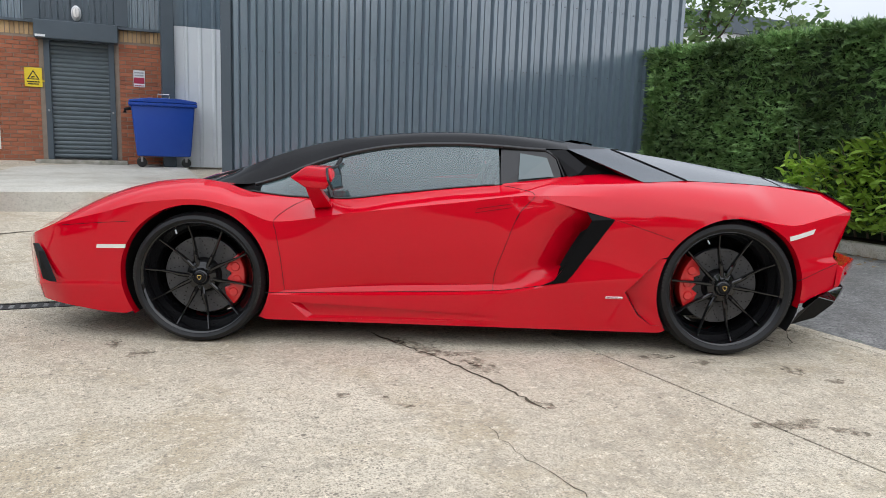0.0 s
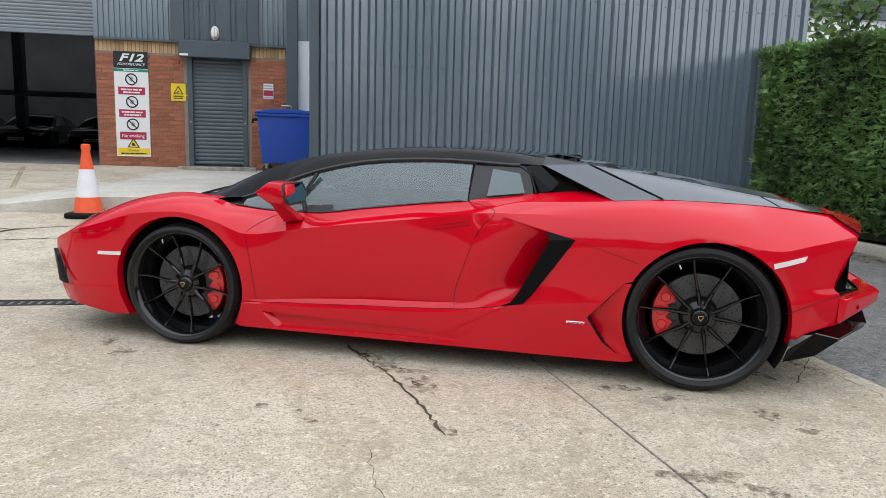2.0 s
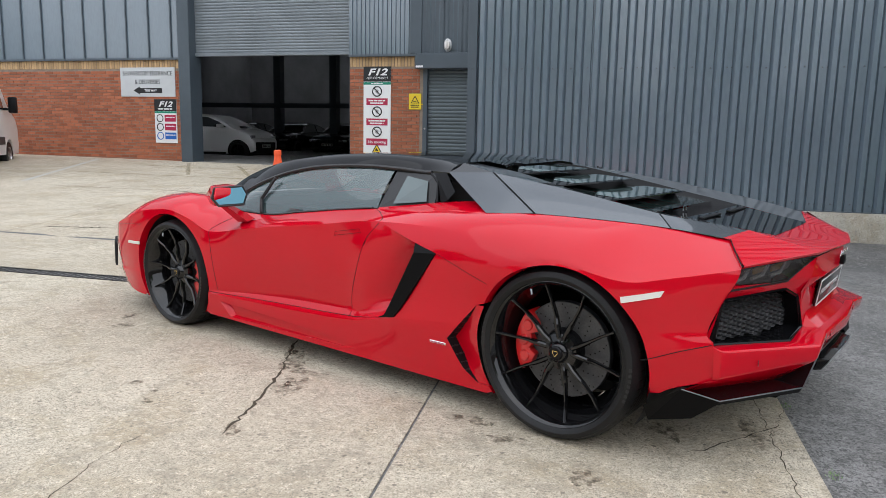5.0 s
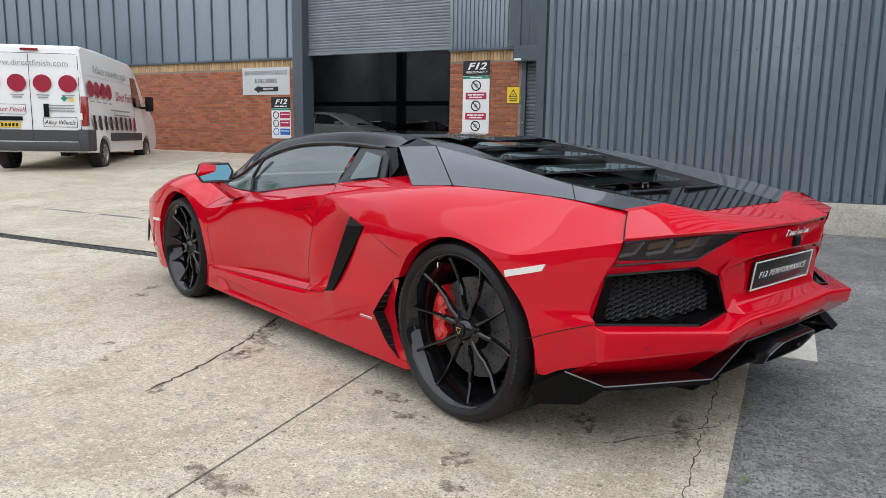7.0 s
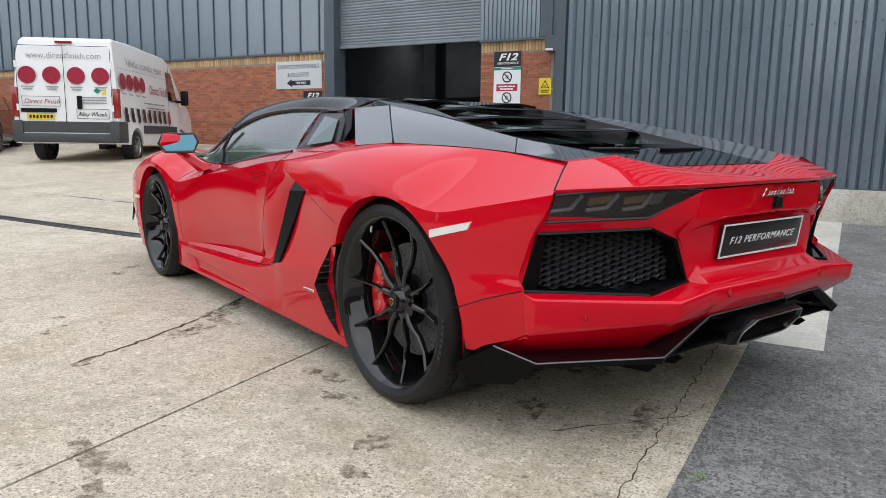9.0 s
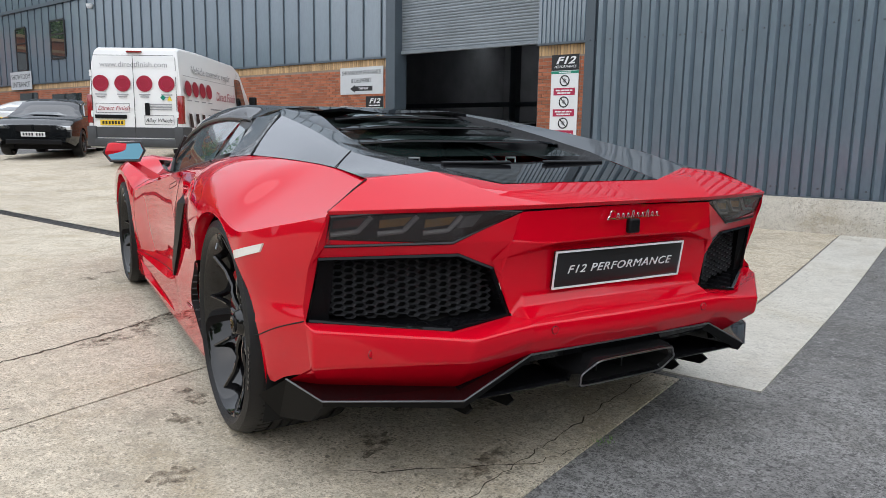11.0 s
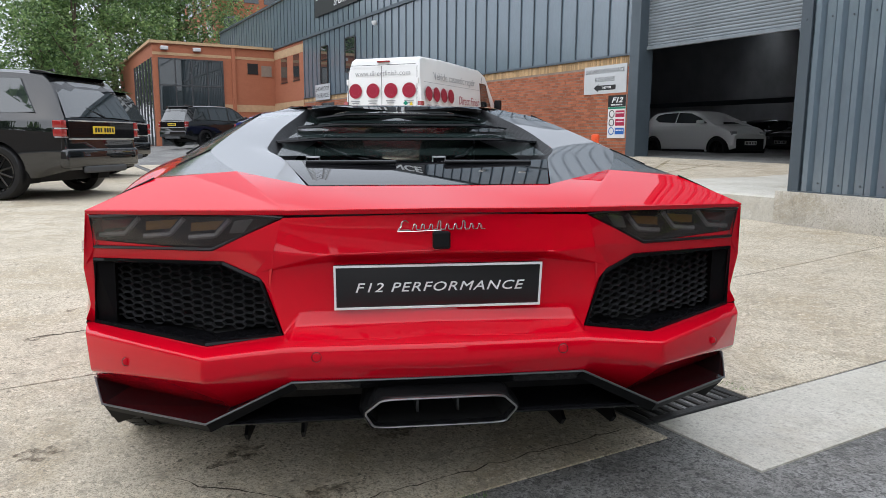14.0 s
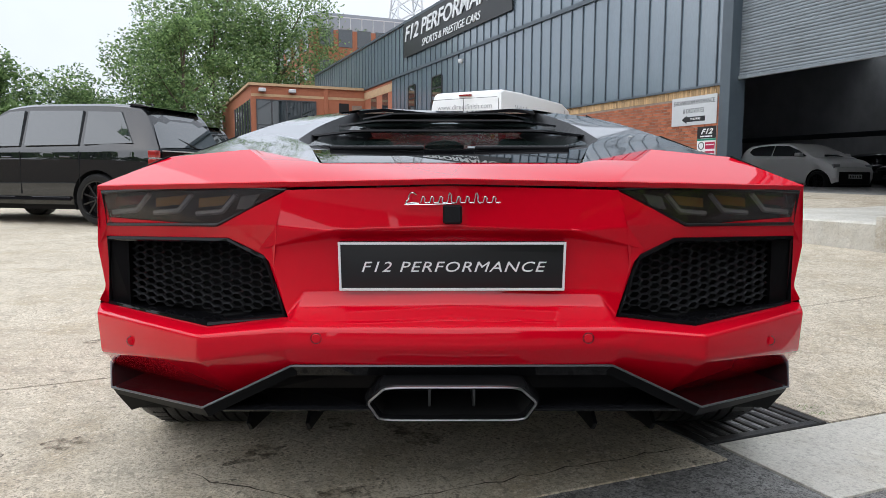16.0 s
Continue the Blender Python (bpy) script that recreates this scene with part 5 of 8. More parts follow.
for x0, z0, w0 in ((.80, 1.040, .335), (1.03, .996, .400), (1.28, .945, .470)):
    bm, top = bmesh.new(), bmesh.new()
    cols, panes = [], []
    n = 28
    for i in range(n + 1):
        f = -1 + 2 * i / n
        tip = max(0, abs(f) - .62) / .38
        back, front = x0 + .135 - .115 * tip, x0 - .075 + .07 * tip
        zz = z0 + .008 * (1 - tip) - .004 * tip
        cols.append([bm.verts.new(p) for p in ((front, f * w0, zz + .017 - .012 * tip), (back, f * w0, zz + .002), (back + .003, f * w0, zz - .004), (back - .025, f * w0, zz - .007), (front, f * w0, zz + .009 - .012 * tip))])
        if tip < .55:
            panes.append([top.verts.new((front + (back - front) * g, f * w0, zz + .0185 - .012 * tip + (.0015 - .017 + .012 * tip) * g)) for g in (.02, .35, .7, .93)])
    for a, b_ in zip(cols, cols[1:]):
        for k in range(5):
            bm.faces.new((a[k], a[(k + 1) % 5], b_[(k + 1) % 5], b_[k]))
    bm.faces.new(cols[0])
    bm.faces.new(cols[-1][::-1])
    for a, b_ in zip(panes, panes[1:]):
        for k in range(3):
            top.faces.new((a[k], a[k + 1], b_[k + 1], b_[k]))
    slat = part("louvre", bm, BLACK_GLOSS, car, "gloss black engine louvre", smooth=40)
    part("louvre_glass", top, LOUVRE_GLASS, slat, "pale tinted glass inset", smooth=40)
DECK = dict(a=(1.44, 0, .872), b=(1.44, .40, .872), c=(1.56, 0, .868), d=(1.56, .40, .880), e=(1.66, .395, .892), f=(1.66, 0, .885), g=(2.0, .305, .8395), h=(2.005, 0, .8395))
part("deck_panel", edged(faces(DECK, ["a b d c", "c d e f", "f e g h"]), .004), BLACK_GLOSS, car, smooth=25)
for y in (-.2, .2):
    part("deck_slot", box(-.004, .018, -.13, .13, -.004, .006, .003), BLACK_PLASTIC, car, m=pose(1.70, y, .886, 0, 8, 0))
    part("latch", tube([(0, -.02, 0), (0, -.02, .02), (0, .02, .02), (0, .02, 0)], .004, 6), STEEL, car, m=pose(1.5, y - .12, .875))

# ---------------------------------------------------------------- flanks: blade, shut lines, lights, mirrors
for sign in (-1, 1):
    # black side blade in the intake
    bm = bmesh.new()
    OUT = [(.612, .733, .908), (.754, .699, .940), (.552, .412, .953), (.519, .373, .953), (.397, .347, .930), (.455, .372, .946), (.492, .425, .952), (.634, .692, .946)]
    a = [bm.verts.new((x, sign * w, z)) for x, z, w in OUT]
    b_ = [bm.verts.new((x + .035, sign * (w - .12), z)) for x, z, w in OUT]
    for idx in ((0, 1, 7), (1, 2, 6, 7), (2, 3, 5, 6), (3, 4, 5)):
        bm.faces.new([a[k] for k in idx])
    for i in range(8):
        j = (i + 1) % 8
        bm.faces.new((a[i], b_[i], b_[j], a[j]))
    part("side_blade", edged(bm, .003), WING_BLACK, car, "satin black side intake blade", smooth=25)
    # black sheet behind the blade, standing in for the intake's shade
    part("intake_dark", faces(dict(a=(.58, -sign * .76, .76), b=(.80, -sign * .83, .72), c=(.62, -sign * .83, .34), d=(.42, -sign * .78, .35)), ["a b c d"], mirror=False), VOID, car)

    def on_flank(x, z, out=.0015):
        """Point on the flank at a place of the side view."""
        return (x, sign * (skin_w(x, z) + out), z)

    def line(pts, r=.0019, name="shut_line", material=VOID, n=30):
        part(name, tube([on_flank(x, z, -.0006) for x, z in spline(pts, n)], r, 5), material, car)
    line([(.205, .838), (.29, .826), (.352, .800), (.27, .70), (.20, .51), (.165, .40), (.157, .305)], n=44)
    line([(-.80, .752), (-.90, .70), (-.965, .640), (-.955, .58), (-.93, .44), (-.915, .282)], n=40)
    line([(x, along(LOW_Z, x) + .001) for x in (-1.01, -.9, -.6, -.35, -.1, .157, .28, .39)], n=40)
    line([(.76, .698), (.90, .655), (1.051, .607)], .0016)
    line([(-2.03, .583), (-1.85, .603), (-1.67, .618)], .0016)
    line([(1.715, .412), (1.743, .421), (1.84, .462), (1.945, .498)], .002)
    part("tail_gap", tube([(1.932, sign * .689, .856), (1.958, sign * .736, .832), (1.988, sign * .785, .805), (2.016, sign * .829, .783)], .0022, 5), VOID, car)
    part("panel_gap", tube([(.80, sign * .562, 1.05), (.98, sign * .672, .976), (1.157, sign * .780, .900)], .003, 5), VOID, car)
    part("panel_gap", tube([(1.63, sign * .606, .922), (1.71, sign * .688, .878)], .0016, 5), VOID, car)
    # marker reflectors
    for pts in ([(-1.845, .478), (-1.70, .482), (-1.695, .502), (-1.84, .497)], [(1.640, .620), (1.772, .656), (1.784, .681), (1.636, .643)]):
        rows = []
        for v in (-.12, 0, .33, .67, 1, 1.12):
            row = []
            for u in [-.03] + [i / 8 for i in range(9)] + [1.03]:
                uu, vv = min(max(u, 0), 1), min(max(v, 0), 1)
                (xa, za), (xb, zb) = [(p[0] + (q[0] - p[0]) * uu, p[1] + (q[1] - p[1]) * uu) for p, q in ((pts[0], pts[1]), (pts[3], pts[2]))]
                row.append(on_flank(xa + (xb - xa) * vv, za + (zb - za) * vv, .005 if u == uu and v == vv else -.003))
            rows.append(row)
        bm = patch(rows)
        part("side_marker", bm, WHITE_LENS, car, "white side marker reflector")
    # door handle flap
    bm = bmesh.new()
    H = [(.05, .706), (.235, .738), (.225, .755), (.06, .727)]
    a = [bm.verts.new(on_flank(x, z, .001)) for x, z in H]
    b_ = [bm.verts.new((p[0], p[1] - sign * .02, p[2])) for p in [on_flank(.14 + (x - .14) * .8, .731 + (z - .731) * .5) for x, z in H]]
    for i in range(4):
        j = (i + 1) % 4
        bm.faces.new((a[i], b_[i], b_[j], a[j]))
    bm.faces.new(b_)
    handle = part("door_handle", bm, RED, car)
    part("handle_gap", tube([on_flank(x, z, .0005) for x, z in H], .0010, 5, closed=True), VOID, handle)
    # flank badge, plain bars
    part("flank_badge", box(-.045, .045, -.003, .003, -.006, .006, .002), CHROME, car, m=pose(.775, sign * (on_flank(.775, .297)[1] * sign + .001), .297))
    for k in range(4):
        part("badge_bar", box(-.007, .007, -.004, .004, -.003, .003), SIGN_RED, car, m=pose(.745 + k * .02, sign * (on_flank(.775, .297)[1] * sign + .001), .297))
    # mirror
    M = dict(a=(-.875, 1.0, .862), b=(-.785, 1.02, .922), c=(-.66, 1.075, .915), d=(-.648, 1.10, .862), e=(-.69, 1.07, .812), f=(-.785, 1.03, .815), b2=(-.785, .92, .926), c2=(-.66, .905, .922), d2=(-.648, .885, .875), e2=(-.69, .915, .815), f2=(-.785, .93, .818), a2=(-.86, .955, .866))
    S = {k: (p[0], -sign * p[1], p[2]) for k, p in M.items()}
    bm = faces(S, ["a b c d e f", "a a2 b2 b", "b b2 c2 c", "c c2 d2 d", "d d2 e2 e", "e e2 f2 f", "f f2 a2 a", "a2 f2 e2 d2 c2 b2"], mirror=False)
    bmesh.ops.bevel(bm, geom=bm.edges[:], offset=.012, segments=3, profile=.5, affect="EDGES")
    mir = part("door_mirror", bm, RED, car, "red angular door mirror", smooth=50)
    tilt = lambda w, z, d: (-.652 - (z - .868) * .28 - (w - .99) * .18 + d, sign * w, z)
    part("mirror_glass", flat_lens([tilt(w, z, .004) for w, z in ((1.064, .907), (1.088, .862), (1.062, .824), (.925, .826), (.898, .874), (.913, .913))], .006), MIRROR, mir)
    part("mirror_frame", tube([tilt(w, z, .0) for w, z in ((1.070, .912), (1.096, .862), (1.067, .817), (.920, .819), (.890, .874), (.908, .919))], .007, 6, closed=True), BLACK_TRIM, mir)
    bm = bmesh.new()
    lo_, hi_ = [(-.775, .850, .700), (-.685, .850, .710), (-.685, .80, .725), (-.775, .80, .715)], [(-.80, .99, .828), (-.735, .995, .828), (-.735, .955, .828), (-.80, .95, .828)]
    a, b_ = [bm.verts.new((x, sign * w, z)) for x, w, z in lo_], [bm.verts.new((x, sign * w, z)) for x, w, z in hi_]
    for i in range(4):
        j = (i + 1) % 4
        bm.faces.new((a[i], a[j], b_[j], b_[i]))
    part("mirror_stalk", edged(bm, .006, 2), RED, mir, smooth=40)
    # head lamp and front corner intake
    part("head_lamp", faces(dict(a=(-2.28, -sign * .66, .525), b=(-2.06, -sign * .80, .632), c=(-1.86, -sign * .80, .737), d=(-2.0, -sign * .735, .672), e=(-2.2, -sign * .62, .562)), ["a b c d e"], mirror=False), SMOKE, car)
    part("front_intake", flat_lens([(-2.19, sign * .835, .475), (-2.12, sign * .885, .30), (-2.07, sign * .905, .29), (-2.145, sign * .868, .44)], .03), BLACK_PLASTIC, car)

# underside, arch liners and cabin
part("underbody", box(-2.2, 1.72, -.62, .62, .14, .19), BLACK_PLASTIC, car)
part("bulkhead", box(.5, .56, -.58, .58, .3, .83), BLACK_PLASTIC, car)
for sign in (-1, 1):
    part("bulkhead_post", box(.5, .56, min(sign * .36, sign * .58), max(sign * .36, sign * .58), .83, 1.0), BLACK_PLASTIC, car)
    part("brace_bar", tube([(.66, sign * .36, .93), (1.20, sign * .20, .885), (1.44, sign * .06, .872)], .012, 8), BLACK_GLOSS, car, smooth=50)
part("rear_window", box(.525, .531, -.36, .36, .83, 1.0), REAR_GLASS, car, "tinted rear cabin window")
part("interior_mirror", cap(lathe([(.0001, -.012), (.055, -.010), (.062, 0), (.055, .010), (.0001, .012)], 28, "x")), BLACK_PLASTIC, car, m=pose(-.62, 0, .985) @ Matrix.Diagonal((1, 1.9, .62, 1)), smooth=50)
part("bulkhead_top", box(.545, .575, -.46, .46, 1.0, 1.078), BLACK_PLASTIC, car)
for cx, cz, r in ARCHES:
    for sign in (-1, 1):
        bm = bmesh.new()
        prev = None
        for k in range(29):
            a = math.radians(-32 + 244 * k / 28)
            p = (cx + (r + .004) * math.cos(a), cz + (r + .004) * math.sin(a))
            q = (bm.verts.new((p[0], sign * .915, p[1])), bm.verts.new((p[0], sign * .56, p[1])), bm.verts.new((cx, sign * .56, cz)))
            if prev:
                bm.faces.new((prev[0], q[0], q[1], prev[1]))
                bm.faces.new((prev[1], q[1], q[2]))
            prev = q
        bmesh.ops.remove_doubles(bm, verts=bm.verts, dist=.0004)
        part("arch_liner", bm, VOID, car)
for y in (-.655, .615):
    part("door_card", box(-.95, .50, y, y + .04, .25, .80), LEATHER, car)
bm = box(-1.0, .5, -.62, .62, .19, .32)
part("cabin_floor", bm, LEATHER, car)
part("dashboard", prism([(-1.35, .55), (-.85, .55), (-.78, .66), (-.88, .755), (-1.35, .775)], -.68, .68, .02, 2), LEATHER, car, smooth=40)
for y in (-.36, .36):
    seat = part("seat", prism([(-.45, .30), (.05, .30), (.12, .33), (.30, .80), (.33, .93), (.27, .96), (.18, .92), (.05, .52), (-.02, .44), (-.42, .46)], y - .22, y + .22, .03, 2), LEATHER, car, "black leather bucket seat", smooth=50)
    part("head_restraint", box(.22, .32, y - .11, y + .11, .86, .985, .03, 3), LEATHER, seat, smooth=50)
part("seat_logo", box(-.004, .0, -.05, .05, -.04, .04), SIGN_RED, car, m=pose(.195, .36, .90, 0, -15, 0))
ring = [(.0 + .17 * math.cos(a) * .25, .36 + .17 * math.sin(a), .72 + .17 * math.cos(a)) for a in [k * math.pi / 12 for k in range(24)]]
wheel_st = part("steering_wheel", tube([(-.60 + p[0], p[1], p[2]) for p in ring], .016, 8, closed=True), LEATHER, car)
part("spoke", box(-.62, -.59, .20, .52, .70, .735, .008), LEATHER, wheel_st)


# ---------------------------------------------------------------- wheels
def wheel(cx, radius, width, rim_r, sign, caliper_at, twist):
    """Wheel with tyre, ten slim spokes in five pairs, disc and caliper; sign -1 faces -y."""
    face = .934
    m = pose(cx, sign * face, radius, 0, 0, 0 if sign < 0 else 180)
    hub = part("wheel", lathe([(rim_r - .012, width - .02), (rim_r - .03, width * .5), (rim_r - .035, .06), (rim_r - .012, .022), (rim_r + .002, .006), (rim_r + .004, -.002), (rim_r, -.004), (rim_r - .010, .004), (rim_r - .016, .02), (rim_r - .045, .07), (rim_r - .06, width * .6), (rim_r - .06, width - .02)], 72, "y"), RIM_BLACK, car, "black alloy wheel", m=m, smooth=40)
    R, W = radius, width
    prof = [(rim_r - .004, .004), (rim_r + .006, -.008), (rim_r + (R - rim_r) * .35, -.016), (rim_r + (R - rim_r) * .7, -.008), (R - .012, .008), (R - .003, .024)]
    t = .045
    while t < W - .03:
        prof += [(R, t), (R, t + .026), (R - .007, t + .027), (R - .007, t + .033)]
        t += .034
    prof += [(R - .003, W - .01), (R - .02, W + .008), (rim_r, W)]
    part("tyre", lathe(prof, 96, "y"), RUBBER, hub, smooth=30)
    # shoulder sipes: black bars whose colour stands in for the shade in grooves
    bm = bmesh.new()
    for k in range(60):
        a = 2 * math.pi * k / 60
        add(bm, box(-.0022, .0022, .032, .075, R - .0075, R + .0003), Matrix.Rotation(a, 4, "Y"))
    tagged(part("tread_groove", bm, VOID, hub), kind="stuff")
    # sidewall print as plain bars
    for k in range(2):
        for i in range(7):
            a = math.radians(160 + 180 * k + i * 3.6)
            rr = rim_r + (R - rim_r) * .55
            part("sidewall_mark", box(-.006, .006, -.0127, -.009, -.008, .008), BLACK_TRIM, hub, m=Matrix.Translation((rr * math.cos(a), 0, rr * math.sin(a))) @ Matrix.Rotation(-a + math.pi / 2, 4, "Y"))
    for pair in range(5):
        mid = math.radians(twist + 72 * pair)
        for side in (-1, 1):
            outer, root = mid + side * math.radians(17.5), mid + side * math.radians(11)
            bm = bmesh.new()
            secs = []
            for f, half, y, th in ((0, .010, .054, .026), (.20, .0105, .044, .026), (.34, .0098, .044, .024), (.45, .0070, .050, .022), (.72, .006, .040, .020), (1, .0065, .014, .018)):
                r = .045 + (rim_r - .016 - .045) * f
                ang = root + (outer - root) * min(1, f * 1.6) ** .8
                c, s_ = math.cos(ang), math.sin(ang)
                tx, tz = -s_, c
                yy = y
                secs.append([bm.verts.new((r * c + tx * half * q, yy + dy, r * s_ + tz * half * q)) for q, dy in ((-1, .006), (-.45, 0), (.45, 0), (1, .006), (.9, th), (-.9, th))])
            for a, b_ in zip(secs, secs[1:]):
                for i in range(6):
                    j = (i + 1) % 6
                    bm.faces.new((a[i], a[j], b_[j], b_[i]))
            bm.faces.new(secs[0])
            bm.faces.new(secs[-1][::-1])
            part("spoke", bm, RIM_BLACK, hub, smooth=30)
        a = mid
        part("wheel_nut", lathe([(.0001, .014), (.006, .013), (.009, .018), (.010, .035)], 10, "y"), BLACK_TRIM, hub, m=pose(.056 * math.cos(a), .034, .056 * math.sin(a)))
    part("hub_face", cap(lathe([(.03, .030), (.036, .034), (.045, .05), (.075, .060), (.08, .085)], 40, "y")), RIM_BLACK, hub, smooth=40)
    capo = part("centre_cap", cap(lathe([(.024, .022), (.029, .026), (.031, .034)], 32, "y")), BLACK_GLOSS, hub, "black centre cap with gold shield")
    part("shield", prism([(-.011, .012), (.011, .012), (.012, .002), (.0, -.014), (-.012, .002)], .0195, .023), GOLD, capo)
    part("shield_field", prism([(-.008, .009), (.008, .009), (.009, .002), (.0, -.010), (-.009, .002)], .0185, .021), BLACK_GLOSS, capo)
    disc = part("brake_disc", cap(lathe([(.09, .105), (.198, .105), (.2, .11), (.2, .138), (.198, .142), (.09, .142)], 64, "y")), DISC, hub, "drilled grey brake disc", smooth=30)
    part("disc_bell", cap(lathe([(.05, .09), (.085, .092), (.095, .11)], 40, "y")), BLACK_PLASTIC, hub, smooth=30)
    # drill holes as flat black discs, their shade given by colour
    bm = bmesh.new()
    for ring_i, rr in enumerate((.115, .135, .155, .175, .188)):
        for k in range(18):
            a = 2 * math.pi * (k + .2 * ring_i) / 18
            d = cap(lathe([(.0035, -.0008), (.0035, .0)], 6, "y"))
            add(bm, d, Matrix.Translation((rr * math.cos(a), .1047, rr * math.sin(a))))
    tagged(part("drill_hole", bm, VOID, disc), kind="stuff")
    bm = bmesh.new()
    outl = []
    for f in range(13):
        a = math.radians(caliper_at - 38 + 76 * f / 12)
        outl.append((.218 * math.cos(a), .218 * math.sin(a)))
    for f in range(12, -1, -1):
        a = math.radians(caliper_at - 34 + 68 * f / 12)
        rr = .138 + .014 * math.cos(f * math.pi / 2)
        outl.append((rr * math.cos(a), rr * math.sin(a)))
    cal = part("brake_caliper", prism(outl, .072, .17, .008, 2), CALIPER, hub, "red brake caliper", smooth=40)
    for f in (-22, 0, 22):
        a = math.radians(caliper_at + f)
        part("piston_boss", cap(lathe([(.020, .067), (.024, .072)], 20, "y")), CALIPER, cal, m=pose(.178 * math.cos(a), 0, .178 * math.sin(a)))
    part("valve", tube([(rim_r * .93 * math.cos(2.0), .012, rim_r * .93 * math.sin(2.0)), (rim_r * .86 * math.cos(2.0), .004, rim_r * .86 * math.sin(2.0))], .004, 6), STEEL, hub)
    return hub


for sign in (-1, 1):
    flip = (lambda a: a) if sign < 0 else (lambda a: 180 - a)
    wheel(-1.346, .335, .25, .286, sign, flip(-5), -98)
    wheel(1.352, .356, .33, .297, sign, flip(175), -61)

# ---------------------------------------------------------------- brickwork
def brick_material(name, color, tint):
    """Brick whose tone changes from piece to piece of a joined mesh."""
    m = mat(name, color, 0.85, vary=0.5, vscale=6, tint=tint, fine=0.25, fscale=120, bump=0.3, bscale=150)
    nt = m.node_tree
    b = nt.nodes["Principled BSDF"]
    geo, hsv, rng = nt.nodes.new("ShaderNodeNewGeometry"), nt.nodes.new("ShaderNodeHueSaturation"), nt.nodes.new("ShaderNodeMapRange")
    rng.inputs[3].default_value, rng.inputs[4].default_value = 0.72, 1.22
    nt.links.new(geo.outputs["Random Per Island"], rng.inputs[0])
    nt.links.new(rng.outputs[0], hsv.inputs["Value"])
    nt.links.new(b.inputs["Base Color"].links[0].from_socket, hsv.inputs["Color"])
    nt.links.new(hsv.outputs[0], b.inputs["Base Color"])
    return m


BRICKS = brick_material("red_bricks", (0.40, 0.135, 0.066), (0.31, 0.095, 0.05))
BRICKS_BUFF = brick_material("buff_bricks", (0.56, 0.38, 0.2), (0.46, 0.3, 0.15))


def brick_verts(verts, polys, u0, u1, z0, z1, v0, v1):
    n = len(verts)
    c = 0.004
    verts += [(u0, v1, z0), (u1, v1, z0), (u1, v1, z1), (u0, v1, z1), (u0 + c, v0, z0 + c), (u1 - c, v0, z0 + c), (u1 - c, v0, z1 - c), (u0 + c, v0, z1 - c)]
    polys += [(n + 4, n + 5, n + 6, n + 7), (n, n + 1, n + 5, n + 4), (n + 1, n + 2, n + 6, n + 5), (n + 2, n + 3, n + 7, n + 6), (n + 3, n, n + 4, n + 7)]


def brick_field(u0, u1, z0, z1, single=False, v=WV):
    """Courses of stretcher bricks; single: each an object."""
    verts, polys = [], []
    rnd = random.Random(int(u0 * 100))
    row = 0
    z = z0
    meshes = {}
    while z + 0.065 <= z1 + 0.001:
        u = u0 - (0.1125 if row % 2 else 0)
        while u < u1:
            a, b_ = max(u, u0), min(u + 0.215, u1)
            if b_ - a > 0.03:
                dv = rnd.uniform(-0.002, 0.002)
                if single:
                    key = round(b_ - a, 3)
                    if key not in meshes:
                        vs, ps = [], []
                        brick_verts(vs, ps, 0, key, 0, 0.065, 0, 0.012)
                        me = bpy.data.meshes.new("brick")
                        me.from_pydata(vs, [], ps)
                        me.materials.append(BRICK)
                        meshes[key] = me
                    share("brick", meshes[key], longb, pose(a, v - 0.001 + dv, z))
                else:
                    brick_verts(verts, polys, a, b_, z, z + 0.065, v + dv, v + 0.011)
            u += 0.225
        z += 0.075
        row += 1
    if not single:
        me = bpy.data.meshes.new("brickwork")
        me.from_pydata(verts, [], polys)
        me.materials.append(BRICKS)
        ob = new("brickwork", me)
        ob.parent = longb
        tagged(ob, kind="stuff")


def soldier_course(u0, u1, z0=2.745, h=0.215, v=WV):
    verts, polys = [], []
    rnd = random.Random(3)
    u = u0
    while u + 0.065 <= u1 + 0.01:
        brick_verts(verts, polys, u, u + 0.065, z0, z0 + h, v - 0.002 + rnd.uniform(-.002, .002), v + 0.011)
        u += 0.075
    me = bpy.data.meshes.new("soldier_course")
    me.from_pydata(verts, [], polys)
    me.materials.append(BRICKS_BUFF)
    ob = new("soldier_course", me)
    ob.parent = longb
    tagged(ob, kind="stuff")


brick_field(-5.05, -3.42, 0.46, 2.735, single=True)
brick_field(-2.1, -0.92, 0.46, 2.735)
brick_field(-33.2, -9.34, 0.30, 2.735)
for u0, u1 in ((-5.05, -3.44), (-2.08, -0.92), (-33.2, -9.34)):
    soldier_course(u0, u1)

# ---------------------------------------------------------------- small roller door with its box, lamp and step
door = thing("roller_door", "dark grey closed steel roller door with a housing box above", "roller door", BUILD)
for k in range(27):
    z = 0.56 + k * 0.0785
    bm = bmesh.new()
    prev = None
    for dz, dv in ((0, 0), (.012, -.012), (.045, -.016), (.066, -.010), (.0785, 0)):
        a, b_ = bm.verts.new((-3.25, WV + .06 + dv, z + dz)), bm.verts.new((-2.27, WV + .06 + dv, z + dz))
        if prev:
            bm.faces.new((prev[0], prev[1], b_, a))
        prev = (a, b_)
    part("slat", bm, SHUTTER_DARK, door, smooth=50)
for u in (-3.34, -2.28):
    part("guide", box(u, u + .10, WV - .035, WV + .09, .50, 2.70, .006), CLAD_TRIM, door)
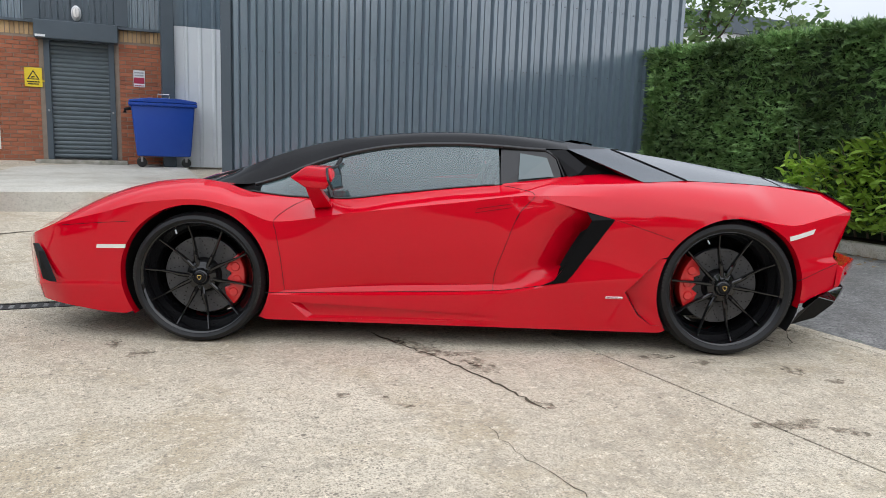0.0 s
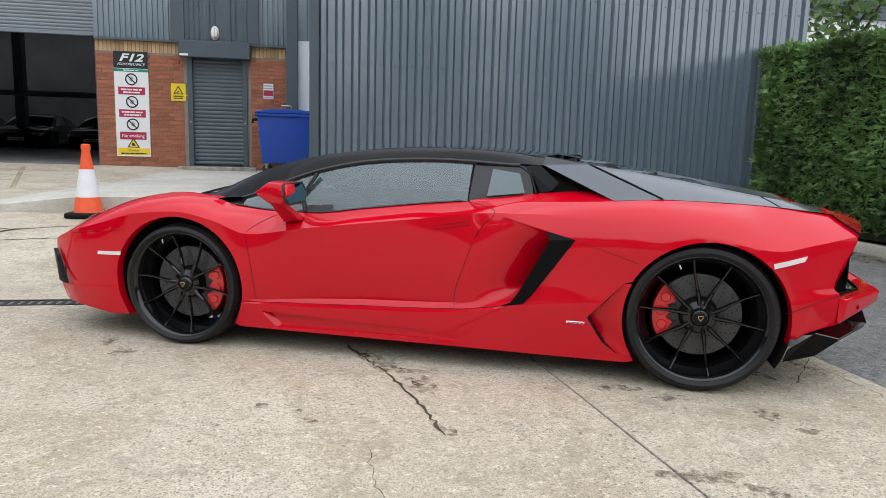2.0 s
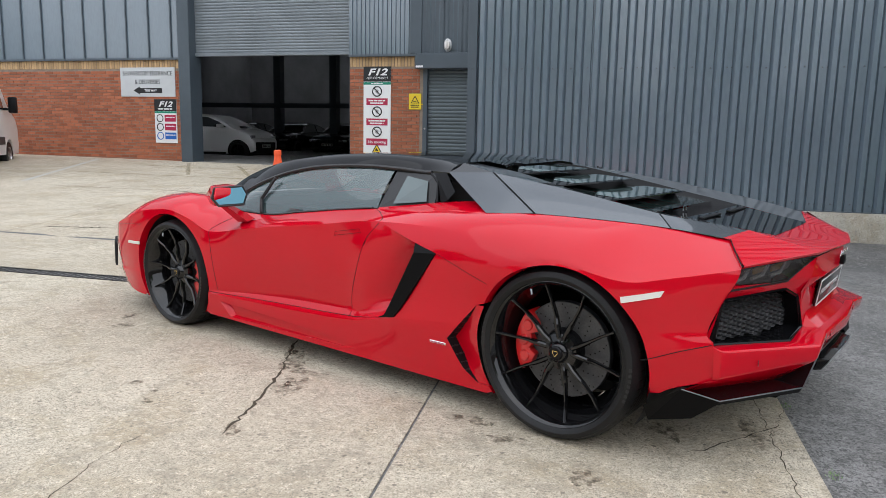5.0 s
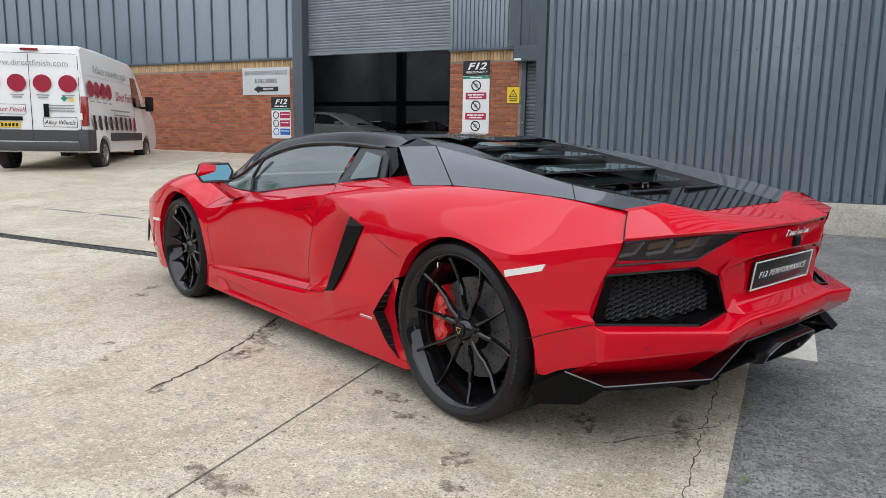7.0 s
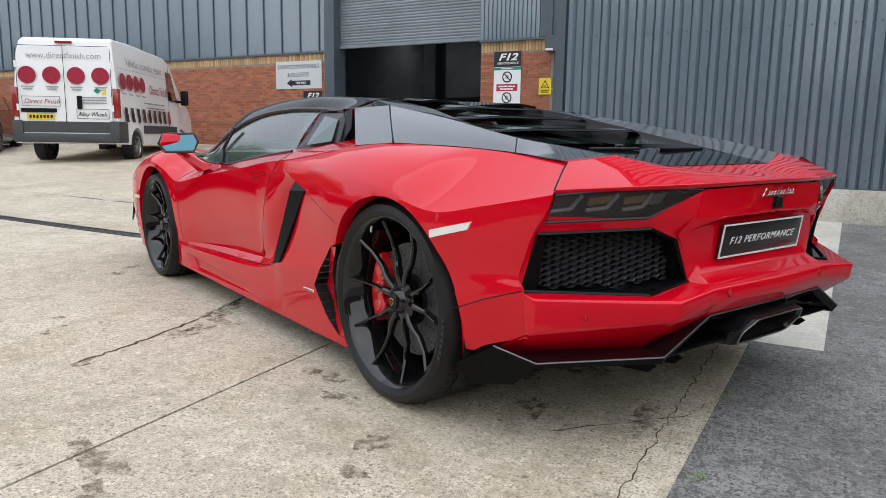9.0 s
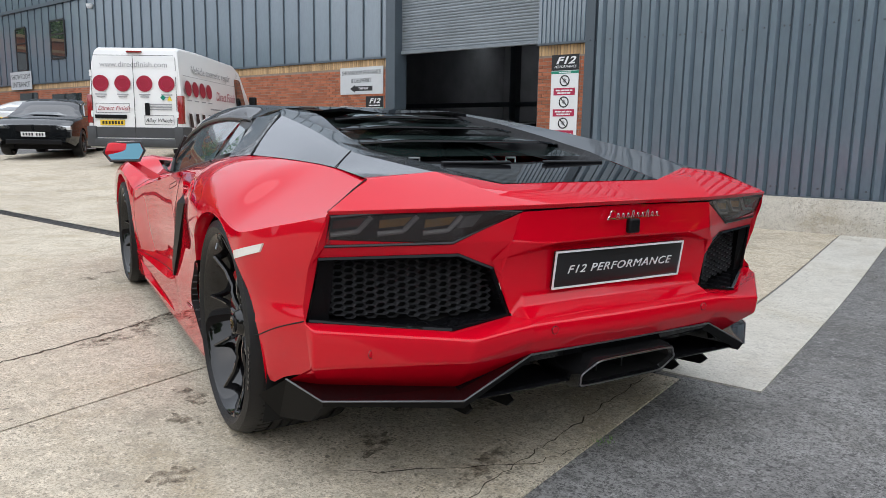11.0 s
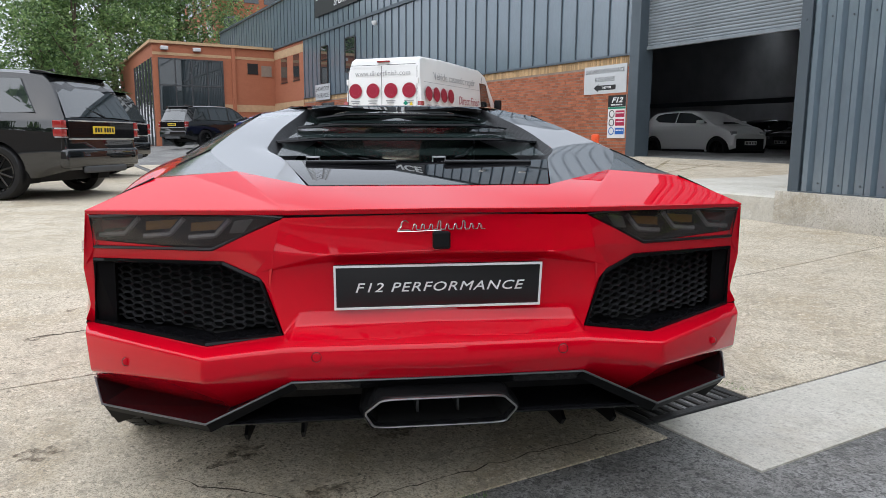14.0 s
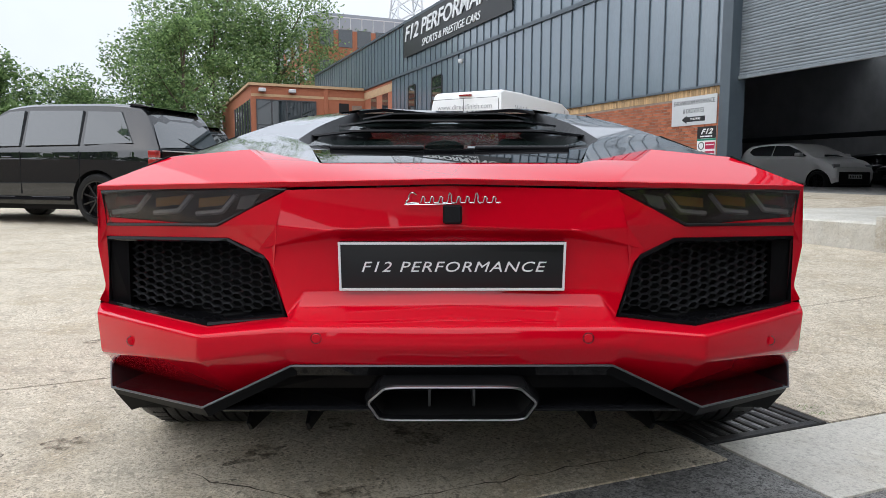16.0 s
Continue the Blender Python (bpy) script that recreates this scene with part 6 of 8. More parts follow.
part("housing", box(-3.46, -2.1, WV - .26, WV + .02, 2.68, 3.0, .012), CLAD_TRIM, door)
part("housing_label", box(-3.44, -3.28, WV - .266, WV - .26, 2.70, 2.74), WHITE_VINYL, door)
for u in (-3.30, -2.24):
    part("bolt", lathe([(.0001, -.02), (.016, -.018), (.02, 0)], 10, "y"), STEEL, door, m=pose(u + .01, WV - .036, 1.42))
step = part("door_step", box(-3.52, -2.0, WV - .38, WV - .01, .40, .535, .02, 2), STONE_STEP, m=BUILD, smooth=50)
tagged(step, "worn concrete step below the small roller door", "step")
part("cladding_panel", box(-3.36, -2.16, WV - .09, WV - .055, 3.0, 6.0), CLAD_TRIM, longb)
part("cladding_panel", box(-2.16, -1.93, WV - .12, WV - .055, 3.0, 6.0, .008), CLAD_TRIM, longb)
part("cladding_panel", box(-3.62, -3.36, WV - .12, WV - .055, 3.0, 6.0, .008), CLAD_TRIM, longb)
lamp = thing("bulkhead_lamp", "oval metal bulkhead lamp fixed above the small roller door", "wall lamp", BUILD @ pose(-2.78, WV - .09, 3.17))
oval = [(.075 * math.cos(a), (.12 if abs(math.sin(a)) > .0 else .12) * math.sin(a)) for a in [k * math.pi / 12 for k in range(24)]]
part("base", prism([(x * 1.15, z * 1.15) for x, z in oval], -.03, .0, .006), SILVER, lamp, smooth=50)
part("glass_cover", prism([(x * .8, z * .8) for x, z in oval], -.085, -.03, .02, 2), WHITE_LENS, lamp, smooth=60)
part("guard", tube([(0, -.03, .12), (0, -.095, .06), (0, -.095, -.06), (0, -.03, -.12)], .006, 6), SILVER, lamp)

# pale side door panel and dark post next to the shed
post = part("corner_post", box(-1.38, -1.16, WV - .7, WV - .05, .3, 6.0, .008), CLAD_TRIM, longb)
part("side_panel", ribbed(-1.15, 0.6, .45, 3.05, .25, .03, .025, WV - .55), PALE_PANEL, longb)
part("side_panel", box(-1.15, .6, WV - .53, WV - .5, .45, 3.05), PALE_PANEL, longb)
part("side_cladding", ribbed(-1.15, 0.2, 3.05, 6.0, .25, .03, .025, WV - .55), CLAD, longb)

# ---------------------------------------------------------------- wide roller shutter, raised half way
big = thing("roller_shutter", "wide grey steel roller shutter raised halfway over the dark doorway", "roller shutter", BUILD)
for k in range(33):
    z = 3.10 + k * .067
    bm = bmesh.new()
    prev = None
    for dz, dv in ((0, 0), (.010, -.011), (.040, -.014), (.057, -.008), (.067, 0)):
        a, b_ = bm.verts.new((-9.02, WV + .12 + dv, z + dz)), bm.verts.new((-5.06, WV + .12 + dv, z + dz))
        if prev:
            bm.faces.new((prev[0], prev[1], b_, a))
        prev = (a, b_)
    part("slat", bm, SHUTTER, big, smooth=50)
part("bottom_rail", box(-9.02, -5.06, WV + .07, WV + .15, 3.02, 3.10, .01), SHUTTER, big)

# warehouse behind the doorway
hall = thing("warehouse_hall", "dim empty warehouse hall seen through the wide doorway", "interior", BUILD, kind="structure")
part("floor", box(-22, 6, WV + .31, 36, .20, .36), CONCRETE_OLD, hall)
part("wall", box(-22, 6, 36, 36.2, .3, 7.5), DARK_INTERIOR, hall)
part("wall", box(-22.2, -22, WV + .3, 36, .3, 7.5), DARK_INTERIOR, hall)
part("wall", box(6, 6.2, WV + .3, 36, .3, 8.4), DARK_INTERIOR, hall)
# unseen roof, with two open strips added to let daylight into the hall
for v0, v1 in ((WV + .3, 12.0), (12.9, 33.0), (33.9, 36.2)):
    part("roof", box(-22.2, 6.2, v0, v1, 7.5, 7.7), DARK_INTERIOR, hall)
part("inner_wall", box(-22, -9.34, WV + .31, WV + .4, .3, 7.5), DARK_INTERIOR, hall)
for u in (-14.0, -11.4, -8.0, -5.4, -2.0):
    part("column", box(u, u + .3, 24, 24.4, .45, 7.5), CLAD_TRIM, hall)
part("rail", box(-22, 6, 23.9, 24.0, 2.4, 2.6), CLAD_TRIM, hall)


# ---------------------------------------------------------------- signs on the wall
def sign(name, label, u0, u1, z0, z1, material, v=WV - .012):
    t = thing(name, label, "sign", BUILD @ pose((u0 + u1) / 2, v, (z0 + z1) / 2))
    part("panel", box(-(u1 - u0) / 2, (u1 - u0) / 2, -.008, .008, -(z1 - z0) / 2, (z1 - z0) / 2, .002), material, t)
    return t


def strip(parent, x0, x1, z0, z1, material, name="band", out=.0105):
    return part(name, box(x0, x1, -out, -.006, z0, z1), material, parent)


def bars(parent, x0, x1, z, h, material, n, seed=1):
    """A row of plain bars for print too small to read."""
    rnd = random.Random(seed)
    x = x0
    while x < x1 - .01:
        w = min(rnd.uniform(.35, 1.0) * (x1 - x0) / n * 1.3, x1 - x)
        strip(parent, x, x + w * .86, z - h / 2, z + h / 2, material, "print_bar", .0125)
        x += w


def disc_mark(parent, x, z, r, material, ring=None):
    part("symbol_ring", tube([(x + r * math.cos(a), -.010, z + r * math.sin(a)) for a in [k * math.pi / 10 for k in range(20)]], r * .13, 5, closed=True), material, parent)
    if ring:
        part("symbol", prism([(x - r * .4, z - r * .1), (x + r * .1, z - r * .5), (x + r * .4, z + r * .2), (x - r * .1, z + r * .5)], -.0115, -.007), ring, parent)
        part("symbol_bar", tube([(x - r * .7, -.013, z + r * .7), (x + r * .7, -.013, z - r * .7)], r * .1, 5), material, parent)


def maker_mark(t, x, z, s):
    words("F12", s, WHITE_VINYL, pose(x, -.0105, z), t, "lettering", .001, shear=.3, bold=s * .03, stretch=1.5)


s1 = sign("direction_sign", "silver direction sign with black lettering and arrow on brick wall", -11.06, -9.53, 2.08, 2.77, GREY_SIGN)
words("SHOWROOM ENTRANCE", .155, SIGN_BLACK, pose(0, -.0105, .20), s1, "lettering", .001, stretch=.78)
words("& DELIVERIES", .155, SIGN_BLACK, pose(0, -.0105, .0), s1, "lettering", .001, stretch=.8)
part("arrow", prism([(-.40, -.20), (-.22, -.10), (-.22, -.14), (.40, -.14), (.40, -.26), (-.22, -.26), (-.22, -.30)], -.0105, -.007), SIGN_BLACK, s1)
words("THIS WAY", .075, WHITE_VINYL, pose(.08, -.012, -.20), s1, "lettering", .001, bold=.002)

s2 = sign("safety_sign", "small white safety sign with black header on brick wall", -10.13, -9.52, .98, 2.02, WHITE_VINYL)
strip(s2, -.305, .305, .24, .52, SIGN_BLACK)
maker_mark(s2, 0, .40, .17)
bars(s2, -.2, .2, .29, .03, WHITE_VINYL, 3, 2)
strip(s2, -.305, .305, .19, .235, SIGN_GREEN)
for k, (c, z) in enumerate(((SIGN_RED, .07), (SIGN_RED, -.14), (SIGN_BLUE, -.35))):
    strip(s2, -.03, .28, z - .08, z + .08, c)
    bars(s2, 0, .26, z + .02, .025, WHITE_VINYL, 3, k)
    disc_mark(s2, -.16, z, .085, SIGN_BLACK if k < 2 else SIGN_BLUE)

s3 = sign("safety_board", "tall white safety board with prohibition symbols on brick wall", -4.72, -4.08, .70, 2.75, WHITE_VINYL)
strip(s3, -.32, .32, .70, 1.025, SIGN_BLACK)
maker_mark(s3, 0, .90, .2)
words("PERFORMANCE", .07, WHITE_VINYL, pose(0, -.0115, .775), s3, "lettering", .001, shear=.3, stretch=1.05)
strip(s3, -.32, .32, .635, .69, SIGN_GREEN)
bars(s3, -.14, .14, .662, .022, WHITE_VINYL, 3, 7)
for k, z in enumerate((.49, .05, -.39)):
    disc_mark(s3, 0, z, .105, SIGN_BLACK, SIGN_GREY)
    strip(s3, -.25, .25, z - .30, z - .15, SIGN_RED)
    if k == 2:
        words("No smoking", .085, WHITE_VINYL, pose(0, -.0115, z - .228), s3, "lettering", .001, bold=.001)
    else:
        bars(s3, -.2, .2, z - .20, .03, WHITE_VINYL, 4, k + 20)
        bars(s3, -.16, .16, z - .255, .03, WHITE_VINYL, 3, k + 30)
strip(s3, -.30, .30, -1.0, -.86, SIGN_YELLOW)
words("Caution", .06, SIGN_BLACK, pose(0, -.0115, -.905), s3, "lettering", .001)
bars(s3, -.24, .24, -.965, .025, SIGN_BLACK, 6, 5)
part("warning_triangle", prism([(-.12, -.85), (.12, -.85), (0, -.65)], -.0105, -.007), SIGN_BLACK, s3)
part("warning_field", prism([(-.085, -.832), (.085, -.832), (0, -.69)], -.0125, -.009), SIGN_YELLOW, s3)
part("warning_mark", prism([(-.04, -.81), (.04, -.815), (.01, -.76), (-.02, -.75)], -.0135, -.011), SIGN_BLACK, s3)

s4 = sign("warning_sign", "small yellow warning sign with a black triangle on brick wall", -3.66, -3.38, 1.83, 2.17, SIGN_YELLOW)
part("warning_triangle", prism([(-.10, -.04), (.10, -.04), (0, .13)], -.0105, -.007), SIGN_BLACK, s4)
part("warning_field", prism([(-.07, -.025), (.07, -.025), (0, .095)], -.0125, -.009), SIGN_YELLOW, s4)
part("warning_mark", prism([(-.04, -.012), (.04, .0), (.01, .02), (-.03, .01)], -.0135, -.011), SIGN_BLACK, s4)
bars(s4, -.1, .1, -.08, .02, SIGN_BLACK, 4, 3)
bars(s4, -.09, .09, -.12, .02, SIGN_BLACK, 4, 4)
bracket = part("bracket", box(.14, .24, -.02, .008, -.07, -.05), SIGN_YELLOW, s4)

s5 = sign("notice", "small white and red notice on the brick wall", -1.86, -1.66, 1.93, 2.24, WHITE_VINYL)
strip(s5, -.09, .09, -.09, .02, SIGN_RED)
bars(s5, -.08, .08, .11, .02, SIGN_GREY, 3, 8)
bars(s5, -.08, .08, .06, .02, SIGN_GREY, 3, 9)
bars(s5, -.08, .08, -.13, .015, SIGN_RED, 4, 10)

s6 = sign("fascia_sign", "large dark fascia sign with raised white lettering on the upper cladding", -31.2, -19.6, 6.75, 8.46, SIGN_BLACK, WV - .06)
words("F12 PERFORMANCE", 1.0, WHITE_VINYL, pose(0, -.02, .22), s6, "lettering", .03, shear=.25, bold=.012, stretch=1.28)
words("SPORTS & PRESTIGE CARS", .46, WHITE_VINYL, pose(0, -.02, -.52), s6, "lettering", .02, shear=.25, stretch=1.2)

# ---------------------------------------------------------------- wheeled bin
wbin = thing("wheeled_bin", "large blue plastic wheeled waste bin beside the brick wall", "waste bin", BUILD @ pose(-1.42, WV - .62, .45))
bm = bmesh.new()
lo = [(-.42, -.36), (.50, -.36), (.50, .36), (-.42, .36)]
hi = [(-.50, -.42), (.58, -.42), (.58, .42), (-.50, .42)]
a, b_ = [bm.verts.new((x, y, .20)) for x, y in lo], [bm.verts.new((x, y, 1.12)) for x, y in hi]
bm.faces.new(a[::-1])
bm.faces.new(b_)
for i in range(4):
    j = (i + 1) % 4
    bm.faces.new((a[i], a[j], b_[j], b_[i]))
bmesh.ops.bevel(bm, geom=bm.edges[:], offset=.03, segments=3, profile=.5, affect="EDGES")
part("tub", bm, BIN_BLUE, wbin, smooth=45)
part("rim", box(-.54, .62, -.46, .46, 1.10, 1.16, .015), BIN_BLUE, wbin)
part("lid", prism([(-.54, 1.165), (.62, 1.165), (.60, 1.21), (.3, 1.245), (-.2, 1.245), (-.52, 1.20)], -.46, .46, .01), BIN_BLUE, wbin)
part("lid_handle", tube([(-.05, -.40, 1.24), (-.05, -.40, 1.31), (.14, -.40, 1.31), (.14, -.40, 1.24)], .012, 6), STEEL, wbin)
part("trunnion", tube([(-.50, -.2, 1.05), (-.60, -.2, 1.03), (-.60, -.2, .97)], .03, 8), BLACK_PLASTIC, wbin)
for x in (-.34, .42):
    for y in (-.28, .28):
        w_ = part("castor", cap(lathe([(.07, -.02), (.085, -.015), (.085, .015), (.07, .02)], 20, "y")), BLACK_TRIM, wbin, m=pose(x, y, .088))
        part("fork", box(x - .02, x + .02, y - .035, y + .035, .10, .21), STEEL, wbin)

# ---------------------------------------------------------------- traffic cone
cone = thing("traffic_cone", "orange traffic cone with a white reflective sleeve and black base", "traffic cone", BUILD @ pose(-3.46, 4.53, ground_z(-3.46, 4.53)))
part("base", box(-.21, .21, -.21, .21, 0, .06, .02, 2), BLACK_PLASTIC, cone, smooth=40)
part("body", cap(lathe([(.165, .055), (.150, .10), (.045, .76), (.045, .775), (.052, .78), (.050, .835), (.034, .845)], 32)), CONE_ORANGE, cone, smooth=50)
part("sleeve", lathe([(.1305, .235), (.0795, .555), (.0775, .555), (.1285, .235)], 32), CONE_WHITE, cone, smooth=50)

# ---------------------------------------------------------------- other vehicles
CAR_BLACK = mat("black_car_paint", (0.008, 0.009, 0.010), 0.3, coat=1.0, coat_rough=0.01, spec=0.0, coat_ior=1.75)
CAR_WHITE = mat("white_car_paint", (0.75, 0.75, 0.74), 0.3, coat=0.8)
CAR_BLUE = mat("blue_car_paint", (0.01, 0.02, 0.14), 0.25, coat=1.0)
PLATE_YELLOW = mat("yellow_plate", (0.72, 0.5, 0.03), 0.4)
PLATE_WHITE = mat("white_plate", (0.7, 0.7, 0.68), 0.4)
BUMPER_GREY = mat("grey_bumper_plastic", (0.055, 0.057, 0.06), 0.6, vary=0.3, vscale=4, bump=0.1, bscale=200)
LAMP_CLEAR = mat("clear_lamp", (0.55, 0.56, 0.57), 0.1, 0.3, coat=1.0)
SHADOW_GLASS = mat("tinted_window", (0.022, 0.028, 0.030), 0.04, coat=1.0, coat_rough=0.01, coat_ior=1.8)


def road_wheel(parent, x, y, r, w, spokes=10, material=None, rim=.72):
    """Simple road wheel, its face outwards on the side of y."""
    s = 1 if y > 0 else -1
    hub = part("wheel", lathe([(r * rim * .98, -.0), (r * rim, -.012), (r * rim * .93, -.008), (r * rim * .86, .05), (r * rim * .86, w)], 40, "y"), material or RIM_BLACK, parent, m=pose(x, y, r, 0, 0, 180 if s > 0 else 0), smooth=40)
    part("tyre", lathe([(r * rim, -.004), (r * (rim + .1), -.016), (r * .94, -.008), (r, .025), (r, w - .02), (r * .94, w), (r * rim, w)], 48, "y"), RUBBER, hub, smooth=40)
    for k in range(spokes):
        a = 2 * math.pi * k / spokes
        bm = box(-.014, .014, .0, .025, r * .08, r * rim * .95, .003)
        bmesh.ops.transform(bm, matrix=Matrix.Rotation(a, 4, "Y"), verts=bm.verts)
        part("spoke", bm, material or RIM_BLACK, hub)
    part("hub", cap(lathe([(.03, -.004), (.05, .004), (.055, .03)], 16, "y")), material or RIM_BLACK, hub)
    part("dark_back", cap(lathe([(r * rim * .85, .09), (r * rim * .8, .095)], 24, "y")), VOID, hub)
    return hub


def vehicle(name, label, m, paint, upper, cabin, wheels, wr, W, sill=.28, plate=None, tail=None, windows=(), lamps=(), rims=None, group=""):
    """A parked car: x forwards, wheels on z = 0. upper: outline from tail bottom over the bonnet to the nose bottom; cabin: outline of the upper part."""
    v = thing(name, label, "car", m, group)
    h = W / 2
    top = sorted(p for p in upper if p[1] > sill + .45)
    x0, x1 = min(x for x, _ in upper), max(x for x, _ in upper)
    zb, zt = min(z for _, z in cabin), max(z for _, z in cabin)
    c0, c1 = cabin[0][0], cabin[-1][0]

    def rows_at(x):
        """Half breadths and heights of the skin at station x, from the sill to the middle of the roof."""
        out = max(0.0, (abs(x) - max(wheels)) / (x1 - max(wheels)))
        w = h - .02 - .14 * out ** 2.2
        belt = along(top, x)
        lift = max(0.0, out - .55) * .25
        lo = [(w - .06, sill + lift), (w - .012, sill + .10 + lift), (w, sill + (belt - sill) * .42), (w - .004, sill + (belt - sill) * .80), (w - .03, belt - .03)]
        if c0 < x < c1:
            z = max(belt + .004, along(cabin, x))
            t = (z - belt) / (zt - zb)
            return lo + [(w - .055, belt + .004), (w - .055 - .20 * t, z - .045 * min(1, t * 3)), (w - .055 - .25 * t - .03, z - .008), (w * .45, z + .012), (0, z + .016)]
        return lo + [(w - .075, belt - .004), (w - .14, belt + .004), (w * .62, belt + .016), (w * .3, belt + .024), (0, belt + .027)]

    xs_ = sorted(set([x0 + (x1 - x0) * i / 110 for i in range(111)] + [x for x, _ in cabin[1:-1]]))
    bm = bmesh.new()
    grid = []
    R = wr * 1.13
    for x in xs_:
        r = rows_at(x)
        fine = [r[0]] + [(a[0] + (b_[0] - a[0]) * k / 4, a[1] + (b_[1] - a[1]) * k / 4) for a, b_ in zip(r[:4], r[1:5]) for k in (1, 2, 3, 4)] + r[5:]
        end = .03 if x in (xs_[0], xs_[-1]) else 0.0
        pts = [(x, -w + end, z) for w, z in fine] + [(x, w - end, z) for w, z in fine[-2::-1]]
        grid.append([bm.verts.new(p) for p in pts])
    for a, b_ in zip(grid, grid[1:]):
        for i in range(len(a) - 1):
            q = (a[i], b_[i], b_[i + 1], a[i + 1])
            mx, mz, my = sum(p.co.x for p in q) / 4, sum(p.co.z for p in q) / 4, sum(p.co.y for p in q) / 4
            if abs(my) > h * .7 and any(math.hypot(mx - cx, mz - wr) < R for cx in wheels):
                continue
            bm.faces.new(q)
    for a in (grid[0], grid[-1]):
        bm.faces.new(a)
    for p in bm.verts:
        for cx in wheels:
            d = math.hypot(p.co.x - cx, p.co.z - wr)
            if p.is_boundary and abs(d - R) < .06 and p.co.z > sill + .02:
                p.co.x, p.co.z = cx + (p.co.x - cx) * R / d, wr + (p.co.z - wr) * R / d
    part("body", bm, paint, v, smooth=32)
    for cx in wheels:
        for s in (-1, 1):
            bm = bmesh.new()
            ring = [(cx + (R + .01) * math.cos(a), wr + (R + .01) * math.sin(a)) for a in [math.pi * (-.12 + 1.24 * k / 16) for k in range(17)]]
            o, i_ = [bm.verts.new((x, s * (h - .05), z)) for x, z in ring], [bm.verts.new((x, s * (h - .34), z)) for x, z in ring]
            for k in range(16):
                bm.faces.new((o[k], o[k + 1], i_[k + 1], i_[k]))
            bm.faces.new(i_)
            part("arch_liner", bm, VOID, v)
            road_wheel(v, cx, s * (h - .03), wr, .22, 10, rims)
    def pane_w(x, z):
        """Half breadth of the glazed side, a plain taper from belt to roof."""
        out = max(0.0, (abs(x) - max(wheels)) / (x1 - max(wheels)))
        return h - .075 - .14 * out ** 2.2 - .20 * (z - along(top, x)) / (zt - zb)
    for win in windows:
        for s in (-1, 1):
            bm = bmesh.new()
            front = [bm.verts.new((x, s * (pane_w(x, z) + .022), z)) for x, z in win]
            back = [bm.verts.new((x, s * (pane_w(x, z) - .03), z)) for x, z in win]
            bm.faces.new(front)
            for i in range(len(win)):
                j = (i + 1) % len(win)
                bm.faces.new((front[i], front[j], back[j], back[i]))
            part("side_window", bm, SHADOW_GLASS, v)
    for (xa, za), (xb, zc) in (tail or ()):
        d = Vector((-(zc - za), 0, xb - xa)).normalized() * .020
        if d.z < 0:
            d = -d
        wa, wb = h - .22, h - .34
        bm = bmesh.new()
        rows = [[(xa + (xb - xa) * f + d.x, (wa + (wb - wa) * f) * g, za + (zc - za) * f + d.z - .03 * abs(g) ** 3) for g in (-1, -.8, -.4, 0, .4, .8, 1)] for f in (0, .25, .5, .75, 1)]
        part("screen", patch(rows), SHADOW_GLASS, v, smooth=60)
    for x, y, z, sx, sy, sz, mt in lamps:
        for s in (-1, 1):
            part("lamp", box(x - sx, x + sx, s * y - sy, s * y + sy, z - sz, z + sz, .015, 2), mt, v, smooth=40)
    if plate:
        x, z, mt = plate
        p = part("number_plate", box(x - .006, x + .006, -.26, .26, z - .056, z + .056, .003), mt, v)
        for k in range(7):
            yy = -.2 + k * .062 + (.03 if k > 3 else 0)
            part("plate_bar", box(x - .009 * (1 if x < 0 else -1) - .002, x - .009 * (1 if x < 0 else -1) + .002, yy - .019, yy + .019, z - .032, z + .032), SIGN_BLACK, p)
    part("underside", box(min(wheels) - .3, max(wheels) + .3, -h + .2, h - .2, sill - .08, sill + .06), BLACK_PLASTIC, v)
    return v


def at_ground(x, y, heading):
    u, v = (BUILD.inverted() @ Vector((x, y, 0))).xy
    return pose(x, y, ground_z(u, v), 0, 0, heading)


SUV_UPPER = [(-2.42, .32), (-2.47, .55), (-2.46, .80), (-2.45, 1.10), (-2.2, 1.15), (1.05, 1.14), (1.35, 1.13), (2.1, 1.05), (2.38, .98), (2.46, .8), (2.45, .45), (2.35, .30)]
SUV_CABIN = [(-2.45, 1.10), (-2.34, 1.36), (-2.17, 1.70), (-2.05, 1.775), (-1.2, 1.83), (-.2, 1.84), (.3, 1.80), (.62, 1.64), (1.28, 1.12)]
SUV_WINDOWS = [[(-2.05, 1.22), (-1.22, 1.20), (-1.22, 1.70), (-1.80, 1.68)], [(-1.12, 1.20), (-.12, 1.19), (-.12, 1.73), (-1.12, 1.71)], [(-.02, 1.19), (1.0, 1.17), (.52, 1.62), (.26, 1.72), (-.02, 1.73)]]


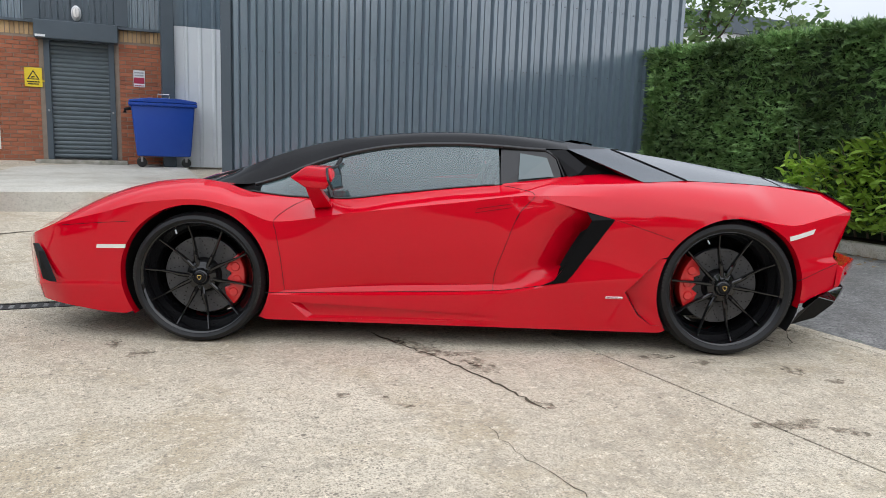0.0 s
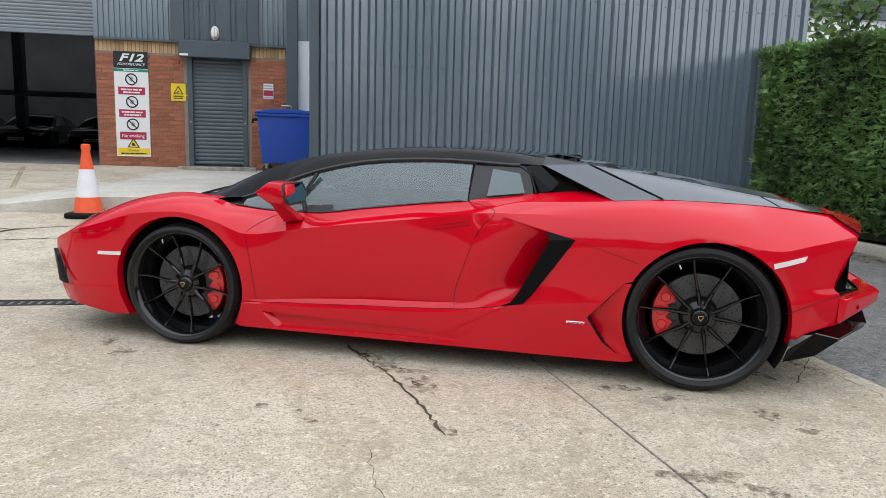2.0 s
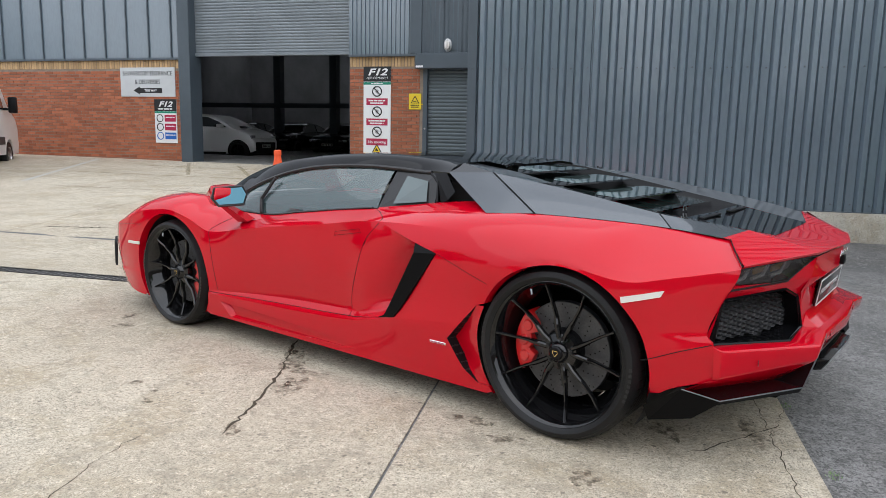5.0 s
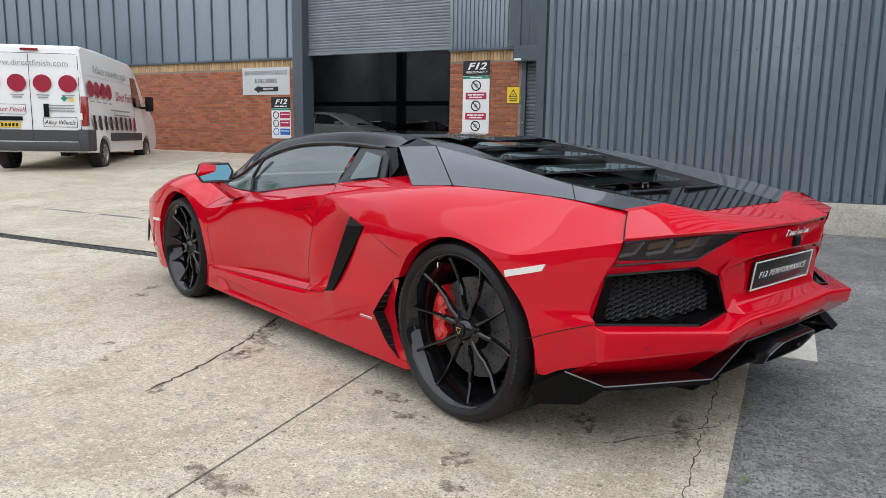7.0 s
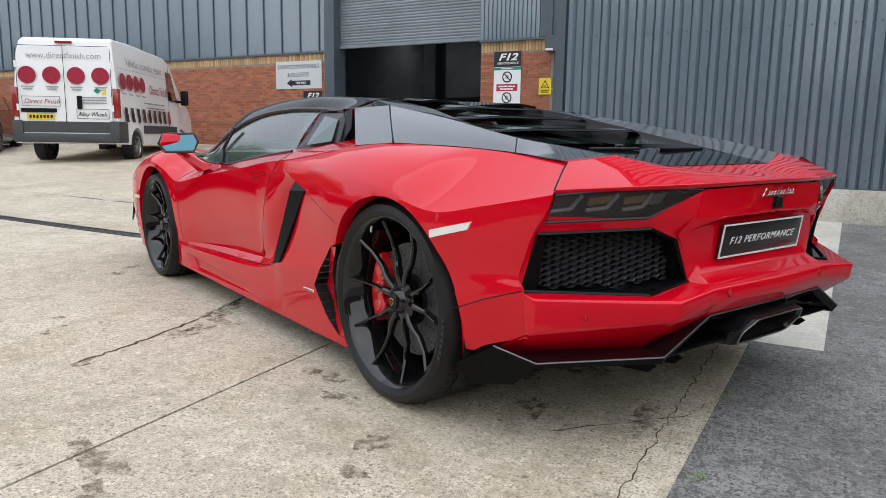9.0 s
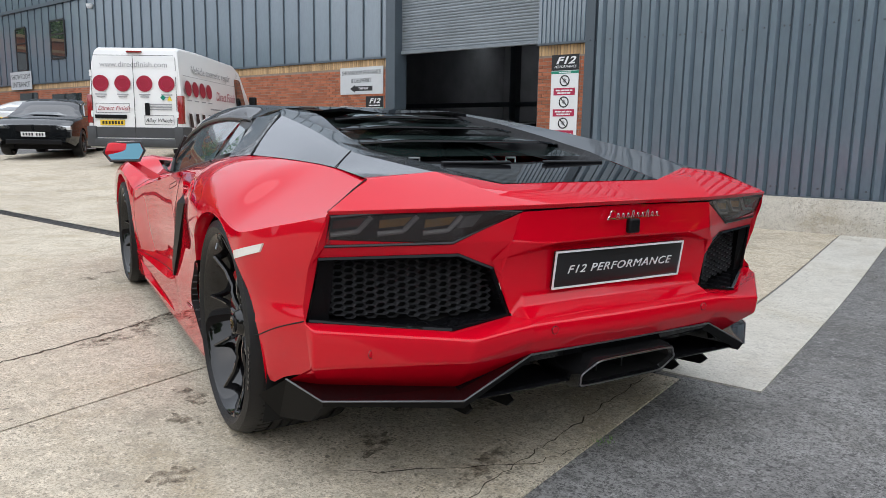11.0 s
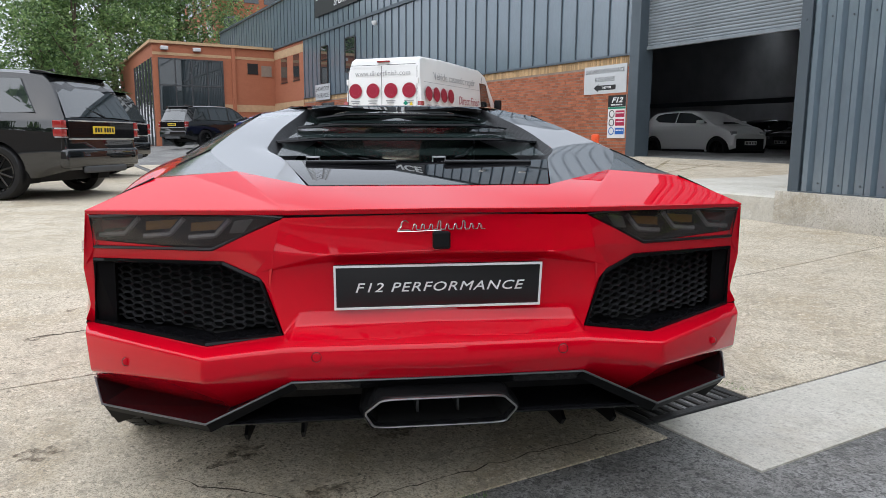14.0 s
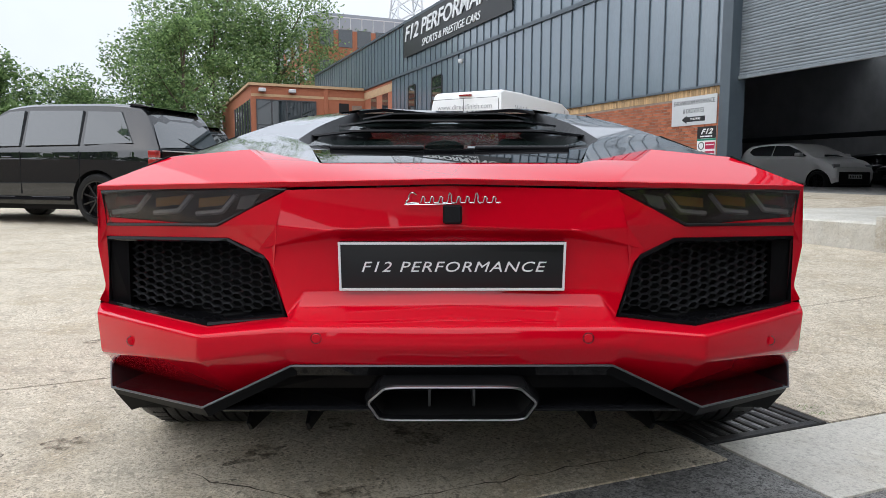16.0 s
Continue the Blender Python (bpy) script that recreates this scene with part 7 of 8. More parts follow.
def suv(m, label, group=""):
    v = vehicle("suv", label, m, CAR_BLACK, SUV_UPPER, SUV_CABIN, (-1.46, 1.46), .385, 2.0, .30, (-2.488, .98, PLATE_YELLOW), [((-2.43, 1.16), (-2.19, 1.66))], SUV_WINDOWS,
                [(-2.40, .86, 1.055, .07, .060, .055, RED_LENS), (-2.40, .86, .935, .07, .060, .055, RED_LENS), (2.36, .80, .92, .06, .14, .07, LAMP_CLEAR)], group=group)
    part("tail_spoiler", prism([(-2.27, 1.745), (-2.05, 1.80), (-1.85, 1.812), (-1.85, 1.79), (-2.05, 1.76)], -.68, .68, .006), CAR_BLACK, v)
    part("tailgate_panel", box(-2.482, -2.45, -.78, .78, .86, 1.10, .01), BLACK_GLOSS, v)
    for z in (.85, 1.105):
        part("tailgate_trim", box(-2.486, -2.46, -.76, .76, z - .008, z + .008), SILVER, v)
    part("rear_bumper", box(-2.50, -2.34, -.86, .86, .44, .72, .05, 3), CAR_BLACK, v, smooth=40)
    part("tow_cover", box(-2.51, -2.45, -.5, .5, .36, .46, .02), BUMPER_GREY, v)
    for s in (-1, 1):
        part("sill_trim", box(-1.0, 1.0, s * .985 - .02, s * .985 + .012, .36, .42, .01), BLACK_GLOSS, v)
        for z in (1.055, .935):
            part("lamp_lens", box(-2.475, -2.36, s * .865 - .075, s * .865 + .062, z - .066, z - .054, .003), LAMP_CLEAR, v)
        for x in (-1.02, .08):
            part("door_handle", box(x, x + .20, s * .985 - .01, s * .985 + .012, 1.0, 1.03, .008), CAR_BLACK, v)
        part("door_mirror", box(.70, .92, s * 1.06 - .10, s * 1.06 + .10, 1.20, 1.38, .04, 2), CAR_BLACK, v, smooth=40)
        for x in (-1.17, -.07):
            part("door_gap", box(x - .004, x + .004, s * .978 - .004, s * .978 + .004, .46, 1.10), VOID, v)
    part("rear_wiper", tube([(-2.46, -.1, 1.17), (-2.38, .25, 1.30)], .008, 5), BLACK_TRIM, v)
    part("roof_fin", prism([(-1.75, 1.83), (-1.55, 1.835), (-1.72, 1.885)], -.015, .015), CAR_BLACK, v)
    return v


suv(at_ground(-8.19, -6.27, 254), "gloss black four-wheel-drive estate parked in the yard, black wheels", "parked cars")
suv(at_ground(-30.9, -6.5, 142), "black four-wheel-drive estate parked by the glazed office", "parked cars")
suv(at_ground(-12.6, -7.25, 254), "black four-wheel-drive estate parked beyond another one", "parked cars")
SALOON_UPPER = [(-2.25, .30), (-2.33, .55), (-2.30, .93), (-2.1, 1.0), (-1.5, 1.0), (.9, .96), (1.2, .95), (1.9, .86), (2.25, .72), (2.30, .45), (2.2, .25)]
SALOON_CABIN = [(-1.95, .99), (-1.3, 1.29), (-.75, 1.42), (-.1, 1.44), (.35, 1.37), (1.2, .95)]
SALOON_WIN = [[(-1.45, 1.06), (-.52, 1.04), (-.52, 1.36), (-.95, 1.32)], [(-.44, 1.04), (.88, 1.0), (.38, 1.28), (.05, 1.37), (-.44, 1.37)]]


def saloon(name, label, m, paint, front=False, group="parked cars"):
    v = vehicle(name, label, m, paint, SALOON_UPPER, SALOON_CABIN, (-1.42, 1.42), .33, 1.84, .24, (2.335, .52, PLATE_WHITE) if front else (-2.355, .74, PLATE_YELLOW), [((-1.88, 1.03), (-1.34, 1.275)), ((.42, 1.335), (1.12, .995))], SALOON_WIN,
                [(-2.27, .66, .82, .05, .17, .055, RED_LENS), (2.20, .64, .68, .10, .16, .050, LAMP_CLEAR)], SILVER if paint is CAR_WHITE else None, group)
    part("tail_bumper", box(-2.36, -2.2, -.74, .74, .30, .42, .03, 2), BUMPER_GREY, v)
    if front:
        for s in (-1, 1):
            part("front_grille", box(2.26, 2.325, s * .20 - .17, s * .20 + .17, .58, .74, .02, 2), BLACK_PLASTIC, v)
        part("air_intake", box(2.24, 2.32, -.6, .6, .28, .40, .02), BLACK_PLASTIC, v)
    return v


saloon("saloon_car", "dark blue saloon car parked in the row by the office", at_ground(-27.9, -2.9, 141), CAR_BLUE)
saloon("saloon_car", "white saloon car parked in the row by the office", at_ground(-26.8, -.8, 141), CAR_WHITE)
saloon("saloon_car", "black saloon car parked nose out by the office", at_ground(-18.1, -.75, 345), CAR_BLACK, True)
HATCH_UPPER = [(-1.78, .30), (-1.86, .6), (-1.84, .98), (-1.65, 1.06), (.8, 1.06), (1.2, 1.02), (1.58, .90), (1.74, .74), (1.78, .42), (1.70, .22)]
HATCH_CABIN = [(-1.84, 1.02), (-1.66, 1.28), (-1.35, 1.45), (-.4, 1.50), (.15, 1.46), (.60, 1.29), (1.16, 1.03)]
HATCH_WIN = [[(-1.30, 1.24), (-1.1, 1.14), (-.42, 1.11), (-.42, 1.43), (-.95, 1.41), (-1.22, 1.36)], [(-.36, 1.11), (.88, 1.08), (.50, 1.27), (.12, 1.40), (-.36, 1.43)]]
hatch = vehicle("hatchback", "white hatchback parked inside the dim warehouse doorway", BUILD @ pose(-12.25, 16.9, .36, 0, 0, -1), CAR_WHITE, HATCH_UPPER, HATCH_CABIN, (-1.28, 1.28), .33, 1.8, .24, (1.80, .5, PLATE_WHITE), [((-1.80, 1.08), (-1.64, 1.29)), ((.62, 1.26), (1.10, 1.06))], HATCH_WIN, [(1.62, .64, .78, .1, .12, .06, LAMP_CLEAR), (-1.78, .7, .88, .06, .12, .08, RED_LENS)], RIM_BLACK, "warehouse cars")
part("front_grille", box(1.66, 1.79, -.62, .62, .27, .64, .03, 2), BLACK_PLASTIC, hatch)
for sy in (-1, 1):
    part("door_mirror", box(.62, .80, sy * .95 - .09, sy * .95 + .09, 1.06, 1.18, .03, 2), CAR_WHITE, hatch, smooth=40)
    part("sill_trim", box(-.85, .85, sy * .872 - .02, sy * .872 + .012, .22, .30, .008), BLACK_PLASTIC, hatch)
for k, (u, v, h) in enumerate(((-16.2, 25.3, -90), (-13.65, 25.3, -92), (-11.1, 25.3, -89), (-8.6, 25.3, -90))):
    saloon("saloon_car", "black car parked nose out inside the dim warehouse", BUILD @ pose(u, v, .36, 0, 0, h), CAR_BLACK, True, "warehouse cars")

# ---------------------------------------------------------------- white panel van
van = thing("panel_van", "white high-roof panel van with maroon lettering, parked by the wall", "van", at_ground(-12.45, .5, 147.6) @ Matrix.Diagonal((1, 1, .97, 1)))
VH = [(-0.0, .40), (-.02, .62), (0.0, 1.2), (.04, 2.2), (.10, 2.46), (.22, 2.52), (1.2, 2.54), (3.6, 2.50), (3.95, 2.36), (4.55, 1.55), (5.25, 1.22), (5.42, 1.0), (5.45, .6), (5.35, .38)]
low = list(VH)
for cx in (4.45, 1.02):
    for k in range(11):
        a = math.pi * k / 10
        low.append((cx + .40 * math.cos(a), max(.38, .34 + .40 * math.sin(a))))
bm = bmesh.new()
rings = []
for s, w0 in ((-1, 1.0), (-1, .96), (1, .96), (1, 1.0)):
    ring = []
    for x, z in low:
        w = w0 - .13 * max(0, (z - 1.0) / 1.5) ** 1.6
        lift = 0 if w0 < 1 else -.0
        ring.append(bm.verts.new((x + (.025 if w0 == 1.0 and x < .3 else 0), s * w, z - (.03 if w0 == 1.0 and z > 2.3 else 0))))
    rings.append(ring)
n = len(low)
for a, b_ in zip(rings, rings[1:]):
    for i in range(n):
        j = (i + 1) % n
        bm.faces.new((a[i], a[j], b_[j], b_[i]))
for ring in (rings[0], rings[-1]):
    f = bm.faces.new(ring)
    bmesh.ops.triangulate(bm, faces=[f])
part("body", bm, WHITE_PAINT, van, smooth=30)
for s in (-1, 1):
    part("tail_lamp", box(-.03, .12, s * .95 - .055, s * .95 + .055, .92, 1.52, .02, 2), RED_LENS, van, smooth=40)
    part("corner_bumper", box(-.06, .45, s * .92 - .10, s * .92 + .10, .42, .86, .03, 2), BUMPER_GREY, van, smooth=40)
    part("rear_door_seam", box(-.026, -.018, s * .885 - .004, s * .885 + .004, .65, 2.3), VOID, van)
    for z in (1.05, 1.9):
        part("hinge", box(-.035, 0, s * .90 - .02, s * .90 + .02, z, z + .13, .005), WHITE_PAINT, van)
    for cx in (4.45, 1.02):
        road_wheel(van, cx, s * .985, .34, .22, 8, STEEL, .62)
    part("cab_window", faces(dict(a=(3.55, s * .955, 1.45), b=(4.55, s * .965, 1.42), c=(4.25, s * .93, 1.86), d=(3.98, s * .90, 2.16), e=(3.55, s * .895, 2.16)), ["a b c d e"], mirror=False), SHADOW_GLASS, van)
    part("door_mirror", box(4.18, 4.32, s * 1.16 - .09, s * 1.16 + .09, 1.36, 1.74, .03, 2), BLACK_PLASTIC, van, smooth=40)
    part("mirror_arm", box(4.2, 4.27, s * 1.02 - .08, s * 1.02 + .08, 1.42, 1.48), BLACK_PLASTIC, van)
    part("side_moulding", box(1.5, 4.0, s * 1.0 - .012, s * 1.0 + .01, .62, .80, .006), BUMPER_GREY, van)
part("bumper_step", box(-.07, .3, -.86, .86, .42, .60, .03, 2), BUMPER_GREY, van, smooth=40)
part("door_trim", box(-.028, -.015, -.86, .86, .62, .84), BUMPER_GREY, van)
part("door_split", box(-.028, -.018, -.004, .004, .62, 2.32), VOID, van)
part("seam", box(-.02, .0, -.84, .84, 2.335, 2.343), VOID, van)
part("brake_lamp", box(.03, .08, -.16, .16, 2.40, 2.44, .008), RED_LENS, van)
part("plate_shelf", box(-.04, -.015, .17, .84, 1.02, 1.10, .006), BLACK_PLASTIC, van)
vp = part("number_plate", box(-.034, -.022, .22, .74, .88, .99, .003), PLATE_YELLOW, van)
for k in range(7):
    part("plate_bar", box(-.038, -.03, .255 + k * .066, .295 + k * .066, .905, .965), SIGN_BLACK, vp)
part("door_handle", box(-.045, -.015, -.32, -.22, 1.10, 1.36, .015, 2), BLACK_PLASTIC, van)


def on_rear(x, z):
    """x to the right as seen from behind the van."""
    return pose(-.022 + .028 * max(0, (z - 1.2)) , -x, z, 0, 0, -90)


words("www.directfinish.com", .165, SIGN_GREY, on_rear(0, 2.15), van, "lettering", .001, stretch=.98)
words("Direct Finish", .13, MAROON, on_rear(-.45, 1.235), van, "lettering", .001, shear=.35, stretch=1.0)
words("Alloy Wheels", .12, SIGN_BLACK, on_rear(.50, .99), van, "lettering", .001, shear=.3, stretch=.85)
for x0, x1, z0, z1 in ((-.82, -.10, 1.14, 1.34), (.20, .82, .90, 1.10)):
    for a, b_, c, d in ((x0, x1, z0, z0 + .008), (x0, x1, z1 - .008, z1), (x0, x0 + .008, z0, z1), (x1 - .008, x1, z0, z1)):
        part("frame_line", box(a, b_, -.001, .001, c, d), SIGN_BLACK, van, m=pose(-.0225, 0, 0, 0, 0, -90))
for k in range(4):
    x = -.70 + .46 * k
    bm = cap(lathe([(.17, 0), (.168, -.002)], 32, "y"))
    part("vinyl_disc", bm, MAROON, van, m=on_rear(x, 1.76) @ pose(0, -.001, 0))
    part("disc_pattern", tube([(.10 * math.cos(a), -.003, .10 * math.sin(a)) for a in [j * math.pi / 8 for j in range(16)]], .006, 4, closed=True), SIGN_RED, van, m=on_rear(x, 1.76))
    for j in range(2):
        part("print_bar", box(-.12 + .03 * j, .12 - .03 * j, -.001, .001, -.012, .012), SIGN_GREY, van, m=on_rear(x, 1.53 - .05 * j))
for j in range(3):
    part("print_bar", box(-.26, .26, -.001, .001, -.012, .012), SIGN_GREY, van, m=on_rear(.52, 1.33 - .055 * j))
part("diamond", prism([(-.06, 0), (0, .06), (.06, 0), (0, -.06)], -.001, .001), SIGN_GREEN, van, m=on_rear(.60, 1.47))
part("warning_label", prism([(-.05, -.05), (.05, -.05), (0, .05)], -.001, .001), SIGN_YELLOW, van, m=on_rear(.74, 1.46))


def on_side(x, z):
    """On the right flank, x forwards from the tail, reading towards the front."""
    return pose(x, -(1.0 - .13 * max(0, (z - 1.0) / 1.5) ** 1.6) - .003, z, -math.degrees(math.atan(.13 * 1.6 / 1.5 * max(0, (z - 1.0) / 1.5) ** .6)))


words("Vehicle cosmetic repair", .25, SIGN_GREY, on_side(1.95, 2.12), van, "lettering", .001, stretch=1.02)
words("Direct Finish", .30, MAROON, on_side(2.7, 1.62), van, "lettering", .001, shear=.35, stretch=.85)
for k in range(4):
    part("vinyl_disc", cap(lathe([(.17, 0), (.168, -.002)], 32, "y")), MAROON, van, m=on_side(.42 + .40 * k, 1.70))
    part("print_bar", box(-.12, .12, -.001, .001, -.012, .012), SIGN_GREY, van, m=on_side(.42 + .40 * k, 1.44))
for j in range(2):
    part("print_bar", box(-.7 + .2 * j, .75, -.001, .001, -.016, .016), SIGN_GREY, van, m=on_side(2.3, 1.30 - .10 * j))
part("belt_line", box(.2, 3.5, -.001, .001, -.004, .004), SIGN_GREY, van, m=on_side(0, 1.96))
for k in range(9):
    part("stripe", prism([(0, 0), (.16, 0), (.06, .30), (-.10, .30)], -.001, .001), SIGN_BLACK if k < 8 else MAROON, van, m=on_side(.42 + .37 * k, .86))
part("side_door_seam", box(3.46, 3.468, -.003, .003, .6, 2.3), VOID, van, m=pose(0, -.985, 0))

# ---------------------------------------------------------------- offices at the far end
office = thing("office_block", "two-storey red brick office with buff bands and dark glazing", "building", BUILD, kind="structure")
OU = -38.4
BRICK_FAR = mat("far_red_brick", (0.40, 0.145, 0.075), 0.85, vary=0.5, vscale=3, tint=(0.33, 0.11, 0.06), fine=0.35, fscale=25, stretch=(1, 1, 3))
BUFF_FAR = mat("far_buff_brick", (0.52, 0.35, 0.2), 0.85, vary=0.4, vscale=4, fine=0.2, fscale=25)
part("wall", box(-38.4, -33.2, WV - .01, WV + .25, 2.97, 5.95), BRICK_FAR, office)
part("wall", box(-38.4, -33.2, WV - .012, WV + .006, .2, 2.97), BRICK_FAR, office)
for z in (2.45, 5.35):
    part("band", box(-38.4, -33.2, WV - .03, WV - .011, z, z + .42), BUFF_FAR, office)
for u0, u1 in ((-37.1, -36.0), (-34.9, -33.9)):
    part("window", box(u0, u1, WV - .02, WV - .005, 3.98, 5.32), SHADOW_GLASS, office)
    part("window_frame", box(u0 - .06, u1 + .06, WV - .035, WV - .018, 3.92, 3.98), BLACK_TRIM, office)
# wing that stands forward
part("wall", box(-55, OU, 4.2, 10.9, .1, 5.9), BRICK_FAR, office)
part("roof_edge", box(-55.2, OU + .15, 4.05, 10.9, 5.9, 6.05), BUFF_FAR, office)
part("band", box(OU, OU + .02, 7.2, 10.88, 2.35, 2.75), BUFF_FAR, office)
part("band", box(OU, OU + .02, 4.2, 10.88, 5.3, 5.45), BUFF_FAR, office)
part("pier", box(OU, OU + .12, 8.4, 8.6, .1, 5.9), BRICK_FAR, office)
for u0, u1, v0, v1 in ((OU + .002, OU + .03, 4.5, 7.9), (-46, OU - .4, 4.17, 4.198)):
    part("glazing", box(u0, u1, v0, v1, .4, 5.15), SHADOW_GLASS, office)
for k in range(5):
    v = 4.5 + k * .85
    part("mullion", box(OU + .03, OU + .08, v - .03, v + .03, .4, 5.15), BUMPER_GREY, office)
for z in (.4, 2.3, 3.7, 5.12):
    part("transom", box(OU + .03, OU + .08, 4.5, 7.9, z - .03, z + .03), BUMPER_GREY, office)
for k in range(7):
    u = -46 + k * 1.25
    part("mullion", box(u - .03, u + .03, 4.12, 4.17, .4, 5.15), BUMPER_GREY, office)
part("vent", box(OU + .02, OU + .05, 9.3, 9.9, 4.5, 5.1), BLACK_TRIM, office)
part("vent", box(OU + .02, OU + .05, 10.1, 10.7, 4.4, 5.0), MORTAR, office)
for v in (4.6, 6.3):
    part("floodlight", box(OU + .05, OU + .35, v, v + .4, 5.55, 5.75, .03), SILVER, office)
# windows in the cladding, small sign over the showroom entrance
for u0, u1, z0, z1 in ((-30.5, -29.6, 3.55, 5.25), (-27.3, -26.2, 3.9, 5.3)):
    w_ = thing("window_frame", "narrow dark-framed window in the grey cladding", "window", BUILD, kind="structure")
    part("pane", box(u0, u1, WV - .06, WV - .035, z0, z1), SHADOW_GLASS, w_)
    for a, b_, c, d in ((u0 - .06, u0, z0, z1), (u1, u1 + .06, z0, z1), (u0, u1, z0 - .06, z0), (u0, u1, z1, z1 + .06), (u0, u1, z0 + (z1 - z0) * .62, z0 + (z1 - z0) * .66)):
        part("frame_bar", box(a, b_, WV - .075, WV - .02, c, d), BLACK_TRIM, w_)
es = sign("entrance_sign", "small grey sign over the showroom entrance", -31.2, -29.2, 2.75, 3.5, GREY_SIGN, WV - .1)
words("SHOWROOM", .3, SIGN_BLACK, pose(0, -.0105, .15), es, "lettering", .001, stretch=1.0)
words("ENTRANCE", .3, SIGN_BLACK, pose(0, -.0105, -.17), es, "lettering", .001, stretch=1.1)
part("entrance_door", box(-30.6, -28.9, WV - .03, WV - .004, .3, 2.6), SHADOW_GLASS, longb)
part("entrance_window", box(-27.6, -25.2, WV - .03, WV - .004, 1.0, 2.5), SHADOW_GLASS, longb)
for u, z in ((-24.0, 5.6), (-15.6, 6.9), (-13.4, 6.5)):
    cam_t = thing("security_camera", "small white security camera on the cladding", "camera", BUILD @ pose(u, WV - .1, z))
    part("dome", lathe([(.0001, -.12), (.09, -.09), (.12, 0), (.12, .06), (.0001, .08)], 16), WHITE_PAINT, cam_t, smooth=60)
    part("arm", box(-.03, .03, 0, .12, .02, .08), WHITE_PAINT, cam_t)
# distant buildings
white_b = part("distant_building", box(8.5, 30, 21, 30, 0, 6.4), WHITE_PAINT, m=BUILD)
tagged(white_b, "white rendered building beyond the hedge", "building", kind="structure")
part("roof_edge", box(8.4, 30.2, 20.8, 30.2, 6.4, 7.2), CLAD_TRIM, white_b)
far_b = thing("distant_block", "brick and glass office block with a railed roof far behind", "building", BUILD, kind="structure")
part("wall", box(-95, -66, 14, 30, 0, 15), BRICK_FAR, far_b)
part("roof_store", box(-92, -70, 15, 28, 15, 17.5), CLAD_LIGHT, far_b)
for z in (4, 7.2, 10.4, 13.4):
    for k in range(8):
        part("window", box(-66.02, -65.95, 14.5 + k * 1.9, 15.9 + k * 1.9, z, z + 1.7), SHADOW_GLASS, far_b)
        if k < 6:
            part("window", box(-94 + k * 4.6, -91.5 + k * 4.6, 13.95, 14.02, z, z + 1.7), SHADOW_GLASS, far_b)
for k in range(14):
    part("rail_post", box(-66.2, -66.1, 14.2 + k * 1.15, 14.26 + k * 1.15, 15, 16.3), SILVER, far_b)
part("rail", box(-66.2, -66.1, 14, 30, 16.25, 16.33), SILVER, far_b)
mast = thing("lattice_mast", "grey steel lattice mast rising behind the roof", "mast", BUILD @ pose(-77, 27.4, 15))
for sx, sy in ((-1, -1), (1, -1), (1, 1), (-1, 1)):
    part("leg", tube([(2 * sx, 2 * sy, 0), (.6 * sx, .6 * sy, 14)], .12, 5), SILVER, mast)
for k in range(8):
    z0, z1 = k * 1.75, (k + 1) * 1.75
    r0, r1 = 2 - 1.4 * z0 / 14, 2 - 1.4 * z1 / 14
    for (ax, ay), (bx, by) in (((-1, -1), (1, -1)), ((1, -1), (1, 1)), ((1, 1), (-1, 1)), ((-1, 1), (-1, -1))):
        part("brace", tube([(r0 * ax, r0 * ay, z0), (r1 * bx, r1 * by, z1)], .06, 4), SILVER, mast)
        part("brace", tube([(r0 * bx, r0 * by, z0), (r1 * ax, r1 * ay, z1)], .06, 4), SILVER, mast)
far_shed = part("distant_shed", box(-36, -27, -15, -9.3, 0, 3.6), MORTAR, m=BUILD)
tagged(far_shed, "low brick outbuilding with a dark roof at the yard's end", "shed", kind="structure")
part("roof", box(-36.2, -26.8, -15.2, -9.1, 3.6, 3.9), CLAD_TRIM, far_shed)

# plain unseen walls, added to close the yard behind the camera
close_w = part("wall_opposite", box(-26, 26, -19, -18.5, 0, 3.6), MORTAR, m=BUILD)
tagged(close_w, "plain rendered wall added out of view on the yard's far side", "wall", kind="structure")
close_e = part("wall_end", box(27, 27.5, -18.5, 20, 0, 3.2), MORTAR, m=BUILD)
tagged(close_e, "plain rendered wall added out of view at the yard's end", "wall", kind="structure")

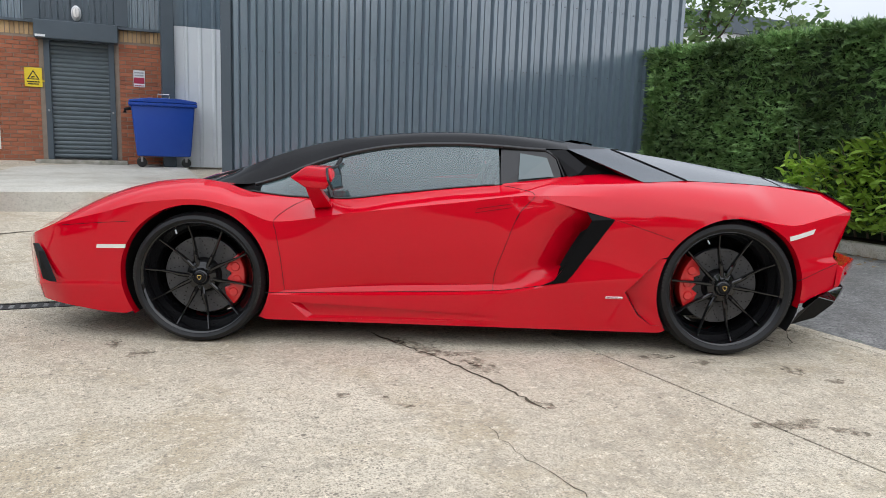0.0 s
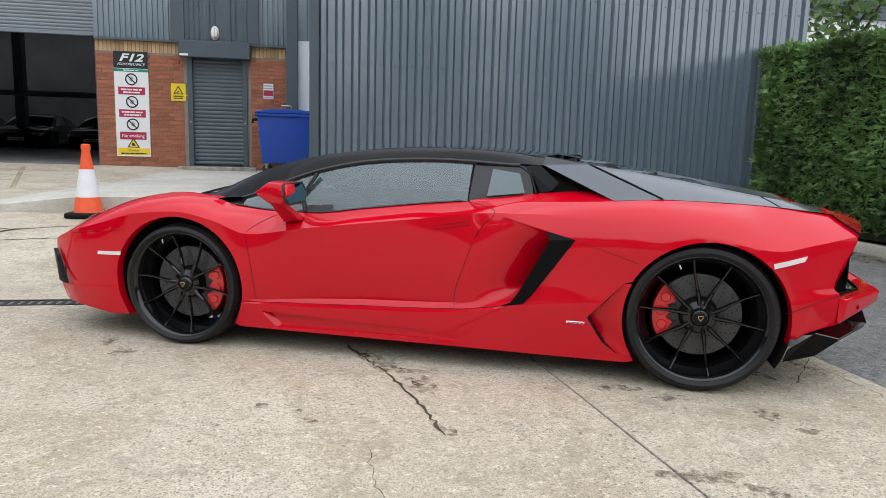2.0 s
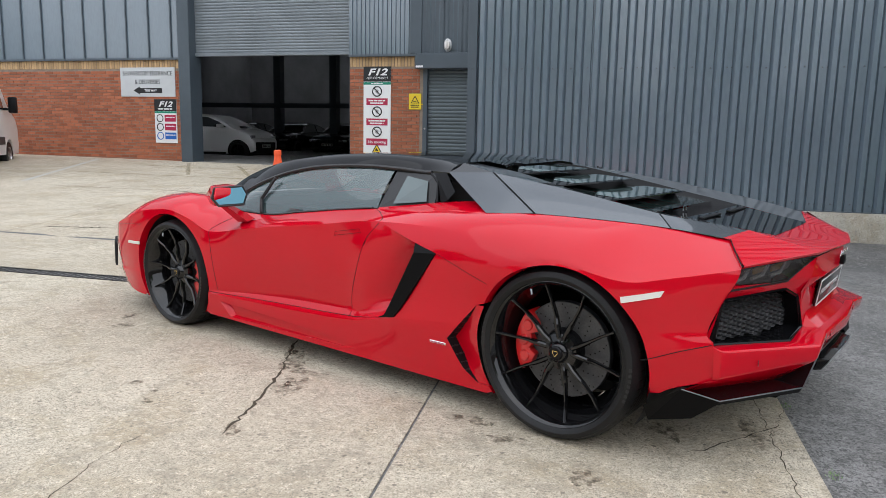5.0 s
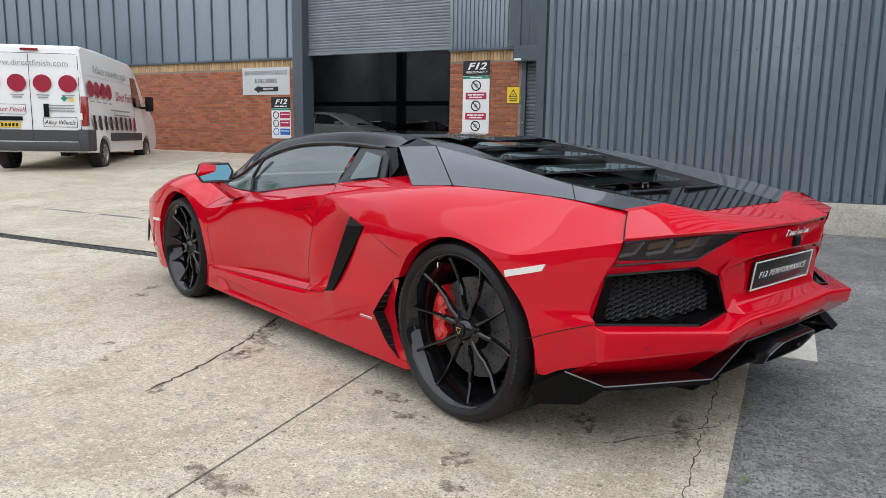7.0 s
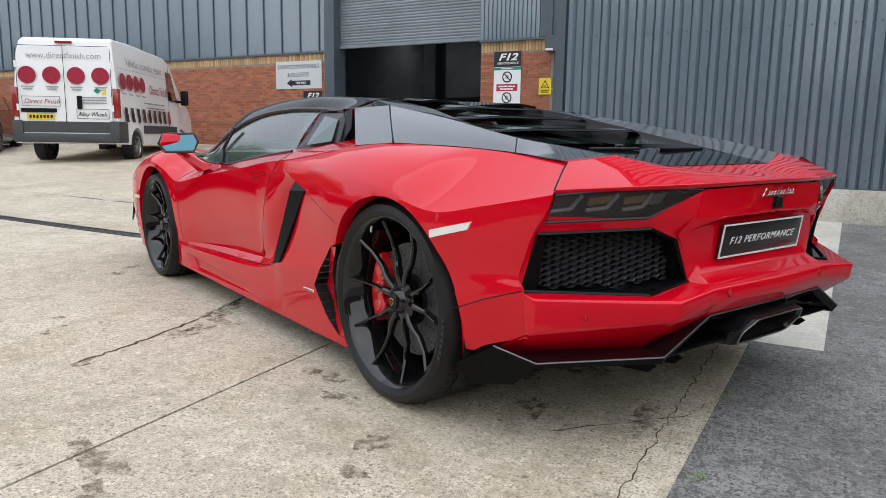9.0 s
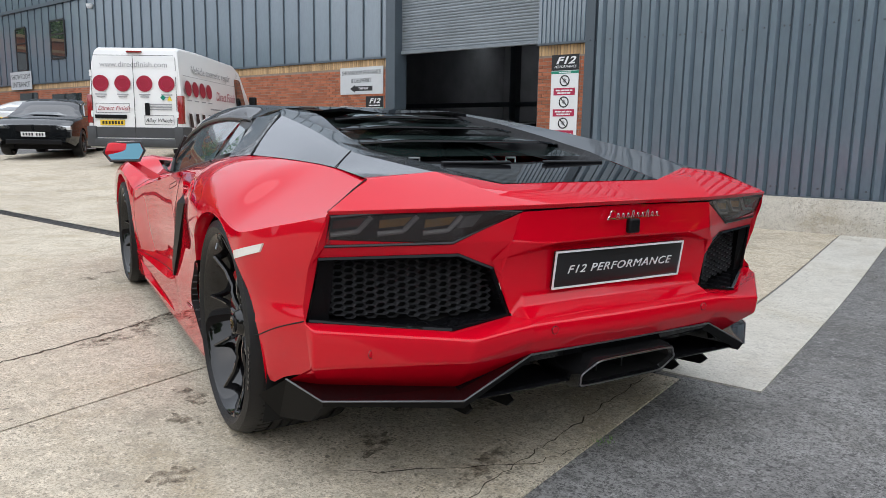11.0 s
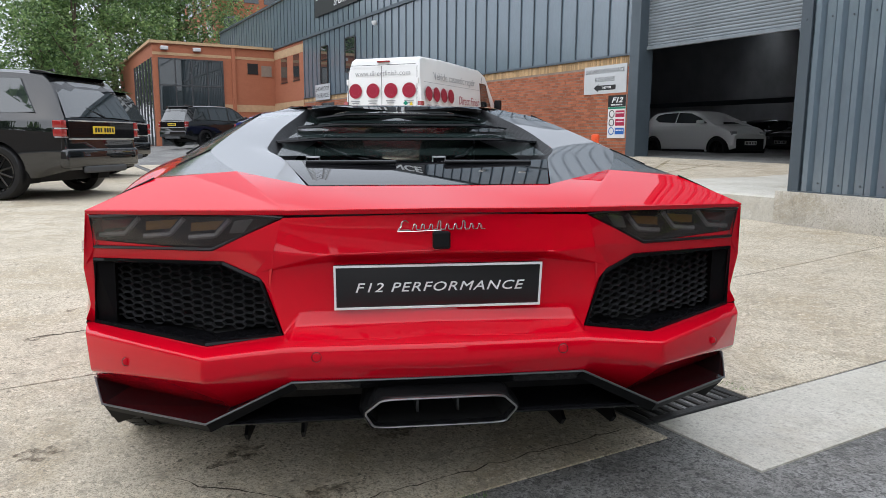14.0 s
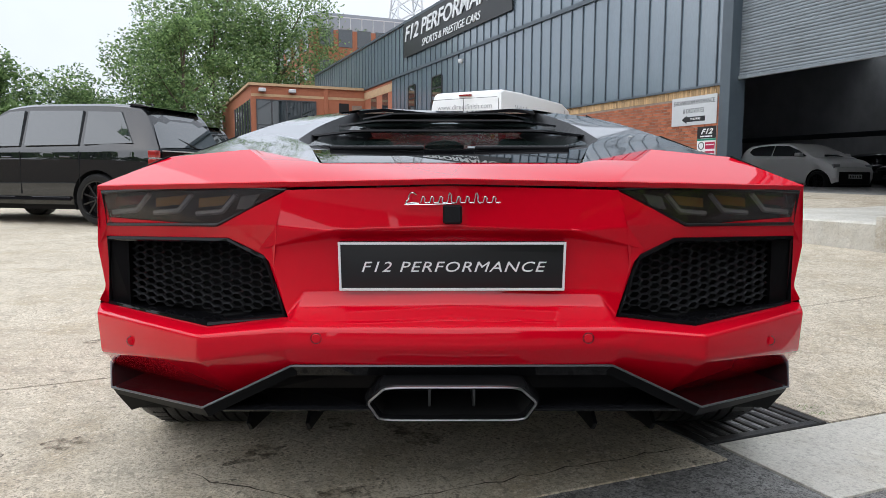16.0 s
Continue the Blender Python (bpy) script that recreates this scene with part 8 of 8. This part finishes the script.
# ---------------------------------------------------------------- plants
def leaf_material(name, dark, light, trans=0.25):
    """Leaf green that changes from leaf to leaf."""
    m = bpy.data.materials.new(name)
    m.use_nodes = True
    nt = m.node_tree
    b = nt.nodes["Principled BSDF"]
    L, N = nt.links.new, nt.nodes.new
    geo, ramp = N("ShaderNodeNewGeometry"), N("ShaderNodeValToRGB")
    ramp.color_ramp.elements[0].color, ramp.color_ramp.elements[1].color = (*dark, 1), (*light, 1)
    L(geo.outputs["Random Per Island"], ramp.inputs[0])
    nz = N("ShaderNodeTexNoise")
    nz.inputs["Scale"].default_value = 1.3
    tc = N("ShaderNodeTexCoord")
    L(tc.outputs["Object"], nz.inputs["Vector"])
    mx = N("ShaderNodeMixRGB")
    mx.blend_type = "MULTIPLY"
    mr = N("ShaderNodeMapRange")
    mr.inputs[1].default_value, mr.inputs[2].default_value, mr.inputs[3].default_value, mr.inputs[4].default_value = .35, .65, .5, 1.25
    L(nz.outputs["Fac"], mr.inputs[0])
    mx.inputs[0].default_value = 1.0
    L(ramp.outputs[0], mx.inputs[1])
    L(mr.outputs[0], mx.inputs[2])
    L(mx.outputs[0], b.inputs["Base Color"])
    b.inputs["Roughness"].default_value = 0.5
    b.inputs["Subsurface Weight"].default_value = 0.0
    b.inputs["Transmission Weight"].default_value = 0.0
    tr, ms = N("ShaderNodeBsdfTranslucent"), N("ShaderNodeMixShader")
    L(mx.outputs[0], tr.inputs[0])
    ms.inputs[0].default_value = trans
    L(b.outputs[0], ms.inputs[1])
    L(tr.outputs[0], ms.inputs[2])
    L(ms.outputs[0], nt.nodes["Material Output"].inputs[0])
    return m


CONIFER = leaf_material("conifer_green", (0.085, 0.18, 0.05), (0.29, 0.45, 0.155), .35)
LAUREL = leaf_material("laurel_green", (0.24, 0.42, 0.04), (0.46, 0.62, 0.10), .35)
LAUREL_OLD = leaf_material("old_laurel_leaf", (0.12, 0.09, 0.03), (0.2, 0.2, 0.05), .2)
TREE_LEAF = leaf_material("tree_leaf", (0.07, 0.14, 0.045), (0.30, 0.42, 0.155), .5)
TREE_DARK = leaf_material("dark_tree_leaf", (0.10, 0.19, 0.06), (0.25, 0.38, 0.13), .5)
BARK = mat("bark", (0.11, 0.085, 0.06), 0.9, vary=0.6, vscale=5, bump=0.5, bscale=30)
HEDGE_SHADE = mat("hedge_inner_shade", (0.02, 0.036, 0.014), 0.9, vary=0.6, vscale=8)
LITTER = mat("dead_leaves", (0.16, 0.10, 0.05), 0.9, vary=0.7, vscale=10, tint=(0.3, 0.24, 0.15))

U_H, V0_H, V1_H, TOP_H = 5.62, -1.6, 4.72, 2.52
hedge = thing("hedge", "tall clipped dark green conifer hedge along the kerb", "hedge", BUILD)
# added solid core, coloured dark for the shade between the sprays
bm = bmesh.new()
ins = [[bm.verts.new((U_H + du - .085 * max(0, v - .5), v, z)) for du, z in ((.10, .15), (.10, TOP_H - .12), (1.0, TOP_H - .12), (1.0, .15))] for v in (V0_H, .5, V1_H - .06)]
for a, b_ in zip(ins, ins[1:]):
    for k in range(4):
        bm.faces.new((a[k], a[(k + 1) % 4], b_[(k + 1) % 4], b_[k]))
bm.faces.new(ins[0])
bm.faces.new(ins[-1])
part("inside", bm, HEDGE_SHADE, hedge)
rnd = random.Random(11)
verts, polys = [], []


def spray(o, d, n, size, blades=5):
    """A flat conifer spray: thin blades fanning from o along d, in the plane with normal n."""
    s = d.cross(n).normalized()
    for k in range(blades):
        a = (k / (blades - 1) - .5) * 1.5 + rnd.uniform(-.15, .15)
        t = (d * math.cos(a) + s * math.sin(a)).normalized()
        L = size * rnd.uniform(.6, 1.1) * (1 - .3 * abs(a))
        w = n.cross(t).normalized() * size * .085
        i = len(verts)
        q = o + t * L * .5 + n * size * .05
        verts.extend([tuple(o), tuple(q + w), tuple(o + t * L), tuple(q - w)])
        polys.append((i, i + 1, i + 2, i + 3))


def hedge_bulge(v, z):
    return .07 * noise.noise((v * 1.1, z * 1.3, 0)) + .05 * noise.noise((v * 3.1, z * 3.3, 4))


for _ in range(15000):
    v, z = rnd.uniform(V0_H, V1_H), rnd.uniform(.22, TOP_H)
    o = Vector((U_H + .04 - .085 * max(0, v - .5) + hedge_bulge(v, z) + rnd.uniform(0, .10), v, z))
    d = Vector((rnd.uniform(-.9, -.25), rnd.uniform(-.6, .6), rnd.uniform(-.35, .75))).normalized()
    n = Vector((rnd.uniform(-.9, -.2), rnd.uniform(-.5, .5), rnd.uniform(.2, 1))).normalized()
    spray(o, d, (n - d * n.dot(d)).normalized(), rnd.uniform(.07, .14))
for _ in range(3200):
    v = rnd.uniform(V0_H, V1_H)
    u = rnd.uniform(U_H, U_H + 1.0) - .085 * max(0, v - .5)
    o = Vector((u, v, TOP_H - .05 + .06 * noise.noise((v * 1.5, u * 2, 9)) + rnd.uniform(-.06, .05)))
    d = Vector((rnd.uniform(-.7, .4), rnd.uniform(-.6, .6), rnd.uniform(.2, 1))).normalized()
    n = Vector((rnd.uniform(-.6, .6), rnd.uniform(-.6, .6), 1)).normalized()
    spray(o, d, (n - d * n.dot(d)).normalized(), rnd.uniform(.08, .16))
for _ in range(2600):
    u, z = rnd.uniform(U_H - .45, U_H + 1.0), rnd.uniform(.2, TOP_H)
    o = Vector((u, V1_H - .08 + rnd.uniform(-.1, .03) + hedge_bulge(u, z), z))
    d = Vector((rnd.uniform(-.8, .1), rnd.uniform(.1, .5), rnd.uniform(-.3, .7))).normalized()
    n = Vector((rnd.uniform(-.6, .2), rnd.uniform(.2, .8), rnd.uniform(.2, 1))).normalized()
    spray(o, d, (n - d * n.dot(d)).normalized(), rnd.uniform(.08, .16))
me = bpy.data.meshes.new("foliage")
me.from_pydata(verts, [], polys)
me.materials.append(CONIFER)
fo = new("foliage", me)
fo.parent = hedge
tagged(fo, kind="stuff")


def leaf_mesh(name, L, W, material, curl=.12):
    bm = bmesh.new()
    rows = []
    for f, w in ((0, .08), (.2, .75), (.5, 1.0), (.8, .62), (1.0, .05)):
        z = curl * L * (f - f * f) * 2
        rows.append([bm.verts.new((L * f, s * W / 2 * w, z + (.12 * W * w if s else 0))) for s in (-1, 0, 1)])
    for a, b_ in zip(rows, rows[1:]):
        for k in (0, 1):
            bm.faces.new((a[k], a[k + 1], b_[k + 1], b_[k]))
    me = bpy.data.meshes.new(name)
    bm.to_mesh(me)
    bm.free()
    for p in me.polygons:
        p.use_smooth = True
    me.materials.append(material)
    return me


laurel = thing("laurel_bush", "bright green laurel bush growing before the hedge", "shrub", BUILD @ pose(5.42, .95, .16))
LEAVES = [leaf_mesh("leaf", .15, .07, LAUREL), leaf_mesh("leaf", .125, .06, LAUREL), leaf_mesh("leaf", .11, .05, LAUREL_OLD)]
for k in range(9):
    yy = -.9 + .25 * k + rnd.uniform(-.08, .08)
    part("stem", tube(spline([(.15, yy * .7, 0), (.08, yy * .9, .45), (-.02, yy, rnd.uniform(.8, 1.25))], 8), [.014, .013, .012, .011, .009, .008, .006, .004], 5), BARK, laurel)
for k in range(290):
    yy = rnd.uniform(-1.25, 1.05)
    top = 1.15 - .35 * abs(yy + .15) + .25 * noise.noise((yy * 2, 3, 1))
    zz = rnd.uniform(.12, max(.3, top))
    xx = -.30 + .25 * (zz / 1.3) ** 2 + .12 * noise.noise((yy * 2, zz * 2, 0)) + rnd.uniform(-.05, .12)
    share("leaf", LEAVES[0 if rnd.random() < .6 else (1 if rnd.random() < .85 else 2)], laurel, pose(xx, yy, zz, rnd.uniform(-40, 40), rnd.uniform(-55, 25), rnd.uniform(100, 260)))

verts, polys = [], []
for k in range(1500):
    yy = rnd.uniform(-1.5, 1.2)
    top = 1.22 - .32 * abs(yy + .15) + .25 * noise.noise((yy * 2, 3, 1))
    zz = rnd.uniform(.1, max(.3, top))
    xx = -.20 + .25 * (zz / 1.3) ** 2 + .14 * noise.noise((yy * 2, zz * 2, 0)) + rnd.uniform(-.08, .16)
    m_leaf = pose(xx, yy, zz, rnd.uniform(-40, 40), rnd.uniform(-55, 25), rnd.uniform(100, 260))
    size = rnd.uniform(.09, .14)
    i = len(verts)
    for p in ((0, 0, 0), (.35, .2, .06), (.7, .17, .06), (1, 0, 0), (.7, -.17, .06), (.35, -.2, .06)):
        verts.append(tuple(m_leaf @ (Vector(p) * size)))
    polys += [(i, i + 1, i + 2, i + 3), (i, i + 3, i + 4, i + 5)]
me = bpy.data.meshes.new("foliage")
me.from_pydata(verts, [], polys)
me.materials.append(LAUREL)
fo = new("foliage", me)
fo.parent = laurel
tagged(fo, kind="stuff")

kerb = thing("kerb", "grey concrete kerb stones before the hedge bed", "kerb", BUILD, kind="structure")
for k in range(12):
    v = -6 + k * .915
    part("kerb_stone", box(5.28, 5.42, v, v + .908, -.02, .135, .018, 2), CONCRETE_OLD, kerb, smooth=40)
bed = part("planting_bed", box(5.42, 7.2, -6, 4.7, -.02, .12), SOIL, m=BUILD)
tagged(bed, "dark soil bed under the hedge", "soil", kind="structure")
verts, polys = [], []
for _ in range(420):
    u = 5.27 - abs(rnd.gauss(0, .22))
    v = rnd.uniform(-2.5, 4.5)
    z = ground_z(u, v) - .008
    a, s = rnd.uniform(0, 6.28), rnd.uniform(.015, .05)
    i = len(verts)
    for c in (0, 1.7, 3.1, 4.6):
        verts.append((u + s * math.cos(a + c), v + s * .7 * math.sin(a + c), z + rnd.uniform(0, .018)))
    polys.append((i, i + 1, i + 2, i + 3))
me = bpy.data.meshes.new("fallen_leaves")
me.from_pydata(verts, [], polys)
me.materials.append(LITTER)
litter = new("fallen_leaves", me)
litter.matrix_basis = BUILD
tagged(litter, "dry brown fallen leaves along the kerb", "leaves", kind="stuff")


def tree(name, label, m, height, crown_r, crown_lo, leaves, leaf, material, seed, lobes=9, narrow=1.0):
    """Trunk and limbs with a crown of many small leaves gathered in uneven lobes."""
    r = random.Random(seed)
    t = thing(name, label, "tree", m)
    top = height * .86
    trunk = spline([(0, 0, 0), (r.uniform(-.2, .2), r.uniform(-.2, .2), height * .3), (r.uniform(-.4, .4), r.uniform(-.4, .4), height * .6), (r.uniform(-.3, .3), 0, top)], 14)
    part("trunk", tube(trunk, [height * .018 * (1 - .85 * i / 13) for i in range(14)], 8), BARK, t)
    centres = []
    for k in range(lobes):
        f = (k + .5) / lobes
        z = crown_lo + (height - crown_lo) * (.08 + .84 * f)
        rad = crown_r * narrow * (.35 + .75 * math.sin(math.pi * min(1, (.15 + .85 * f))) ** .8)
        a = k * 2.4 + r.uniform(-.5, .5)
        d = rad * r.uniform(.25, .75)
        c = Vector((d * math.cos(a), d * math.sin(a), z))
        centres.append((c, crown_r * r.uniform(.32, .6)))
        base = Vector(trunk[min(13, int(13 * max(.2, (z - crown_r * .6) / top)))])
        part("limb", tube(spline([tuple(base), tuple((base + c) / 2 + Vector((0, 0, -.2))), tuple(c)], 7), [height * .006 * (1 - .1 * i) for i in range(7)], 6), BARK, t)
    vs, ps = [], []
    for _ in range(leaves):
        c, rr = centres[r.randrange(len(centres))]
        d = Vector((r.gauss(0, 1), r.gauss(0, 1), r.gauss(0, 1) * .8)).normalized() * rr * r.random() ** .38
        o = c + d * (1 + .35 * noise.noise(c * .3 + d * .9))
        a = Vector((r.uniform(-1, 1), r.uniform(-1, 1), r.uniform(-.7, .7))).normalized()
        b_ = a.cross(Vector((r.uniform(-1, 1), r.uniform(-1, 1), r.uniform(-1, 1)))).normalized()
        s = leaf * r.uniform(.6, 1.3)
        i = len(vs)
        vs.extend([tuple(o - a * s), tuple(o + b_ * s * .5), tuple(o + a * s), tuple(o - b_ * s * .5)])
        ps.append((i, i + 1, i + 2, i + 3))
    mesh = bpy.data.meshes.new("crown")
    mesh.from_pydata(vs, [], ps)
    mesh.materials.append(material)
    cr = new("crown", mesh)
    cr.parent = t
    tagged(cr, kind="stuff")
    return t


def far_at(angle, dist):
    a = math.radians(angle)
    return pose(3.68 + dist * math.cos(a), dist * math.sin(a), 0)


tree("tree", "tall airy broadleaf tree behind the offices", far_at(197.5, 62), 17.5, 6.5, 4, 22000, .15, TREE_LEAF, 1, 13)
tree("tree", "tall airy broadleaf tree behind the offices", far_at(192.5, 66), 17.0, 6.0, 4, 20000, .15, TREE_LEAF, 2, 12)
tree("tree", "slim pale broadleaf tree behind the offices", far_at(202.0, 58), 12.5, 4.0, 2, 12000, .13, TREE_LEAF, 3, 10)
tree("tree", "slim pale broadleaf tree behind the offices", far_at(199.5, 55), 13.0, 3.6, 2, 11000, .13, TREE_LEAF, 4, 10)
tree("tree", "round bushy green tree beyond the yard", far_at(206.6, 52), 6.6, 3.2, 1, 16000, .12, TREE_LEAF, 5, 9)
tree("tree", "pale green tree at the yard's far side", far_at(211.5, 50), 7.6, 3.6, 1, 16000, .13, TREE_LEAF, 6, 9)
tree("tree", "pale green tree at the yard's far side", far_at(216.5, 48), 8.0, 4.0, 1, 14000, .13, TREE_LEAF, 7, 9)
tree("tree", "dark broadleaf tree behind the long building", far_at(188.0, 80), 17.0, 6.0, 4, 8000, .2, TREE_LEAF, 8, 10)
tree("tree", "small broadleaf tree rising behind the hedge", BUILD @ pose(8.2, 6.3, 0), 4.6, 1.7, 1.5, 3200, .085, TREE_LEAF, 9, 9)
# trees added out of view, behind the added closing wall
for k, (u, v) in enumerate(((-20, -23), (-11, -24), (-3, -23.5), (5, -24), (13, -23))):
    tree("tree", "broadleaf tree added out of view behind the yard wall", BUILD @ pose(u, v, 0), 9.5, 4.0, 2, 2500, .4, TREE_DARK, 20 + k, 8)

# ---------------------------------------------------------------- marks on the concrete
marks = thing("ground_stains", "dark oil stains and dirt-filled cracks in the concrete", "stain", kind="stuff")
CR = [(-.51, -.62), (-.40, -.78), (-.22, -.98), (-.05, -1.18), (.08, -1.38), (.20, -1.56), (.33, -1.78)]
part("crack", crack(CR, .0075, 3), CRACK, marks)
part("crack", crack([(-.62, -.55), (-.75, -.4), (-.9, -.2)], .005, 4), CRACK, marks)
part("crack", crack([(.06, -1.95), (.14, -2.15), (.30, -2.4), (.36, -2.6)], .002, 5), CRACK, marks)
for k, (x, y, r, st, tn) in enumerate(((-.20, -.93, .085, 2.2, -.6), (-.02, -1.02, .05, 2.6, .3), (.10, -1.22, .06, 3.0, -1.0), (.30, -1.70, .035, 2.4, -.9), (-.36, -.80, .05, 2.6, -.7), (.03, -1.16, .03, 3.2, -.7),
                                        (-.52, -1.66, .03, 2, .2), (-.33, -1.66, .02, 1.5, .2), (-.25, -1.75, .02, 2.4, .1), (-1.55, -1.15, .05, 1.6, .4), (-1.75, -1.0, .04, 2.2, -.9), (1.0, -.98, .05, 2.2, .2), (1.22, -1.05, .035, 2.8, .3), (1.62, -1.15, .05, 1.8, -.5),
                                        (1.70, -.55, .05, 2.4, -1.1), (1.98, -.32, .05, 3.2, -1.2), (1.55, -.10, .06, 2.5, .5), (1.45, -.35, .04, 2.0, .2), (1.75, -1.3, .03, 2.4, .6), (1.25, -1.85, .06, 2.8, .2), (1.45, -1.9, .04, 2.2, -.3), (2.0, -2.0, .05, 2.0, .4))):
    part("stain", blot(x, y, r * .92, 40 + k, 44, st * .8, tn, .0012 + .0001 * k, .5), STAIN, marks)
part("crack", crack([(1.83, -.72), (1.95, -.46), (2.05, -.20), (2.02, .1)], .0028, 8), CRACK, marks)
part("crack", crack([(-6.3, .4), (-5.2, 1.1), (-4.3, 1.8), (-3.9, 2.3)], .02, 9), CRACK, marks)
part("crack", crack([(-6.0, 1.6), (-5.0, 1.9), (-4.6, 2.4)], .018, 10), CRACK, marks)
part("crack", crack([(-4.7, .6), (-4.9, 1.0), (-5.1, 1.5), (-5.0, 2.0)], .03, 12), CRACK, marks)
part("crack", crack([(-10, 2.2), (-8.0, 3.2), (-6.2, 3.7)], .02, 11), CRACK, marks)
for k, (u0, v0, u1, v1, w, mt) in enumerate(((-9.6, 9.6, -5.4, 9.6, .09, LINE_YELLOW), (-8.9, 10.4, -7.4, 8.2, .08, LINE_YELLOW), (-7.6, 10.4, -6.0, 8.2, .08, LINE_YELLOW), (-9.9, 7.9, -5.6, 8.0, .08, LINE_YELLOW), (-11.5, 10.5, -9.4, 6.2, .10, LINE_WHITE), (-6.2, 10.2, -5.2, 7.0, .08, LINE_YELLOW))):
    bm = bmesh.new()
    L = math.hypot(u1 - u0, v1 - v0)
    nx, ny = -(v1 - v0) / L * w / 2, (u1 - u0) / L * w / 2
    prev = None
    for i in range(17):
        f = i / 16
        u, v = u0 + (u1 - u0) * f, v0 + (v1 - v0) * f
        a, b_ = bm.verts.new((u + nx, v + ny, ground_z(u + nx, v + ny) + .006)), bm.verts.new((u - nx, v - ny, ground_z(u - nx, v - ny) + .006))
        if prev:
            bm.faces.new((prev[0], prev[1], b_, a))
        prev = (a, b_)
    line_ob = part("painted_line", bm, mt, m=BUILD)
    tagged(line_ob, "faded painted parking line on the concrete", "road marking", "yard lines")
p0, p1 = BUILD @ Vector((1.80, -4.0, 0)), BUILD @ Vector((1.775, .08, 0))
part("crack", crack([(p0.x, p0.y), ((p0.x + p1.x) / 2, (p0.y + p1.y) / 2), (p1.x, p1.y)], .0022, 15), CRACK, marks)
# weeds in the joint by the asphalt
verts, polys = [], []
for cx, cy in ((2.32, -.53), (2.02, .12), (1.25, 1.27), (1.32, 1.30)):
    for _ in range(34):
        a, h = rnd.uniform(0, 6.28), rnd.uniform(.003, .010)
        x, y = cx + rnd.gauss(0, .012), cy + rnd.gauss(0, .02)
        i = len(verts)
        verts += [(x, y, -.01), (x + .003, y + .003, -.01), (x + h * .8 * math.cos(a), y + h * .8 * math.sin(a), h)]
        polys.append((i, i + 1, i + 2))
me = bpy.data.meshes.new("weeds")
me.from_pydata(verts, [], polys)
me.materials.append(CONIFER)
weeds = new("weeds", me)
tagged(weeds, "tiny green weeds growing in the concrete joint", "weeds", kind="stuff")
